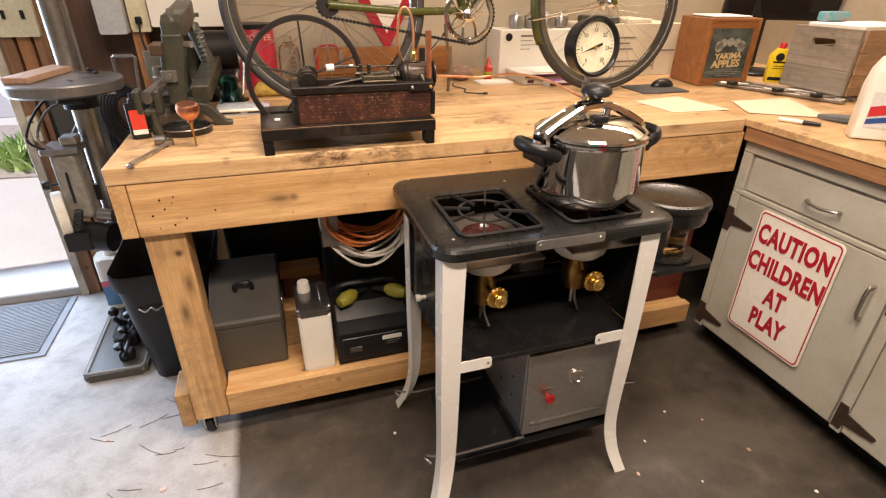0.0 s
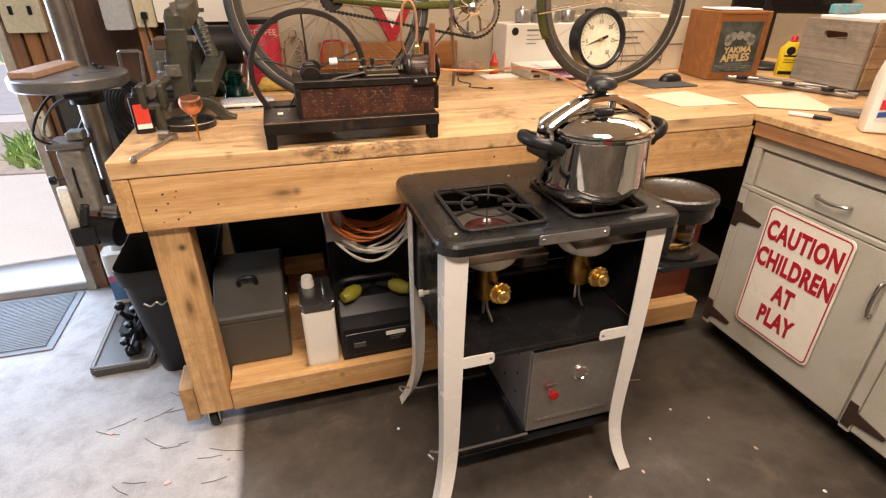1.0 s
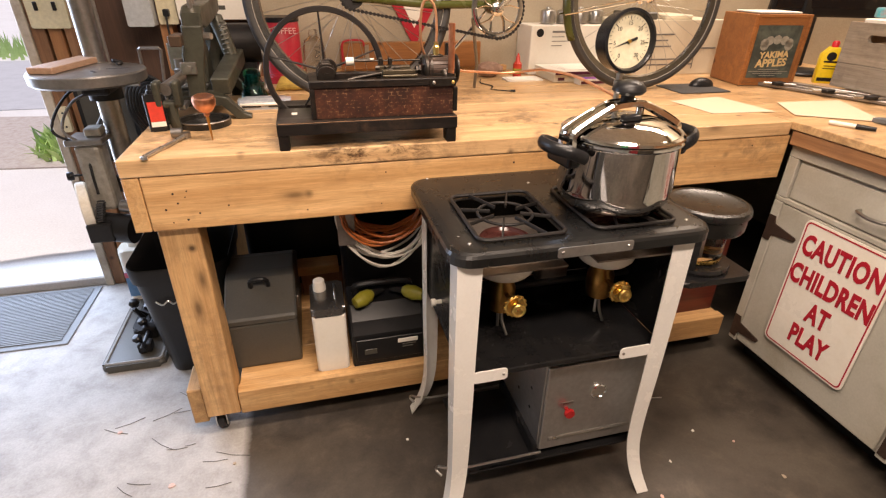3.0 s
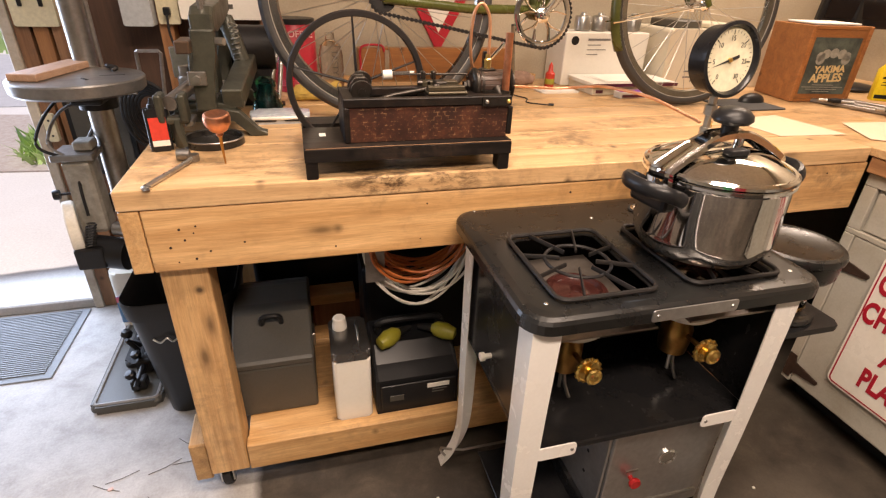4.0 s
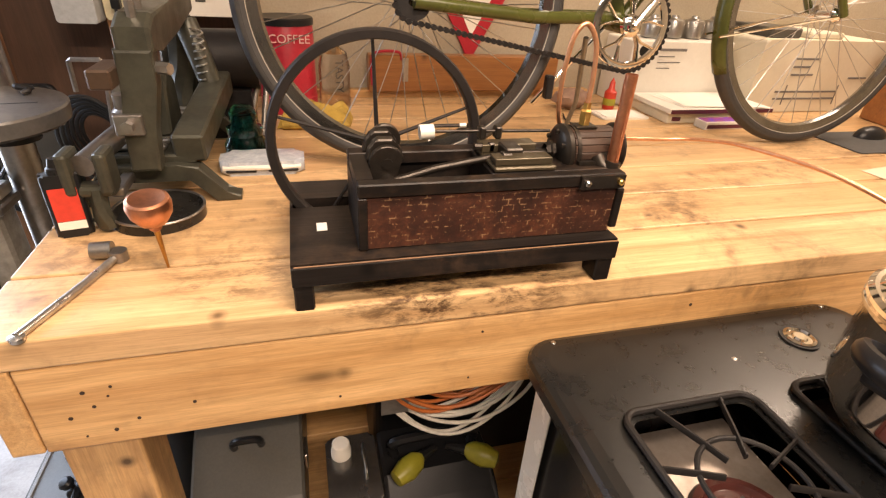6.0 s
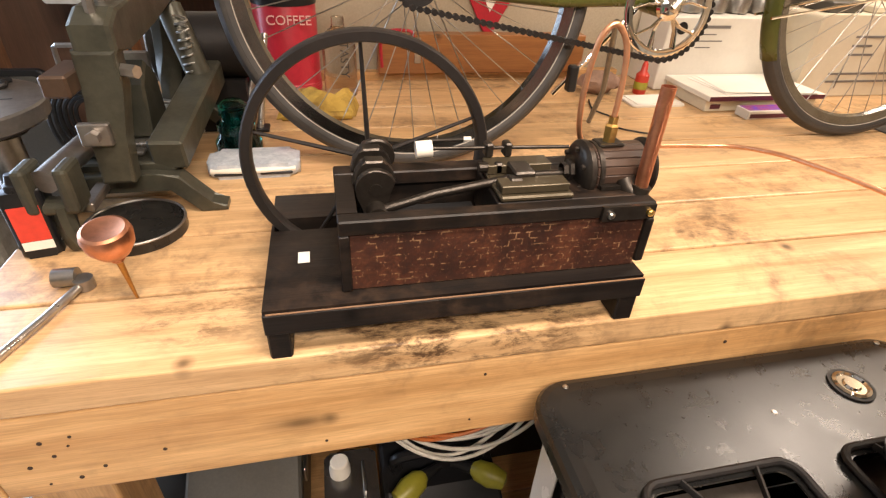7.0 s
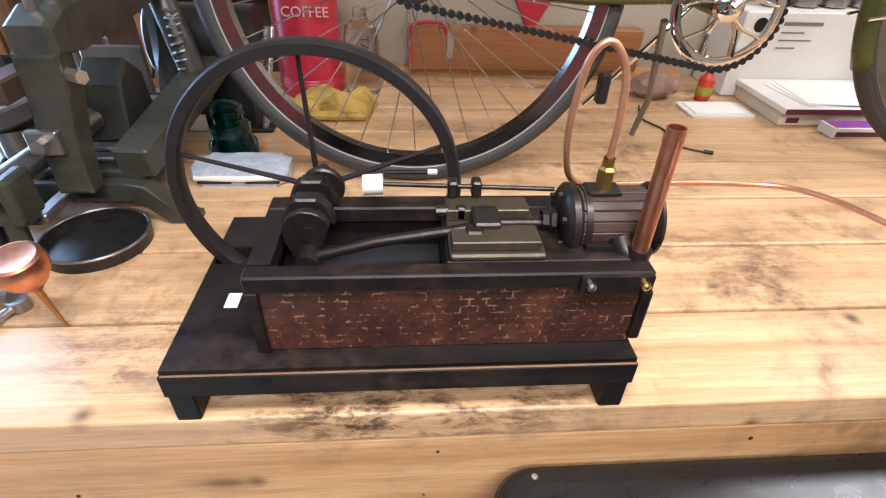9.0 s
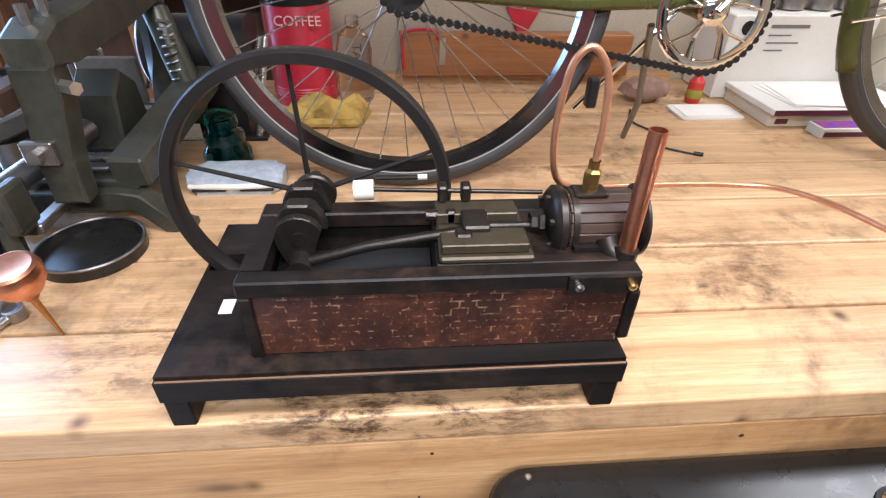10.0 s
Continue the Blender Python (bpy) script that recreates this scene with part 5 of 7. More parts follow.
for k in range(60):
    a = k * 0.9
    u = k / 59
    sp.append((-0.672 + 0.013 * math.cos(a) + 0.02 * u, 1.935 + 0.013 * math.sin(a), 0.535 + 0.075 * u))
piece("coil_spring", tube(sp, 0.0035, 6), black_rubber, gr, smooth=True)
piece("side_knob", lathe([(0.004, 0), (0.004, 0.03), (0.014, 0.032), (0.016, 0.04), (0.014, 0.05), (0, 0.052)], (-0.70, 2.0, 0.69), (-1, -0.2, 0), 16), black_plastic, gr, smooth=True)
piece("mount_arm", B((-0.625, -0.57, 2.05, 2.075, 0.60, 0.66)), cast_iron, gr)
for off in (0.0, 0.03):
    piece("cord", tube(curve_points([(-0.66, 1.985, 0.80), (-0.70 - off, 1.95, 0.86), (-0.665, 2.02, 0.94 + off), (-0.60, 2.14, 0.93), (-0.66, 2.0, 0.78), (-0.65, 1.93, 0.64)], 8), 0.0045, 7), black_rubber if off else surface("grey_cord", (0.25, 0.24, 0.23), 0.5), gr, smooth=True)

cables = thing("cable_bundle", (-0.52, 2.3, 0.7), "bundle of black cables hanging on the wall", "cable")
for k in range(6):
    ca = [(-0.52 + (0.085 - 0.008 * k) * math.cos(t), 2.33 + 0.012 * k - 0.03 * math.sin(t), 0.84 + (0.13 - 0.012 * k) * math.sin(t)) for t in (2 * math.pi * i / 28 for i in range(28))]
    piece("cable_loop", tube(ca, 0.0055, 7, True), black_rubber, cables, smooth=True)
hook = thing("wall_bracket", (-0.46, 2.25, 1.0), "bent grey metal bracket standing behind the bench end", "bracket")
piece("bent_strip", tube([(-0.492, 2.22, 1.0), (-0.490, 2.22, 1.070), (-0.484, 2.22, 1.074), (-0.424, 2.22, 1.074), (-0.418, 2.22, 1.068), (-0.440, 2.24, 0.90), (-0.45, 2.26, 0.70)], 0.006, 6), worn_steel, hook)
panel = thing("flat_case", (-0.66, 2.36, 0.78), "thin dark case leaning against the wall studs", "case")
piece("shell", prism(rounded(-0.80, -0.60, 0.62, 0.98, 0.02), "y", 2.38, 2.40, 0.004), black_plastic, panel)
piece("face", prism(rounded(-0.785, -0.615, 0.635, 0.965, 0.015), "y", 2.3775, 2.3795), dark_grey, panel)

for nm, x0, x1, z0, z1, mt, lab, cat in (("switch_plate", -0.885, -0.755, 1.124, 1.27, cream_plastic, "cream double switch plate on the wall stud", "switch"), ("wall_box", -0.548, -0.455, 1.132, 1.29, surface("grey_box_paint", (0.42, 0.44, 0.45), 0.45), "plain grey metal box on the wall", "box"), ("outlet", -0.448, -0.378, 1.136, 1.27, cream_plastic, "cream wall outlet with a black plug in it", "outlet"), ("junction_cover", -0.895, -0.862, 0.735, 0.835, cream_plastic, "small pale cover plate on the door stud", "cover plate")):
    t = thing(nm, ((x0 + x1) / 2, 2.44, z0), lab, cat)
    piece("plate", prism(rounded(x0, x1, z0, z1, 0.006), "y", 2.428 if nm != "wall_box" else 2.38, 2.449, 0.0025), mt, t)
    if nm == "switch_plate":
        for x in (-0.85, -0.79):
            piece("toggle", B((x - 0.006, x + 0.006, 2.418, 2.428, 1.185, 1.215), bevel=0.002), black_plastic, t)
    if nm == "outlet":
        for dz in (0.028, 0.085):
            piece("socket", prism(rounded(-0.428, -0.398, z0 + dz, z0 + dz + 0.03, 0.011), "y", 2.4265, 2.4285), cream_plastic, t)
        piece("plug", B((-0.424, -0.402, 2.398, 2.4265, 1.165, 1.192), bevel=0.005, seg=2), black_plastic, t)
        piece("cord", tube(curve_points([(-0.413, 2.40, 1.167), (-0.415, 2.405, 1.10), (-0.40, 2.41, 1.02), (-0.38, 2.30, 0.96)], 6), 0.004, 7), black_rubber, t, smooth=True)
    if nm == "junction_cover":
        for z in (0.757, 0.812):
            piece("screw", R((-0.878, 2.4275, z), (-0.878, 2.4262, z), 0.004, seg=10), black_rubber, t)
wb = thing("white_box", (-0.22, 2.40, 1.16), "white painted electrical box on the wall", "electrical box")
piece("door", prism(rounded(-0.37, -0.105, 1.155, 1.55, 0.004), "y", 2.40, 2.448, 0.003), white_plastic, wb)
piece("label", B((-0.22, -0.195, 2.3985, 2.3998, 1.19, 1.205)), dark_grey, wb)

# floor by the door
mat_rubber = surface("grey_ribbed_mat", (0.16, 0.17, 0.18), 0.6, dirt=(1.6, 1.6, 1.6), dirt_amount=0.5, big=6, relief=0.2)
mat = thing("door_mat", (-1.5, 2.22, 0.0), "grey ribbed rubber mat on the floor inside the doorway", "mat")
piece("mat_base", B((-2.0, -0.948, 1.99, 2.435, 0.0005, 0.006), bevel=0.002), mat_rubber, mat)
for k in range(34):
    y = 2.018 + 0.0119 * k
    piece("rib", B((-1.97, -0.978, y, y + 0.006, 0.006, 0.011)), mat_rubber, mat)

bin_ = thing("waste_bin", (-0.41, 1.92, 0.0), "black plastic waste bin beside the bench leg", "bin")
bmn = bmesh.new()
rws = []
for z, g in ((0.0, 0.0), (0.004, 0.002), (0.40, 0.036), (0.405, 0.044), (0.455, 0.048), (0.465, 0.046), (0.455, 0.040), (0.40, 0.032), (0.01, -0.002)):
    rws.append([bmn.verts.new((x, y, z)) for x, y in rounded(-0.525 - g, -0.300 + g, 1.775 - g * 1.2, 2.06 + g * 1.2, 0.045 + g * 0.4, 5)])
for a, b in zip(rws, rws[1:]):
    for k in range(len(a)):
        bmn.faces.new((a[k], a[(k + 1) % len(a)], b[(k + 1) % len(a)], b[k]))
bmn.faces.new(rws[0])
bmn.faces.new(rws[-1])
piece("tub", bmn, black_plastic, bin_, smooth=True)
piece("hook_wire", tube(curve_points([(-0.50, 1.735, 0.335), (-0.48, 1.728, 0.325), (-0.46, 1.728, 0.338), (-0.445, 1.728, 0.325), (-0.42, 1.735, 0.335), (-0.40, 1.735, 0.30)], 5), 0.003, 6), steel, bin_)

bin_.location += Vector((0.014, -0.055, 0.0))
ramp_ = thing("machine_base", (-0.65, 2.02, 0.0), "grey moulded base plate with black clamps on the floor", "machine base")
bead_pale = surface("scuffed_grey_edge", (0.26, 0.25, 0.24), 0.5, dirt=(0.5, 0.5, 0.5), dirt_amount=0.5, big=20)
piece("tray", prism(rounded(-0.760, -0.545, 1.765, 2.33, 0.02), "z", 0.0005, 0.030, 0.010), dark_grey, ramp_)
piece("tray_rim", tube([(x, y, 0.031) for x, y in rounded(-0.748, -0.557, 1.777, 2.318, 0.015)], 0.006, 6, True), bead_pale, ramp_)
for y, h in ((1.84, 0.07), (1.93, 0.085), (2.03, 0.09)):
    piece("clamp_post", B((-0.645, -0.595, y - 0.02, y + 0.025, 0.030, h), bevel=0.008, seg=2), cast_iron, ramp_)
    piece("clamp_knob", lathe([(0.006, 0), (0.006, 0.012), (0.016, 0.016), (0.018, 0.028), (0.012, 0.036), (0, 0.038)], (-0.63, y, h), (-0.4, -0.2, 1), 16), black_plastic, ramp_, smooth=True)
piece("clamp_rail", R((-0.62, 1.80, 0.062), (-0.62, 2.15, 0.075), 0.010), black_plastic, ramp_, smooth=True)
piece("lever", tube(curve_points([(-0.655, 2.03, 0.07), (-0.675, 1.99, 0.12), (-0.66, 1.95, 0.15), (-0.64, 1.96, 0.10)], 5), 0.009, 8), black_plastic, ramp_, smooth=True)
piece("ball_knob", lathe([(0, -0.02), (0.014, -0.014), (0.02, 0), (0.014, 0.014), (0, 0.02)], (-0.672, 1.99, 0.155), seg=18), black_plastic, ramp_, smooth=True)

jug = thing("plastic_jug", (-0.70, 2.30, 0.0), "translucent white jug with a blue and pink label", "jug")
piece("body", prism(rounded(-0.775, -0.655, 2.23, 2.35, 0.03), "z", 0.0005, 0.27, 0.015, 2), white_plastic, jug, smooth=True)
piece("label", B((-0.765, -0.665, 2.2265, 2.2285, 0.05, 0.17)), surface("blue_label", (0.10, 0.25, 0.50), 0.4), jug)
piece("label_stripe", B((-0.765, -0.665, 2.2245, 2.2262, 0.145, 0.17)), surface("pink_stripe", (0.6, 0.12, 0.18), 0.4), jug)
piece("cap", lathe([(0.026, 0.27), (0.024, 0.30), (0.019, 0.305), (0.019, 0.325), (0, 0.327)], (-0.715, 2.29, 0), seg=20), white_plastic, jug, smooth=True)

# ---- under the bench ----
bead_grey = surface("worn_bead", (0.12, 0.115, 0.10), 0.4, dirt=(0.5, 0.45, 0.4), dirt_amount=0.6, big=20)
tool = thing("tool_case", (-0.155, 1.72, 0.16), "grey metal tool case with a carrying handle on the shelf", "tool case")
piece("body", B((-0.262, -0.042, 1.502, 1.95, 0.1605, 0.330), bevel=0.008, seg=2), dark_grey, tool)
piece("lid", prism([(1.500, 0.333), (1.500, 0.347), (1.508, 0.354), (1.640, 0.420), (1.680, 0.430), (1.780, 0.430), (1.820, 0.420), (1.944, 0.354), (1.952, 0.347), (1.952, 0.333)], "x", -0.263, -0.041, 0.006), dark_grey, tool)
piece("handle", tube(curve_points([(-0.180, 1.610, 0.404), (-0.179, 1.600, 0.428), (-0.168, 1.596, 0.438), (-0.138, 1.596, 0.438), (-0.127, 1.600, 0.428), (-0.126, 1.610, 0.404)], 5), 0.008, 8), black_plastic, tool, smooth=True)
tool.location += Vector((0.014, -0.020, 0.0))
piece("latch", B((-0.027, -0.020, 1.58, 1.635, 0.31, 0.355), bevel=0.002), steel, tool)
for sz in (0.322, 0.345):
    piece("seam_bead", tube([(-0.260, 1.4995, sz), (-0.044, 1.4995, sz)], 0.0028, 6), bead_grey, tool)

can = thing("solvent_can", (0.072, 1.50, 0.16), "white rectangular metal can with a dark top and white cap", "can")
piece("body", prism(rounded(0.021, 0.125, 1.405, 1.575, 0.012), "z", 0.1605, 0.375, 0.004), white_plastic, can)
piece("shoulder", prism(rounded(0.020, 0.126, 1.404, 1.576, 0.012), "z", 0.3755, 0.402, 0.008, 2), surface("dull_tin", (0.22, 0.215, 0.21), 0.25, metal=0.9), can)
piece("cap", lathe([(0.021, 0.400), (0.021, 0.418), (0.0185, 0.424), (0.0185, 0.436), (0.016, 0.439), (0, 0.439)], (0.052, 1.53, 0), seg=22), white_plastic, can, smooth=True)
piece("carry_loop", tube(curve_points([(0.098, 1.46, 0.402), (0.098, 1.47, 0.418), (0.098, 1.53, 0.418), (0.098, 1.54, 0.402)], 4), 0.003, 6), steel, can)

ch = thing("battery_charger", (0.26, 1.50, 0.16), "black plastic battery charger with a sloped front panel", "charger")
piece("body", prism([(1.400, 0.1605), (1.62, 0.1605), (1.62, 0.345), (1.50, 0.345), (1.455, 0.305), (1.405, 0.285)], "x", 0.136, 0.385, 0.010, 2), black_plastic, ch)
piece("front_bezel", B((0.15, 0.372, 1.394, 1.399, 0.185, 0.272), bevel=0.002), black_plastic, ch)
for x0, x1, z0, z1, mt in ((0.285, 0.352, 0.246, 0.262, white_paper), (0.300, 0.345, 0.236, 0.240, dark_grey), (0.30, 0.335, 0.226, 0.230, dark_grey), (0.175, 0.215, 0.215, 0.235, dark_grey)):
    piece("front_mark", B((x0, x1, 1.3915, 1.3935, z0, z1), bevel=0.0008), mt, ch)
piece("carry_handle", tube(curve_points([(0.17, 1.55, 0.345), (0.17, 1.55, 0.385), (0.26, 1.55, 0.392), (0.35, 1.55, 0.385), (0.35, 1.55, 0.345)], 5), 0.012, 8), black_plastic, ch, smooth=True)
yel = surface("yellow_grip", (0.30, 0.27, 0.025), 0.4, relief=0.05)
for x, s in ((0.185, 1), (0.36, -1)):
    g = thing("jumper_clamp", (x, 1.50, 0.345), "yellow and black battery clamp lying on the charger", "clamp", "battery clamps")
    piece("grip", lathe([(0, -0.035), (0.018, -0.03), (0.026, 0), (0.022, 0.03), (0.010, 0.045), (0, 0.046)], (x, 1.485, 0.372), (0.8 * s, 0.5, 0.1), 16), yel, g, smooth=True)
    piece("jaw", R((x + s * 0.03, 1.505, 0.375), (x + s * 0.075, 1.53, 0.37), 0.014, 0.008, 10), black_plastic, g)
crate_w = thing("scrap_wood", (0.06, 1.78, 0.16), "offcuts of timber stacked on the shelf, the lower darkened for shade", "wood")
# The lower offcut takes darker wood in place of the shade back there.
piece("offcut", B((-0.02, 0.30, 1.885, 1.93, 0.1605, 0.26), bevel=0.003), stud_wood, crate_w)
piece("offcut", B((-0.03, 0.13, 1.87, 1.95, 0.2605, 0.300), bevel=0.003), pine_x, crate_w)
tub = thing("dark_tub", (0.3, 1.76, 0.16), "large black plastic tub at the back of the shelf", "tub")
piece("tub_shell", prism(rounded(0.14, 0.62, 1.66, 1.87, 0.04), "z", 0.1605, 0.50, 0.01), black_plastic, tub)

# Added black block: its colour stands in for the deep shade under the bench.
shade_block = thing("bench_shade_block", (0.04, 2.1, 0.16), "black block added for the deep shade under the bench", "tub")
piece("tub_shell", prism(rounded(-0.22, 0.62, 1.99, 2.34, 0.04), "z", 0.1605, 0.66, 0.01), black_plastic, shade_block)
piece("tub_rim", tube([(x, y, 0.655) for x, y in rounded(-0.222, 0.622, 1.988, 2.342, 0.042)], 0.008, 6, True), black_plastic, shade_block)
coil = thing("cord_coil", (0.27, 1.40, 0.62), "coiled orange and white extension cords hung under the bench", "cord")
orange = surface("orange_cord", (0.52, 0.15, 0.035), 0.45, dirt=(0.7, 0.6, 0.5), dirt_amount=0.5, big=12, relief=0.05)
white_cord = surface("white_cord", (0.72, 0.68, 0.60), 0.45, relief=0.05)
rng = random.Random(5)
for k in range(22):
    wht = k < 9
    rx = rng.uniform(0.128, 0.150) if wht else rng.uniform(0.10, 0.142)
    rz = rng.uniform(0.165, 0.200) if wht else rng.uniform(0.075, 0.155)
    cx, cy, cz = 0.270 + rng.uniform(-0.008, 0.008), 1.455 + rng.uniform(-0.022, 0.03), 0.705 + rng.uniform(-0.008, 0.012)
    ph, wob = rng.uniform(0, 6.28), rng.uniform(0.003, 0.010)
    ps = [(cx + rx * math.cos(t), cy + 0.02 * math.sin(t + ph) + -0.02 * math.sin(t), min(cz + (rz + wob * math.sin(3 * t + ph)) * math.sin(t), 0.868)) for t in (2 * math.pi * i / 44 for i in range(44))]
    piece("cord_loop", tube(ps, 0.0038, 6, True), white_cord if wht else orange, coil, smooth=True)
piece("hang_plate", B((0.125, 0.175, 1.44, 1.444, 0.60, 0.743)), worn_steel, coil)

redbox = thing("red_wood_box", (1.40, 1.62, 0.16), "dark red-brown wooden box on the bench shelf", "box")
piece("side", B((1.05, 1.55, 1.43, 1.445, 0.1605, 0.50), (1.05, 1.55, 1.725, 1.74, 0.1605, 0.50), (1.05, 1.065, 1.445, 1.725, 0.1605, 0.50), (1.535, 1.55, 1.445, 1.725, 0.1605, 0.50)), wood("red_stained_wood", (0.16, 0.035, 0.02), (0.08, 0.018, 0.012), "x", 0.4, 0.2, 0.3), redbox)

# ---- things on the bench, door end ----
green_iron = surface("worn_green_iron", (0.066, 0.065, 0.048), 0.40, metal=0.35, dirt=(0.35, 0.35, 0.36), dirt_amount=0.8, big=16, fine=110, relief=0.25)
slat_steel = surface("bright_worn_steel", (0.52, 0.50, 0.47), 0.3, metal=0.9, dirt=(0.6, 0.55, 0.5), dirt_amount=0.5, big=30, relief=0.08)
saw = thing("power_hacksaw", (-0.21, 1.85, 0.93), "old green cast-iron power hacksaw with vise and motor", "hacksaw")
piece("base_foot", prism([(-0.088, 0.9305), (-0.088, 0.940), (-0.112, 0.945), (-0.150, 0.995), (-0.185, 1.0), (-0.300, 1.0), (-0.335, 0.945), (-0.345, 0.940), (-0.345, 0.9305), (-0.318, 0.9305), (-0.29, 0.975), (-0.165, 0.975), (-0.130, 0.9305)], "y", 1.69, 1.725, 0.003), green_iron, saw)
piece("base_foot", prism([(-0.088, 0.9305), (-0.112, 0.945), (-0.150, 0.995), (-0.300, 0.995), (-0.335, 0.945), (-0.345, 0.9305), (-0.318, 0.9305), (-0.29, 0.975), (-0.165, 0.975), (-0.130, 0.9305)], "y", 2.03, 2.065, 0.003), green_iron, saw)
piece("bed", B((-0.318, -0.155, 1.71, 2.07, 0.9955, 1.012), bevel=0.003), green_iron, saw)
for k in range(9):
    y = 1.735 + 0.036 * k
    piece("bed_slat", B((-0.312, -0.205, y, y + 0.022, 1.0125, 1.020), bevel=0.002), slat_steel, saw)
beam = bmesh.new()
add_boxes(beam, [(-0.5, 0.5, -0.5, 0.5, -0.5, 0.5)])
bmesh.ops.transform(beam, verts=beam.verts, matrix=pose(-0.152, 1.865, 1.045, 8, 0, -4) @ Matrix.Diagonal((0.052, 0.32, 0.048, 1)))
bmesh.ops.bevel(beam, geom=beam.edges[:], offset=0.004, segments=1, affect="EDGES")
piece("slide_way", beam, green_iron, saw)
piece("saw_arm", prism([(1.652, 1.186), (1.652, 1.222), (1.690, 1.238), (1.850, 1.244), (2.040, 1.262), (2.040, 1.206), (1.850, 1.190), (1.705, 1.182)], "x", -0.224, -0.172, 0.007, 2), green_iron, saw, "green cast saw frame arm")
piece("arm_drop", prism([(-0.227, 1.192), (-0.174, 1.192), (-0.178, 1.140), (-0.192, 1.075), (-0.198, 1.006), (-0.242, 1.006), (-0.238, 1.070), (-0.228, 1.130)], "y", 1.650, 1.686, 0.005, 2), green_iron, saw)
for y in (1.68, 1.72):
    piece("arm_bolt", R((-0.198, y, 1.230), (-0.198, y, 1.254), 0.007, seg=6), worn_steel, saw)
piece("side_bolt", R((-0.175, 1.662, 1.165), (-0.155, 1.652, 1.165), 0.009, seg=6), slat_steel, saw)
piece("clamp_plate", B((-0.246, -0.206, 1.640, 1.652, 1.068, 1.100), bevel=0.002), worn_steel, saw)
piece("clamp_bolt", R((-0.226, 1.640, 1.084), (-0.226, 1.628, 1.084), 0.009, seg=6), worn_steel, saw)
piece("blade_holder", B((-0.258, -0.226, 1.615, 1.70, 1.142, 1.170), bevel=0.003), surface("brown_steel", (0.13, 0.085, 0.06), 0.4, metal=0.7, dirt=(0.6, 0.5, 0.4), dirt_amount=0.5), saw)
piece("drive_rear", tube(curve_points([(-0.185, 2.00, 1.19), (-0.165, 1.98, 1.13), (-0.150, 1.97, 1.075)], 6), 0.023, 10), green_iron, saw, smooth=True)
piece("vise_jaw", prism([(1.80, 1.021), (1.91, 1.021), (1.90, 1.10), (1.86, 1.13), (1.82, 1.10)], "x", -0.272, -0.205, 0.004), green_iron, saw)
piece("jaw_bolt", lathe([(0.022, 1.02), (0.022, 1.055), (0.016, 1.06), (0.016, 1.085), (0, 1.086)], (-0.285, 1.84, 0), seg=14), worn_steel, saw, smooth=True)
piece("vise_screw", R((-0.288, 1.600, 1.038), (-0.250, 1.80, 1.055), 0.017, seg=16), worn_steel, saw, smooth=True)
piece("screw_yoke", B((-0.318, -0.300, 1.585, 1.635, 0.995, 1.060), (-0.270, -0.252, 1.585, 1.635, 0.995, 1.060), (-0.318, -0.252, 1.592, 1.625, 0.990, 1.008), bevel=0.006, seg=2), green_iron, saw)
piece("hand_lever", tube(curve_points([(-0.280, 1.605, 1.000), (-0.280, 1.600, 0.96), (-0.278, 1.603, 0.938)], 5), 0.016, 8, flat=0.8), green_iron, saw, smooth=True)
piece("stop_bar", B((-0.268, -0.250, 1.62, 1.72, 0.978, 0.992), bevel=0.002), worn_steel, saw)
piece("motor", R((-0.20, 2.10, 1.10), (-0.06, 2.10, 1.10), 0.065, seg=28), cast_iron, saw, smooth=True)
piece("pulley", lathe([(0.012, -0.014), (0.075, -0.014), (0.078, -0.010), (0.070, 0), (0.078, 0.010), (0.075, 0.014), (0.012, 0.014)], (-0.235, 2.10, 1.10), (1, 0, 0), 32), worn_steel, saw, smooth=True)
piece("motor_mount", B((-0.18, -0.08, 2.05, 2.15, 0.931, 1.04)), cast_iron, saw)
piece("upright", tube(curve_points([(-0.215, 2.02, 1.01), (-0.210, 2.03, 1.10), (-0.200, 2.02, 1.20)], 5), 0.026, 8), green_iron, saw, smooth=True)
piece("back_plate", B((-0.345, -0.235, 1.985, 1.993, 1.03, 1.115), bevel=0.003), worn_steel, saw)
piece("spring", tube([(-0.16 + 0.011 * math.cos(0.8 * k), 1.96 + 0.011 * math.sin(0.8 * k), 1.075 + 0.0018 * k) for k in range(60)], 0.002, 5), steel, saw, smooth=True)

pan = thing("round_pan", (-0.215, 1.645, 0.93), "round dark metal pan under the hacksaw", "pan")
piece("dish", lathe([(0, 0.9345), (0.064, 0.9345), (0.067, 0.946), (0.070, 0.947), (0.071, 0.9305), (0, 0.9305)], (-0.212, 1.642, 0), seg=44), surface("dark_pan", (0.045, 0.043, 0.04), 0.3, metal=0.7, dirt=(2.2, 2.0, 1.8), dirt_amount=0.4, big=18), pan, smooth=True)
piece("rolled_rim", tube([(-0.212 + 0.0695 * math.cos(t), 1.642 + 0.0695 * math.sin(t), 0.9475) for t in (2 * math.pi * k / 44 for k in range(44))], 0.0022, 6, True), worn_steel, pan, smooth=True)
piece("handle", tube([(-0.275, 1.62, 0.945), (-0.32, 1.60, 0.947), (-0.345, 1.59, 0.946)], 0.006, 8, flat=0.5), cast_iron, pan, smooth=True)

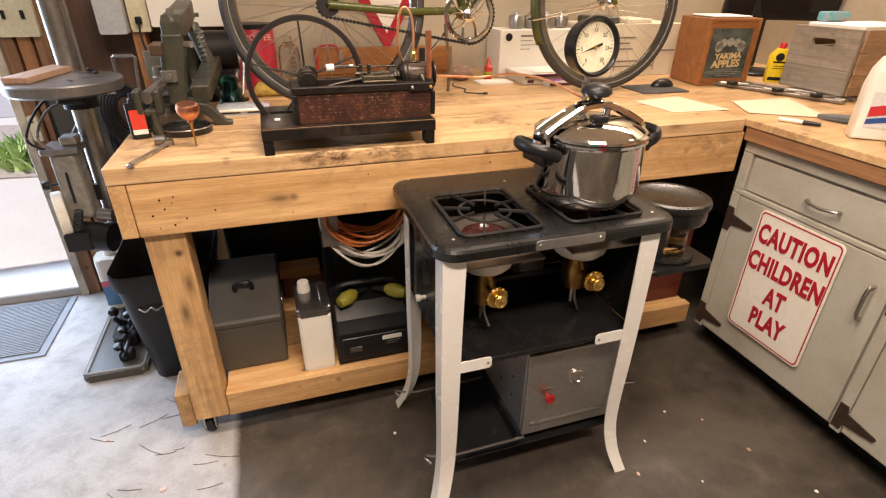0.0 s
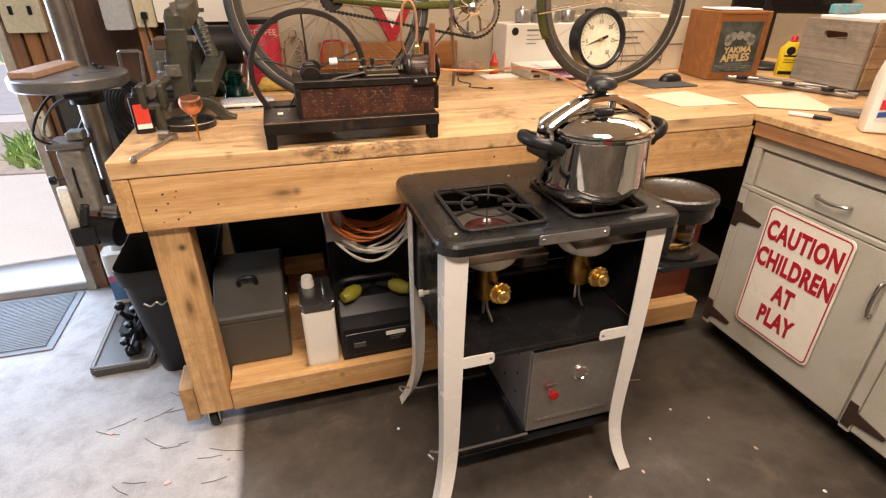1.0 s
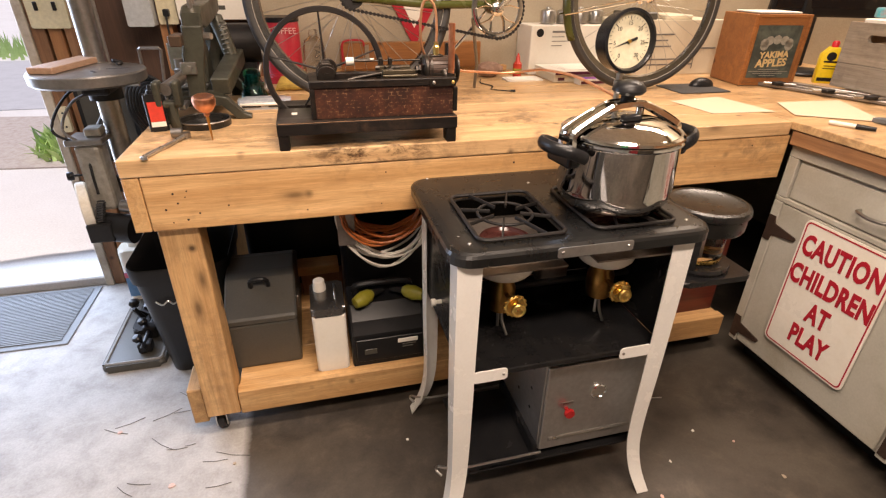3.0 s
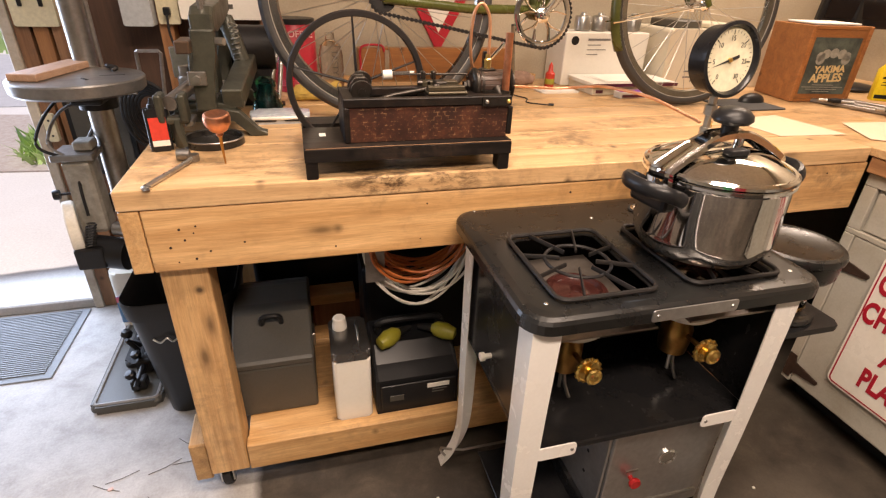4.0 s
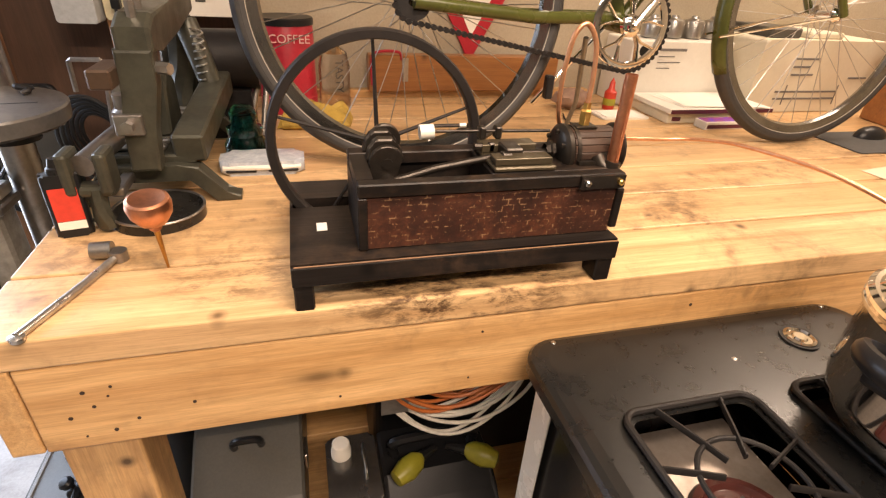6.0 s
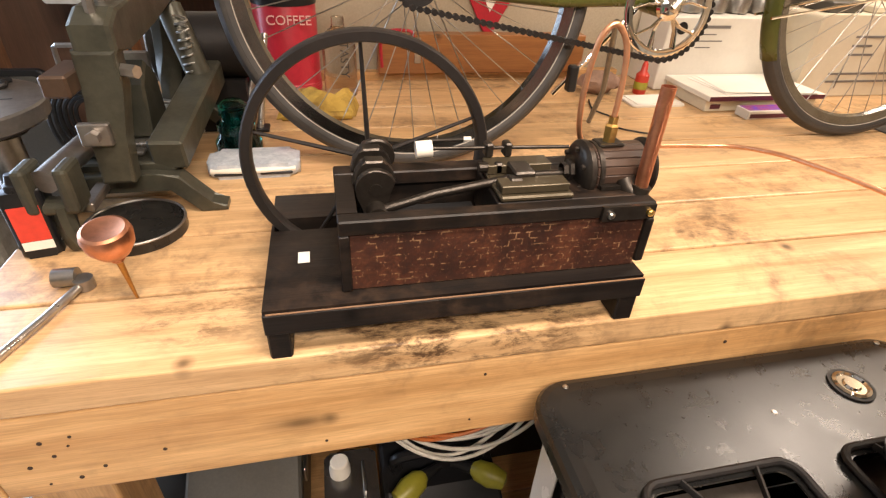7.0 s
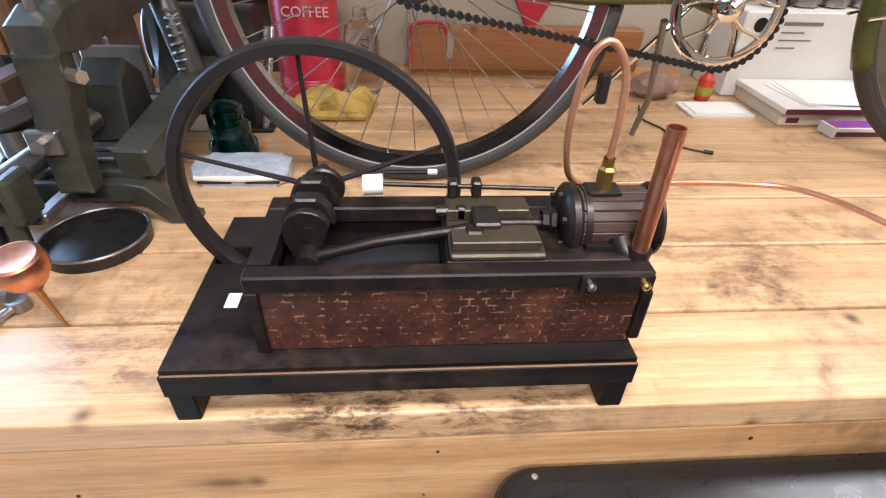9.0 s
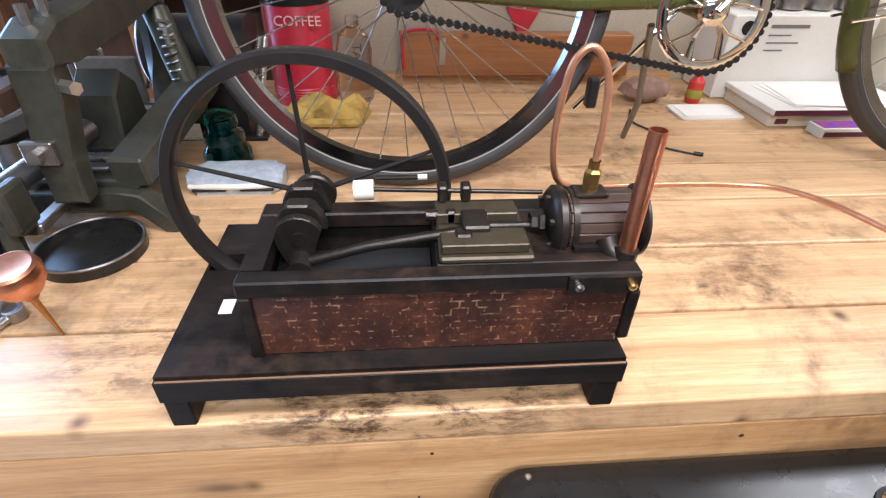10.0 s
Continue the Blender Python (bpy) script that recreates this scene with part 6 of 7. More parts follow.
lub = thing("lubricant_bottle", (-0.322, 1.60, 0.93), "black plastic bottle with a red and white label", "bottle")
bq = Matrix.Translation((-0.322, 1.60, 0)) @ Matrix.Rotation(radians(12), 4, "Z")
o = prism(rounded(-0.024, 0.024, -0.014, 0.014, 0.008), "z", 0.9305, 1.030, 0.006, 2)
bmesh.ops.transform(o, verts=o.verts, matrix=bq)
piece("body", o, black_plastic, lub, smooth=True)
o = B((-0.017, 0.019, -0.0152, -0.0142, 0.958, 1.010))
bmesh.ops.transform(o, verts=o.verts, matrix=bq)
piece("label", o, surface("red_label", (0.62, 0.05, 0.03), 0.4), lub)
o = B((-0.017, 0.019, -0.0152, -0.0142, 0.944, 0.957))
bmesh.ops.transform(o, verts=o.verts, matrix=bq)
piece("label_foot", o, white_paper, lub)
piece("cap", lathe([(0.014, 1.028), (0.013, 1.038), (0.010, 1.040), (0.007, 1.052), (0, 1.053)], (-0.322, 1.60, 0), seg=16), black_plastic, lub, smooth=True)

fun = thing("copper_oiler", (-0.171, 1.475, 0.93), "small copper oil can tipped up on its long spout", "oil can")
fd = Vector((0.030, 0.004, 0.108)).normalized()
piece("spout", R((-0.171, 1.473, 0.9305), Vector((-0.171, 1.473, 0.9305)) + Vector((0.0, -0.012, 0.068)), 0.0018, 0.0042, 10), old_brass, fun, smooth=True)
piece("bowl", lathe([(0.0045, 0.066), (0.008, 0.070), (0.007, 0.075), (0.018, 0.082), (0.026, 0.095), (0.028, 0.108), (0.026, 0.116), (0.022, 0.118), (0.0, 0.113)], (-0.171, 1.473, 0.9305), (0.0, -0.175, 1.0), 32), copper, fun, smooth=True)

wr = thing("breaker_bar", (-0.275, 1.42, 0.93), "steel ratchet bar with a socket on the bench", "wrench")
piece("bar", tube([(-0.302, 1.336, 0.936), (-0.262, 1.44, 0.937), (-0.242, 1.50, 0.938)], 0.0055, 10), slat_steel, wr, smooth=True)
piece("bar_end", lathe([(0.008, 0), (0.009, 0.006), (0.006, 0.008), (0, 0.008)], (-0.302, 1.336, 0.9305), seg=14), slat_steel, wr, smooth=True)
piece("ratchet_head", R((-0.240, 1.505, 0.9308), (-0.240, 1.505, 0.946), 0.012, seg=18), worn_steel, wr, smooth=True)
piece("socket", R((-0.275, 1.512, 0.944), (-0.248, 1.512, 0.944), 0.0125, seg=16), worn_steel, wr, smooth=True)

ins = thing("glass_insulator", (-0.09, 1.92, 0.93), "teal green glass line insulator on the bench", "insulator")
piece("bell", lathe([(0.038, 0.9305), (0.044, 0.936), (0.044, 0.960), (0.036, 0.972), (0.034, 0.978), (0.037, 0.984), (0.036, 0.996), (0.026, 1.002), (0.025, 1.008), (0.029, 1.014), (0.027, 1.030), (0.016, 1.040), (0, 1.042)], (-0.092, 1.925, 0), seg=36), glass("teal_glass", (0.02, 0.30, 0.28), 0.06), ins, smooth=True)
piece("core", lathe([(0.028, 0.931), (0.026, 0.97), (0.014, 1.02), (0, 1.02)], (-0.092, 1.925, 0), seg=20), surface("dark_core", (0.004, 0.03, 0.03), 0.3), ins, smooth=True)

gl = thing("safety_glasses", (-0.055, 1.83, 0.93), "clear safety glasses in a plastic wrapper", "glasses")
clear = glass("clear_plastic", (0.95, 0.96, 0.97), 0.12)
milky = surface("milky_plastic", (0.42, 0.46, 0.52), 0.12, dirt=(1.5, 1.45, 1.35), dirt_amount=0.8, big=40, fine=120, relief=0.3)
piece("wrapper", prism(rounded(-0.138, 0.026, 1.806, 1.885, 0.02), "z", 0.9305, 0.958, 0.010, 3), milky, gl, smooth=True)
for x in (-0.125, -0.045):
    piece("lens_slot", B((x, x + 0.058, 1.801, 1.806, 0.938, 0.944), bevel=0.002), black_plastic, gl)
piece("brow", tube(curve_points([(-0.13, 1.81, 0.946), (-0.056, 1.802, 0.948), (0.018, 1.81, 0.946)], 6), 0.005, 8), white_plastic, gl, smooth=True)

cof = thing("coffee_can", (0.0, 2.30, 0.93), "large red coffee can with pale lettering", "can")
piece("body", lathe([(0.074, 0.9305), (0.076, 0.934), (0.075, 0.94), (0.075, 1.155), (0.073, 1.159)], (0.0, 2.31, 0), seg=48), surface("red_tin", (0.40, 0.02, 0.035), 0.3, dirt=(0.7, 0.7, 0.7), dirt_amount=0.3), cof, smooth=True)
piece("lid", lathe([(0.077, 1.155), (0.077, 1.169), (0.074, 1.172), (0, 1.172)], (0.0, 2.31, 0), seg=48), black_plastic, cof, smooth=True)
for k in range(4):
    piece("can_rib", lathe([(0.0752, 0.95 + 0.006 * k), (0.0766, 0.953 + 0.006 * k), (0.0752, 0.956 + 0.006 * k)], (0.0, 2.31, 0), seg=48), red_paint, cof, smooth=True)
letters("can_word", "COFFEE", 0.030, surface("pale_pink", (0.7, 0.45, 0.42), 0.4), cof, Matrix.Translation((0.012, 2.233, 1.125)) @ Matrix.Rotation(radians(90), 4, "X"), depth=0.0012)
bot = thing("clear_bottle", (0.125, 2.30, 0.93), "clear plastic bottle with yellow liquid and dark lettering", "bottle")
piece("shell", lathe([(0, 0.9305), (0.040, 0.9305), (0.043, 0.94), (0.043, 1.05), (0.036, 1.085), (0.017, 1.10), (0.015, 1.125), (0, 1.126)], (0.125, 2.30, 0), seg=32), clear, bot, smooth=True)
letters("bottle_word", "TASTY", 0.030, dark_grey, bot, Matrix.Translation((0.135, 2.2555, 1.03)) @ Matrix.Rotation(radians(90), 4, "X") @ Matrix.Rotation(radians(-90), 4, "Z"), depth=0.001)

glove = thing("work_gloves", (0.06, 2.14, 0.93), "yellow leather work gloves folded in a heap", "gloves")
leather = surface("yellow_leather", (0.46, 0.30, 0.05), 0.75, dirt=(0.28, 0.22, 0.16), dirt_amount=0.9, big=18, fine=120, relief=0.4)
gb = bmesh.new()
rngg = random.Random(3)
N = 22
gv = []
for j in range(N + 1):
    row = []
    for i in range(N + 1):
        u, v = i / N, j / N
        x, y = -0.035 + 0.185 * u + 0.015 * v, 2.115 + 0.085 * v
        edge = min(u, 1 - u, v, 1 - v) * 6
        h = 0.036 * min(1, edge) ** 0.6 + 0.012 * math.sin(11 * u + 5 * v) * min(1, edge) + 0.011 * abs(math.sin(10 * v - 5 * u)) * min(1, edge)
        row.append(gb.verts.new((x, y + 0.006 * math.sin(8 * u), 0.931 + max(0.0, h))))
    gv.append(row)
for j in range(N):
    for i in range(N):
        gb.faces.new((gv[j][i], gv[j][i + 1], gv[j + 1][i + 1], gv[j + 1][i]))
piece("leather_fold", gb, leather, glove, smooth=True)
piece("finger", tube(curve_points([(-0.02, 2.108, 0.94), (0.04, 2.10, 0.944), (0.10, 2.104, 0.941), (0.14, 2.11, 0.939)], 5), 0.010, 8), leather, glove, smooth=True)

pr = thing("metal_tongs", (-0.05, 2.06, 0.93), "bright metal tool with two prongs standing on the bench", "tongs")
piece("prong", R((-0.10, 2.06, 0.931), (-0.045, 2.12, 1.12), 0.007, seg=10), slat_steel, pr, smooth=True)
piece("prong", R((-0.065, 2.05, 0.931), (-0.035, 2.12, 1.12), 0.007, seg=10), slat_steel, pr, smooth=True)
piece("foot", B((-0.115, -0.045, 2.035, 2.075, 0.9305, 0.938), bevel=0.002), cast_iron, pr)

tri = thing("warning_triangle", (0.57, 2.45, 1.04), "red and white triangular sign hung on the wall", "sign")
piece("red_plate", prism([(0.565, 1.035), (0.745, 1.36), (0.385, 1.36)], "y", 2.448, 2.4575, 0.001), red_paint, tri)
piece("white_plate", prism([(0.565, 1.115), (0.665, 1.30), (0.465, 1.30)], "y", 2.4455, 2.4478), white_paper, tri)
plank = thing("hinged_wood_box", (0.54, 2.42, 0.955), "long low varnished wooden box with a metal hinge", "box")
piece("ledge", B((-0.05, 1.0, 2.425, 2.457, 0.9305, 0.954)), pine_x, plank)
piece("front", B((0.235, 0.860, 2.400, 2.448, 0.9545, 1.062), bevel=0.003), wood("varnished_wood", (0.42, 0.19, 0.065), (0.27, 0.11, 0.038), "x", 0.35, 0.4, 0.3), plank)
piece("hinge", B((0.338, 0.356, 2.396, 2.3995, 0.985, 1.055), bevel=0.001), steel, plank)
piece("bail", tube(curve_points([(0.245, 2.397, 0.975), (0.243, 2.397, 1.05), (0.262, 2.397, 1.072), (0.325, 2.397, 1.072), (0.335, 2.397, 1.05)], 5), 0.0045, 7), red_paint, plank, smooth=True)


# ---- things on the bench, far end ----
card = surface("white_card", (0.74, 0.71, 0.64), 0.6, dirt=(0.86, 0.82, 0.74), dirt_amount=0.4, big=5, relief=0.03, grain=0.2)
cream_card = surface("cream_card", (0.66, 0.60, 0.47), 0.6, dirt=(0.85, 0.8, 0.7), dirt_amount=0.4, relief=0.03, grain=0.2)
maroon_card = surface("maroon_print", (0.10, 0.02, 0.035), 0.4, relief=0.02)
ink = surface("grey_ink", (0.18, 0.17, 0.16), 0.6, relief=0.0)

carton = thing("printer_carton", (1.25, 2.34, 0.93), "white printer supply carton with a dark round mark", "carton")
piece("box", B((1.050, 1.430, 2.285, 2.445, 0.9305, 1.135), bevel=0.003), card, carton)
piece("round_mark", lathe([(0.017, 0), (0.017, 0.0008), (0, 0.0008)], (1.092, 2.2848, 1.105), (0, -1, 0), 24), black_plastic, carton)
for k, w in enumerate((0.10, 0.06, 0.085, 0.05)):
    piece("print_line", B((1.150, 1.150 + w, 2.2838, 2.2848, 1.105 - 0.018 * k, 1.113 - 0.018 * k if k == 0 else 1.108 - 0.018 * k)), ink, carton)
for k in range(4):
    cup = thing("metal_cup", (1.16 + 0.075 * k, 2.36, 1.135), "small grey metal cup on the carton", "cup", "cups on the carton")
    x = 1.155 + 0.078 * k
    piece("wall", lathe([(0.026, 1.1355), (0.033, 1.139), (0.034, 1.185), (0.030, 1.192), (0.014, 1.196), (0.012, 1.204), (0, 1.206)], (x, 2.36, 0), seg=24), steel, cup, smooth=True)

manual = thing("flat_carton", (1.27, 2.25, 0.93), "flat cream carton with a maroon edge and loose papers on top", "carton")
piece("lower_tray", B((1.085, 1.440, 2.085, 2.280, 0.9305, 0.962), bevel=0.002), cream_card, manual)
piece("maroon_label", B((1.100, 1.130, 2.0835, 2.0848, 0.938, 0.950)), maroon_card, manual)
piece("lid", B((1.078, 1.450, 2.070, 2.282, 0.9625, 0.976), bevel=0.0015), card, manual)
piece("edge_band", B((1.080, 1.448, 2.0685, 2.0698, 0.9632, 0.9752)), maroon_card, manual)
for k in range(3):
    ob = B((-0.14, 0.14, -0.08, 0.08, 0, 0.0008))
    bmesh.ops.transform(ob, verts=ob.verts, matrix=pose(1.27 + 0.01 * k, 2.175 - 0.008 * k, 0.9765 + 0.0014 * k, 0, 0, 4 - 5 * k))
    piece("loose_paper", ob, white_paper, manual)
sm = thing("small_carton", (1.22, 2.05, 0.93), "small white box with a purple and red printed top", "carton")
piece("box", B((1.165, 1.300, 2.015, 2.064, 0.9305, 0.953), bevel=0.001), card, sm)
piece("print", B((1.170, 1.295, 2.020, 2.060, 0.9533, 0.9540)), surface("purple_print", (0.30, 0.06, 0.20), 0.4, dirt=(0.3, 0.8, 3.0), dirt_amount=0.9, big=40), sm)
piece("band", B((1.172, 1.300, 2.0138, 2.0148, 0.934, 0.945)), maroon_card, sm)

lens = thing("plastic_sleeve", (0.93, 2.17, 0.93), "clear plastic sleeves with small parts lying flat", "sleeve")
piece("sleeve", prism(rounded(0.90, 1.06, 2.13, 2.225, 0.01), "z", 0.9305, 0.936, 0.002), white_plastic, lens)
piece("insert", B((0.915, 1.04, 2.14, 2.215, 0.9365, 0.9375)), white_paper, lens)
stone = thing("rock", (0.86, 2.26, 0.93), "small rough brown rock on the bench", "rock")
rk = bmesh.new()
bmesh.ops.create_icosphere(rk, subdivisions=3, radius=1.0)
for v in rk.verts:
    n = 1 + 0.22 * noise.noise(v.co * 2.2) + 0.1 * noise.noise(v.co * 5)
    v.co = Vector((0.86 + v.co.x * n * 0.062, 2.27 + v.co.y * n * 0.04, 0.962 + v.co.z * n * 0.032))
piece("rock_body", rk, surface("rough_rock", (0.22, 0.13, 0.09), 0.8, dirt=(2.0, 2.2, 2.2), dirt_amount=0.6, big=30, relief=0.5), stone, smooth=True)
glue = thing("glue_bottle", (0.99, 2.20, 0.93), "small red and yellow glue bottle", "bottle")
piece("bottle", lathe([(0.018, 0.931), (0.019, 0.94), (0.019, 0.985), (0.010, 0.995), (0.008, 1.015), (0, 1.03)], (0.985, 2.255, 0), seg=18), surface("red_plastic", (0.5, 0.04, 0.02), 0.35), glue, smooth=True)
piece("band", lathe([(0.0194, 0.945), (0.0198, 0.946), (0.0198, 0.965), (0.0194, 0.966)], (0.985, 2.255, 0), seg=18), yel, glue, smooth=True)
cord = thing("thin_lead", (0.80, 2.0, 0.93), "thin black lead with a plug lying on the bench", "cable")
piece("lead", tube(curve_points([(0.80, 2.2, 0.933), (0.775, 2.12, 0.933), (0.80, 2.05, 0.933), (0.775, 1.99, 0.933), (0.81, 1.955, 0.933), (0.835, 1.94, 0.933)], 6), 0.0022, 6), black_rubber, cord, smooth=True)
piece("plug", R((0.835, 1.94, 0.9345), (0.852, 1.932, 0.9345), 0.004, seg=10), black_plastic, cord, smooth=True)

prn = thing("cream_carton", (1.72, 2.3, 0.93), "large cream carton with printed lines behind the bicycle", "carton")
piece("box", prism(rounded(1.46, 1.985, 0.9305, 1.160, 0.018), "y", 2.19, 2.445, 0.004), cream_card, prn)
for k, (x0, x1, z) in enumerate(((1.60, 1.70, 1.10), (1.60, 1.67, 1.075), (1.60, 1.69, 1.05), (1.56, 1.82, 0.995), (1.56, 1.82, 0.972), (1.85, 1.93, 1.04))):
    piece("print_line", B((x0, x1, 2.1875, 2.1895, z, z + 0.006)), ink, prn)
for x in (1.60, 1.82):
    piece("print_line", B((x, x + 0.003, 2.1875, 2.1895, 0.955, 1.02)), ink, prn)
piece("loose_tray", B((1.50, 1.62, 2.22, 2.40, 1.1605, 1.19), bevel=0.004), dark_grey, prn)
piece("loose_tray", B((1.66, 1.80, 2.22, 2.40, 1.1605, 1.18), bevel=0.004), cream_card, prn)


def rot_piece(name, bm, material, parent, m, label="", smooth=False):
    bmesh.ops.transform(bm, verts=bm.verts, matrix=m)
    return piece(name, bm, material, parent, label, smooth)


crate = thing("apple_crate", (1.95, 1.95, 0.93), "orange-stained wooden crate with a dark fruit label", "crate")
crate_wood = wood("orange_crate_wood", (0.40, 0.165, 0.048), (0.25, 0.092, 0.027), "x", 0.45, 0.5, 0.4)
cm = pose(1.832, 1.895, 0.9305, 0, 0, -9)
W, D, H = 0.245, 0.215, 0.272
rot_piece("front_panel", B((0.016, W - 0.016, 0.004, 0.016, 0.012, H - 0.012)), crate_wood, crate, cm)
rot_piece("side_panel", B((0.0, 0.015, 0.0, D, 0.0, H), bevel=0.002), crate_wood, crate, cm)
rot_piece("side_panel", B((W - 0.015, W, 0.0, D, 0.0, H), bevel=0.002), crate_wood, crate, cm)
rot_piece("back_panel", B((0.016, W - 0.016, D - 0.012, D, 0.0, H)), crate_wood, crate, cm)
rot_piece("top_slat", B((0.0155, W - 0.0155, 0.0, 0.02, H - 0.0115, H), bevel=0.001), crate_wood, crate, cm)
rot_piece("bottom_slat", B((0.0155, W - 0.0155, 0.0, D, 0.0, 0.0115), bevel=0.001), crate_wood, crate, cm)
lab_dark = surface("dark_fruit_label", (0.035, 0.045, 0.042), 0.5, dirt=(5.5, 5.2, 4.6), dirt_amount=0.5, big=16, fine=90, relief=0.05)
rot_piece("label", B((0.026, W - 0.030, 0.0022, 0.0038, 0.030, H - 0.040)), lab_dark, crate, cm, "dark printed label")
pale_ink = surface("gold_ink", (0.62, 0.46, 0.22), 0.5, dirt=(0.7, 0.7, 0.7), dirt_amount=0.4, big=60)
grey_leaf = surface("grey_print", (0.30, 0.29, 0.25), 0.6, dirt=(0.5, 0.5, 0.5), dirt_amount=0.6, big=60)
face_front = cm @ Matrix.Translation((W / 2 - 0.004, 0.0019, 0)) @ Matrix.Rotation(radians(90), 4, "X")
letters("label_word", "YAKIMA", 0.034, pale_ink, crate, face_front @ Matrix.Translation((0.006, 0.120, 0)) @ Matrix.Rotation(radians(3), 4, "Z"), depth=0.0004, bold=0.0012)
letters("label_word", "APPLES", 0.042, pale_ink, crate, face_front @ Matrix.Translation((0.002, 0.088, 0)) @ Matrix.Rotation(radians(3), 4, "Z"), depth=0.0004, bold=0.0014)
for k, w in enumerate((0.05, 0.09, 0.07, 0.04)):
    rot_piece("label_line", B((W / 2 - w, W / 2 + w - 0.01, 0.0014, 0.0021, 0.062 - 0.008 * k, 0.0645 - 0.008 * k)), grey_leaf, crate, cm)
for k in range(7):
    a = radians(200 - 36 * k)
    rot_piece("label_leaf", lathe([(0.0, 0), (0.018, 0), (0.018, 0.0006), (0, 0.0006)], (W / 2 + 0.055 * math.cos(a), 0.0021, 0.160 + 0.018 * math.sin(a)), (0, -1, 0), 9), grey_leaf, crate, cm)
rot_piece("paper", B((0.03, W - 0.03, 0.03, D - 0.03, H + 0.001, H + 0.008), bevel=0.002), white_paper, crate, cm)

yb = thing("yellow_bottle", (2.16, 1.80, 0.93), "flat yellow plastic bottle with a red cap and black print", "bottle")
ym = pose(2.165, 1.80, 0.9465, 0, 0, -32)
yellow = surface("yellow_plastic", (0.78, 0.56, 0.01), 0.35, dirt=(0.85, 0.8, 0.6), dirt_amount=0.2, relief=0.02)
rot_piece("body", prism([(-0.038, 0.0), (0.038, 0.0), (0.040, 0.006), (0.040, 0.112), (0.016, 0.140), (-0.016, 0.140), (-0.040, 0.112), (-0.040, 0.006)], "y", -0.020, 0.020, 0.005, 2), yellow, yb, ym, smooth=True)
rot_piece("cap", lathe([(0.013, 0.140), (0.013, 0.158), (0.009, 0.164), (0, 0.164)], (0, 0, 0), seg=18), surface("red_cap", (0.6, 0.02, 0.03), 0.35), yb, ym, smooth=True)
rot_piece("round_print", lathe([(0.017, 0), (0.017, 0.001), (0, 0.001)], (-0.006, -0.0202, 0.106), (0, -1, 0), 20), black_plastic, yb, ym)
for z0, z1, w in ((0.082, 0.089, 0.028), (0.068, 0.071, 0.024), (0.058, 0.061, 0.026), (0.010, 0.024, 0.034)):
    rot_piece("print_bar", B((-w, w, -0.0212, -0.0203, z0, z1)), black_plastic, yb, ym)

gc = thing("weathered_crate", (2.35, 1.6, 0.95), "weathered grey wooden crate with a slotted hand hold", "crate")
grey_wood = wood("weathered_grey_wood", (0.36, 0.32, 0.27), (0.22, 0.19, 0.155), "y", 0.7, 0.3, 0.6, (0.10, 0.085, 0.07))
brown_wood = wood("crate_brown_wood", (0.40, 0.26, 0.15), (0.26, 0.16, 0.09), "x", 0.65, 0.4, 0.5)
fx0, fy0, fy1, fz0, fz1 = 2.155, 1.475, 1.755, 0.9465, 1.185
end = bmesh.new()
ring_o2 = [end.verts.new((0, y, z)) for y, z in ((fy0, fz0 + 0.092), (fy1, fz0 + 0.092), (fy1, fz1), (fy0, fz1))]
es = [end.edges.new((ring_o2[k], ring_o2[(k + 1) % 4])) for k in range(4)]
hole = [end.verts.new((0, y, z)) for y, z in rounded(1.565, 1.665, 1.118, 1.145, 0.012, 4)]
es += [end.edges.new((hole[k], hole[(k + 1) % len(hole)])) for k in range(len(hole))]
bmesh.ops.triangle_fill(end, use_beauty=True, edges=es)
bmesh.ops.translate(end, verts=end.verts, vec=(fx0, 0, 0))
eo = piece("end_board", end, grey_wood, gc)
sd = eo.modifiers.new("board", "SOLIDIFY")
sd.thickness, sd.offset = 0.016, 0
piece("end_board", B((fx0 - 0.008, fx0 + 0.008, fy0, fy1, fz0, fz0 + 0.090), bevel=0.0015), grey_wood, gc)
for z0, z1 in ((fz0, fz0 + 0.075), (fz0 + 0.078, fz0 + 0.155), (fz0 + 0.158, fz1)):
    piece("side_board", B((fx0 + 0.010, 2.62, fy0 - 0.010, fy0 - 0.0005, z0, z1), bevel=0.0015), brown_wood, gc)
    piece("side_board", B((fx0 + 0.010, 2.62, fy1 + 0.0005, fy1 + 0.010, z0, z1), bevel=0.0015), brown_wood, gc)
piece("floor_board", B((fx0 + 0.010, 2.62, fy0, fy1, fz0, fz0 + 0.01)), brown_wood, gc)
piece("paper", B((fx0 + 0.03, 2.55, fy0 + 0.02, fy1 - 0.02, fz1 - 0.04, fz1 + 0.012), bevel=0.004), white_paper, gc)

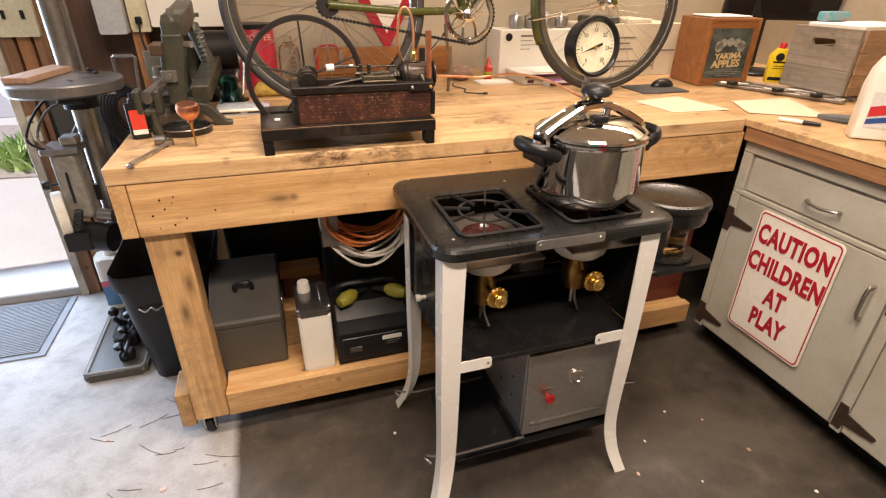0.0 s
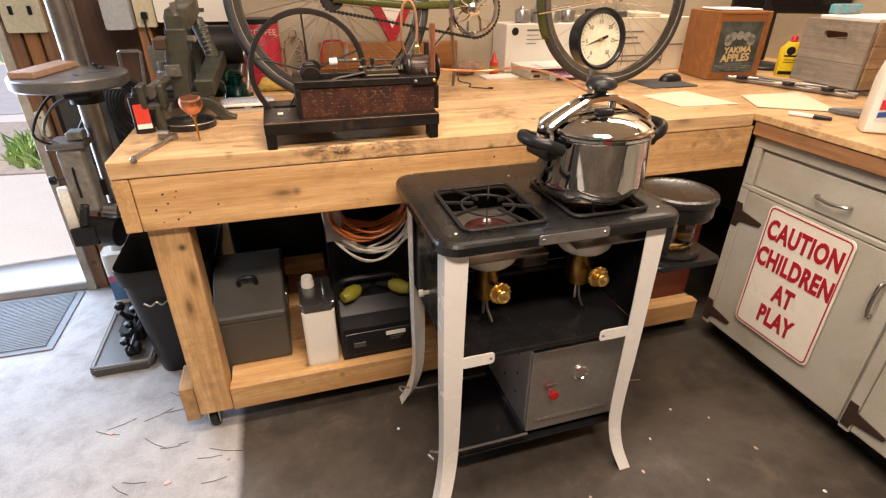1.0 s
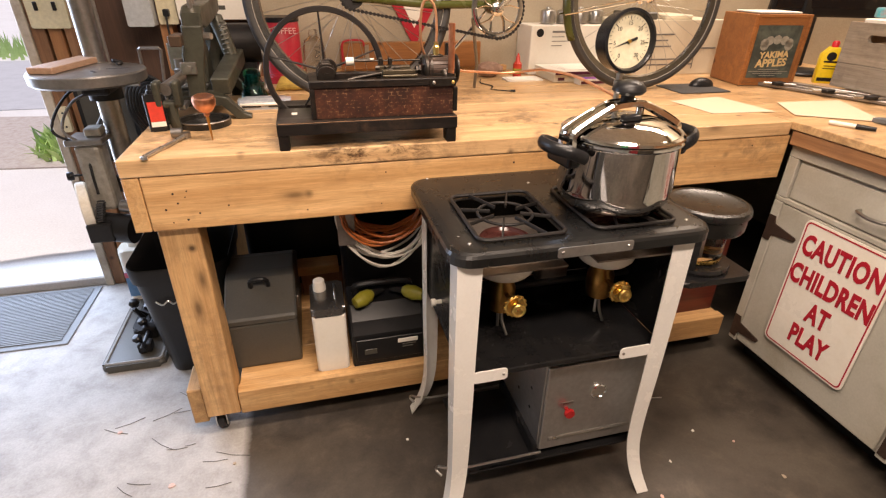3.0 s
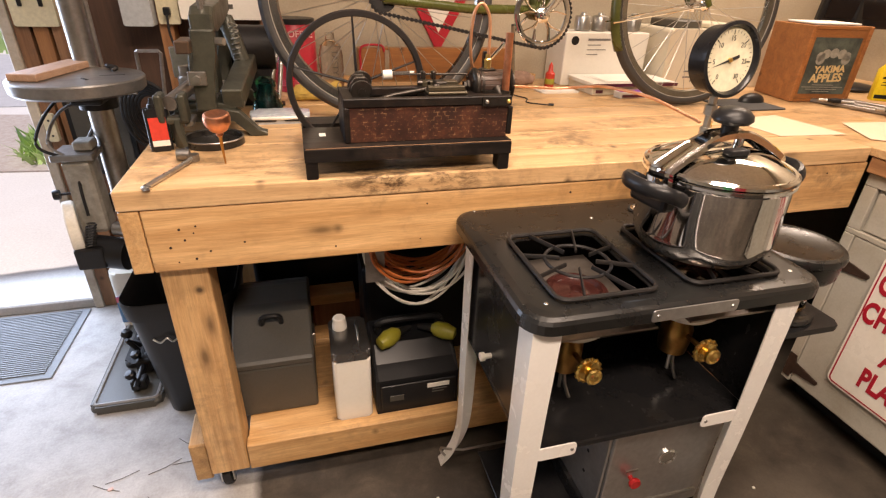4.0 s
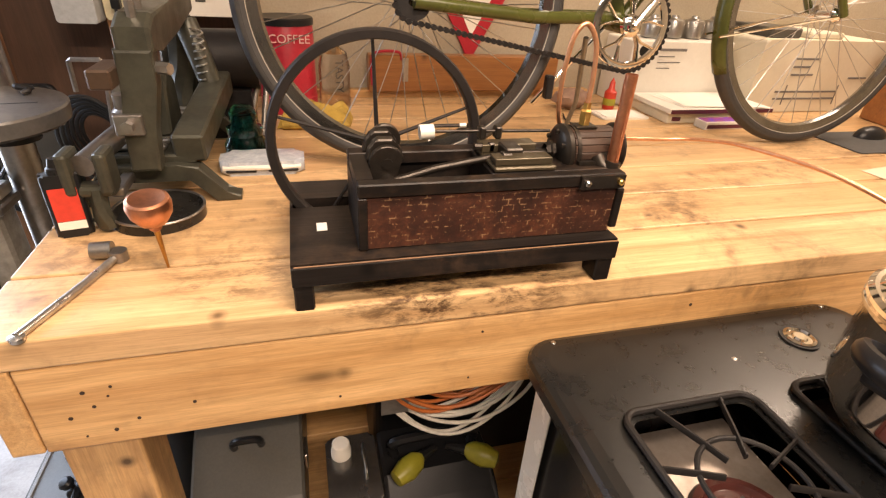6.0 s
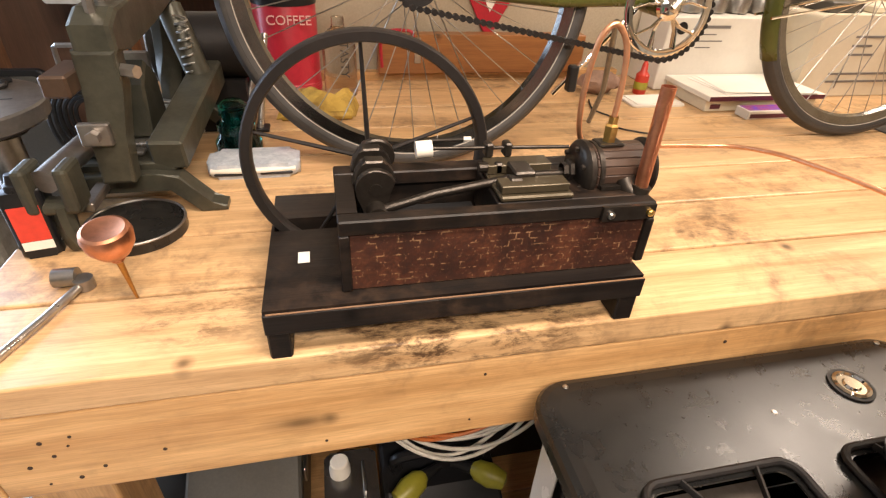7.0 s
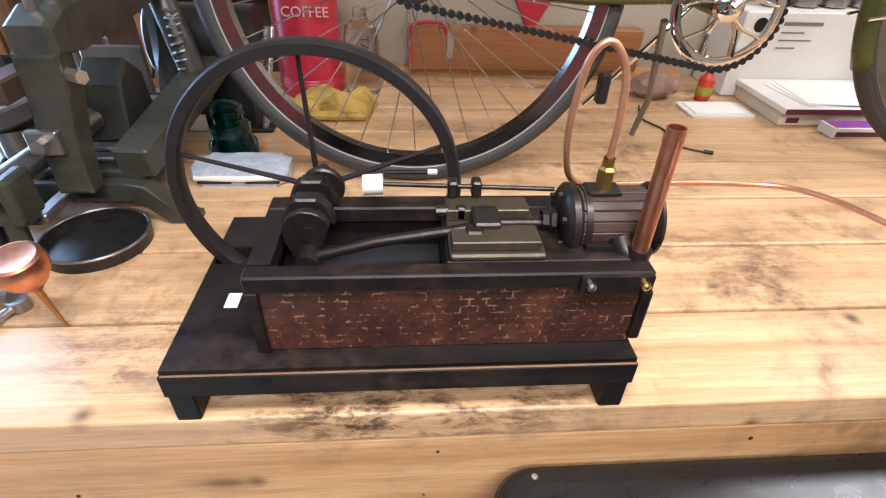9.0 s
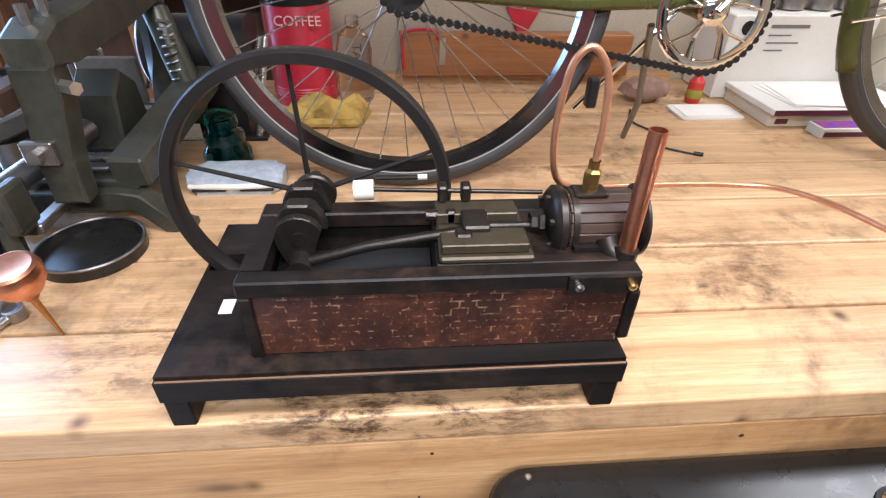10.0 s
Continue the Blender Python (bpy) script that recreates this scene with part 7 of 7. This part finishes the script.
bars = thing("clamp_bars", (2.05, 1.65, 0.93), "long steel bar clamps lying together on the counter", "bar clamp")
for k, (xa, ya, xb, yb_) in enumerate(((1.93, 1.885, 2.10, 1.42), (1.985, 1.90, 2.14, 1.44), (2.05, 1.92, 2.20, 1.45))):
    d = Vector((xb - xa, yb_ - ya, 0))
    mm = Matrix.Translation(((xa + xb) / 2, (ya + yb_) / 2, 0.9375)) @ Matrix.Rotation(math.atan2(d.y, d.x), 4, "Z")
    rot_piece("bar", B((-d.length / 2, d.length / 2, -0.013, 0.013, -0.0065, 0.0065), bevel=0.002), worn_steel, bars, mm)
for x, y in ((1.935, 1.80), (2.00, 1.63), (2.05, 1.50)):
    piece("clamp_head", B((x - 0.02, x + 0.03, y - 0.018, y + 0.018, 0.9445, 0.958), bevel=0.005, seg=2), cast_iron, bars)
    piece("clamp_screw", R((x - 0.04, y + 0.03, 0.951), (x + 0.05, y - 0.04, 0.951), 0.005, seg=10), steel, bars, smooth=True)

tracing_paper = surface("thin_cream_paper", (0.70, 0.575, 0.42), 0.6, dirt=(0.94, 0.9, 0.84), dirt_amount=0.3, relief=0.02, grain=0.2)
for pts4, lab in ((((1.345, 1.668), (1.572, 1.702), (1.596, 1.455), (1.362, 1.470)), "blank white sheet of paper on the bench"), (((1.72, 1.575), (1.985, 1.56), (1.835, 1.262), (1.62, 1.40)), "blank white sheet of paper on the counter")):
    sh = thing("paper_sheet", (pts4[0][0], pts4[0][1], 0.93), lab, "paper", "paper sheets")
    piece("sheet", prism(pts4, "z", 0.9312, 0.9322), tracing_paper, sh)
mk = thing("marker_pen", (1.63, 1.235, 0.93), "white marker pen with a black cap", "pen")
piece("barrel", R((1.63, 1.285, 0.9365), (1.665, 1.225, 0.9365), 0.0065, seg=14), white_plastic, mk, smooth=True)
piece("cap", R((1.665, 1.225, 0.9365), (1.69, 1.182, 0.9365), 0.0078, 0.006, seg=14), black_plastic, mk, smooth=True)
sc = thing("plastic_scraper", (1.86, 1.22, 0.93), "dark grey plastic scraper on the counter", "scraper")
piece("blade", prism([(1.78, 1.27), (1.90, 1.20), (1.88, 1.14), (1.82, 1.17)], "z", 0.9305, 0.950, 0.004), surface("blue_grey_plastic", (0.12, 0.135, 0.15), 0.4), sc)

oil = thing("oil_bottle", (1.72, 1.06, 0.93), "white motor oil bottle with a red and blue label", "bottle")
om = pose(1.715, 1.045, 0.9305, 0, 0, -38)
rot_piece("body", prism([(-0.055, 0.0), (0.055, 0.0), (0.058, 0.008), (0.058, 0.125), (0.045, 0.165), (0.022, 0.215), (-0.010, 0.230), (-0.034, 0.226), (-0.050, 0.195), (-0.058, 0.15), (-0.058, 0.008)], "y", -0.032, 0.032, 0.009, 2), white_plastic, oil, om, smooth=True)
rot_piece("label", B((-0.040, 0.046, -0.0335, -0.0322, 0.035, 0.135)), surface("blue_white_label", (0.62, 0.62, 0.62), 0.4), oil, om)
rot_piece("label_band", prism([(-0.038, 0.066), (0.044, 0.082), (0.044, 0.110), (-0.038, 0.094)], "y", -0.0348, -0.0337), surface("label_red", (0.55, 0.03, 0.04), 0.4), oil, om)
rot_piece("label_band", prism([(-0.038, 0.045), (0.044, 0.058), (0.044, 0.074), (-0.038, 0.060)], "y", -0.0348, -0.0337), surface("label_blue", (0.03, 0.08, 0.30), 0.4), oil, om)
rot_piece("cap", lathe([(0.018, 0.222), (0.018, 0.250), (0, 0.251)], (-0.018, 0, 0), seg=20), white_plastic, oil, om, smooth=True)
chn = thing("clear_pack", (1.70, 0.93, 0.93), "small clear plastic pack on the counter", "pack")
piece("pack", prism(rounded(1.66, 1.76, 0.90, 0.97, 0.01), "z", 0.9305, 0.944, 0.004), clear, chn)

mp = thing("mouse_pad", (1.58, 1.87, 0.93), "thin dark grey mouse pad", "mouse pad")
piece("pad", prism(rounded(1.475, 1.700, 1.775, 1.955, 0.012), "z", 0.9308, 0.9335), surface("pad_cloth", (0.055, 0.055, 0.055), 0.8), mp)
ms = thing("computer_mouse", (1.665, 1.90, 0.934), "black computer mouse on its pad", "mouse")
mb = bmesh.new()
bmesh.ops.create_uvsphere(mb, u_segments=20, v_segments=10, radius=1.0)
for v in mb.verts:
    v.co = Vector((1.655 + 0.055 * v.co.x, 1.90 + 0.03 * v.co.y, 0.934 + 0.032 * max(0.0, v.co.z)))
piece("shell", mb, black_plastic, ms, smooth=True)

st = thing("display_stand", (2.36, 2.1, 0.93), "black monitor on a round foot, seen from below its screen", "monitor")
piece("foot", lathe([(0.0, 0.9305), (0.11, 0.9305), (0.112, 0.940), (0.10, 0.950), (0.03, 0.956), (0, 0.956)], (2.37, 2.12, 0), seg=36), black_plastic, st, smooth=True)
piece("neck", B((2.33, 2.42, 2.15, 2.19, 0.956, 1.30), bevel=0.008, seg=2), black_plastic, st)
mm = pose(2.45, 2.10, 1.34, 8, 0, -22)
rot_piece("screen_back", B((-0.27, 0.27, 0.0, 0.045, -0.17, 0.20), bevel=0.012, seg=2), black_plastic, st, mm)
rot_piece("screen", B((-0.25, 0.25, -0.003, -0.0005, -0.13, 0.18)), surface("dark_screen", (0.01, 0.01, 0.012), 0.12, relief=0.0), st, mm)
pk = thing("coloured_packet", (2.33, 1.98, 1.19), "small blue and red printed packet on the crate papers", "packet")
piece("packet", B((2.24, 2.36, 1.70, 1.75, 1.1985, 1.235), bevel=0.006, seg=2), surface("packet_print", (0.10, 0.42, 0.50), 0.3, dirt=(5.0, 0.3, 0.2), dirt_amount=0.9, big=30), pk)

# ---- unseen lockers, added behind the camera for coloured reflections; the strip lights ----
for x0, x1, mt, lab in (
        (-1.25, -0.55, surface("green_cabinet_paint", (0.05, 0.30, 0.10), 0.4), "unseen green locker added at the rear wall for a green reflection"),
        (-0.15, 0.75, surface("red_cabinet_paint", (0.42, 0.03, 0.03), 0.35), "unseen red chest added at the rear wall for a red reflection")):
    lk = thing("locker", ((x0 + x1) / 2, -2.7, 0.0), lab, "locker")
    piece("body", B((x0, x1, -2.98, -2.40, 0.03, 1.75), bevel=0.01), mt, lk)
    xm = (x0 + x1) / 2
    for a, b in ((x0 + 0.02, xm - 0.003), (xm + 0.003, x1 - 0.02)):
        piece("door", B((a, b, -2.398, -2.385, 0.08, 1.72), bevel=0.004), mt, lk)
    piece("foot", B((x0 + 0.02, x1 - 0.02, -2.95, -2.45, 0.0, 0.029)), black_plastic, lk)
for at, sx, sy in (((0.45, 0.85, 2.50), 1.30, 0.24), ((2.18, 2.02, 2.50), 0.95, 0.30), ((0.30, -0.20, 2.50), 1.2, 0.22)):
    fx = thing("ceiling_light", at, "plain white strip light fixed to the ceiling", "ceiling light", "strip lights")
    piece("housing", B((at[0] - sx / 2 - 0.03, at[0] + sx / 2 + 0.03, at[1] - sy / 2 - 0.03, at[1] + sy / 2 + 0.03, 2.47, 2.598), bevel=0.01), white_plastic, fx)

# ---- outside the door ----
gravel = surface("pale_gravel", (0.42, 0.37, 0.33), 0.9, dirt=(0.7, 0.6, 0.55), dirt_amount=0.7, big=18, fine=60, relief=0.6)
structure("gravel_strip", prism([(-3.2, 4.55), (-1.15, 4.35), (-1.0, 6.0), (-3.4, 6.3)], "z", -0.019, -0.008), gravel, "strip of pale gravel beside the drive")
structure("road", B((-40, 40, 6.6, 10.5, -0.019, -0.012)), surface("pale_asphalt", (0.42, 0.42, 0.43), 0.9, dirt=(0.8, 0.8, 0.8), dirt_amount=0.5), "worn grey road beyond the drive")
leafmat = surface("leaf_green", (0.46, 0.62, 0.22), 0.5, dirt=(0.6, 0.7, 0.5), dirt_amount=0.6, big=30, relief=0.05)
plants = bmesh.new()
rp = random.Random(11)
for k in range(700):
    ox, oy = rp.gauss(-1.84, 0.09), rp.gauss(4.85, 0.13)
    h, lean_a, lean_b = rp.uniform(0.06, 0.22), rp.uniform(-0.14, 0.14), rp.uniform(-0.14, 0.14)
    w = rp.uniform(0.006, 0.016)
    a = rp.uniform(0, 3.14)
    dx, dy = w * math.cos(a), w * math.sin(a)
    v = [plants.verts.new(p) for p in ((ox - dx, oy - dy, -0.015), (ox + dx, oy + dy, -0.015), (ox + dx * 1.4 + lean_a * 0.5, oy + dy * 1.4 + lean_b * 0.5, h * 0.6), (ox - dx * 1.4 + lean_a * 0.5, oy - dy * 1.4 + lean_b * 0.5, h * 0.6), (ox + lean_a, oy + lean_b, h))]
    plants.faces.new((v[0], v[1], v[2], v[3]))
    plants.faces.new((v[3], v[2], v[4]))
tagged(part("grass_clump", plants, leafmat), "clump of bright green leafy weeds in the gravel", "grass", kind="stuff")
far = bmesh.new()
for k in range(1500):
    ox, oy = rp.uniform(-9, 1.5), rp.gauss(11.4, 0.4)
    h = rp.uniform(0.1, 0.35)
    w = 0.03
    v = [far.verts.new(p) for p in ((ox - w, oy, -0.015), (ox + w, oy, -0.015), (ox + rp.uniform(-0.1, 0.1), oy, h))]
    far.faces.new(v)
tagged(part("verge_grass", far, leafmat), "rough green grass verge across the road", "grass", kind="stuff")


# ---- litter on the floor ----
chip_mats = (white_paper, surface("pink_chip", (0.62, 0.42, 0.36), 0.7), surface("tan_chip", (0.40, 0.32, 0.24), 0.8))
rl = random.Random(21)
for k, (x, y, s) in enumerate(((0.277, 1.205, 0.006), (0.95, 0.83, 0.008), (1.35, 0.80, 0.009), (1.20, 1.02, 0.006), (-0.42, 1.20, 0.012), (-0.25, 1.24, 0.008), (1.05, 0.93, 0.006), (1.30, 0.95, 0.005), (0.75, 0.80, 0.006), (1.42, 0.62, 0.007), (-0.62, 1.45, 0.009), (-0.30, 1.10, 0.006), (1.12, 0.75, 0.005), (1.02, 1.20, 0.005))):
    ch_ = thing("floor_chip", (x, y, 0.0), "small pale chip of litter on the floor", "litter", "chips on the floor")
    n = rl.randint(5, 7)
    ring_ = [(x + s * rl.uniform(0.5, 1.0) * math.cos(2 * math.pi * i / n), y + s * rl.uniform(0.5, 1.0) * math.sin(2 * math.pi * i / n)) for i in range(n)]
    piece("chip", prism(ring_, "z", 0.0005, 0.003), chip_mats[k % 3], ch_)
scr = surface("scuff_black", (0.09, 0.085, 0.08), 0.8)
for k in range(16):
    x, y, a, L = rl.uniform(-0.75, -0.3), rl.uniform(1.12, 1.62), rl.uniform(-0.9, 0.5), rl.uniform(0.03, 0.11)
    tw = thing("twig", (x, y, 0.0), "thin dark straw lying on the bare concrete", "litter", "straws on the floor")
    piece("straw", tube([(x, y, 0.0014), (x + 0.5 * L * math.cos(a), y + 0.5 * L * math.sin(a), 0.0016), (x + L * math.cos(a + 0.1), y + L * math.sin(a + 0.1), 0.0014)], 0.0009, 5), scr, tw)
nail = thing("loose_screw", (1.16, 1.18, 0.0), "bright screw dropped on the dark floor", "screw")
piece("shank", R((1.14, 1.185, 0.003), (1.19, 1.175, 0.003), 0.0022, seg=8), steel, nail)
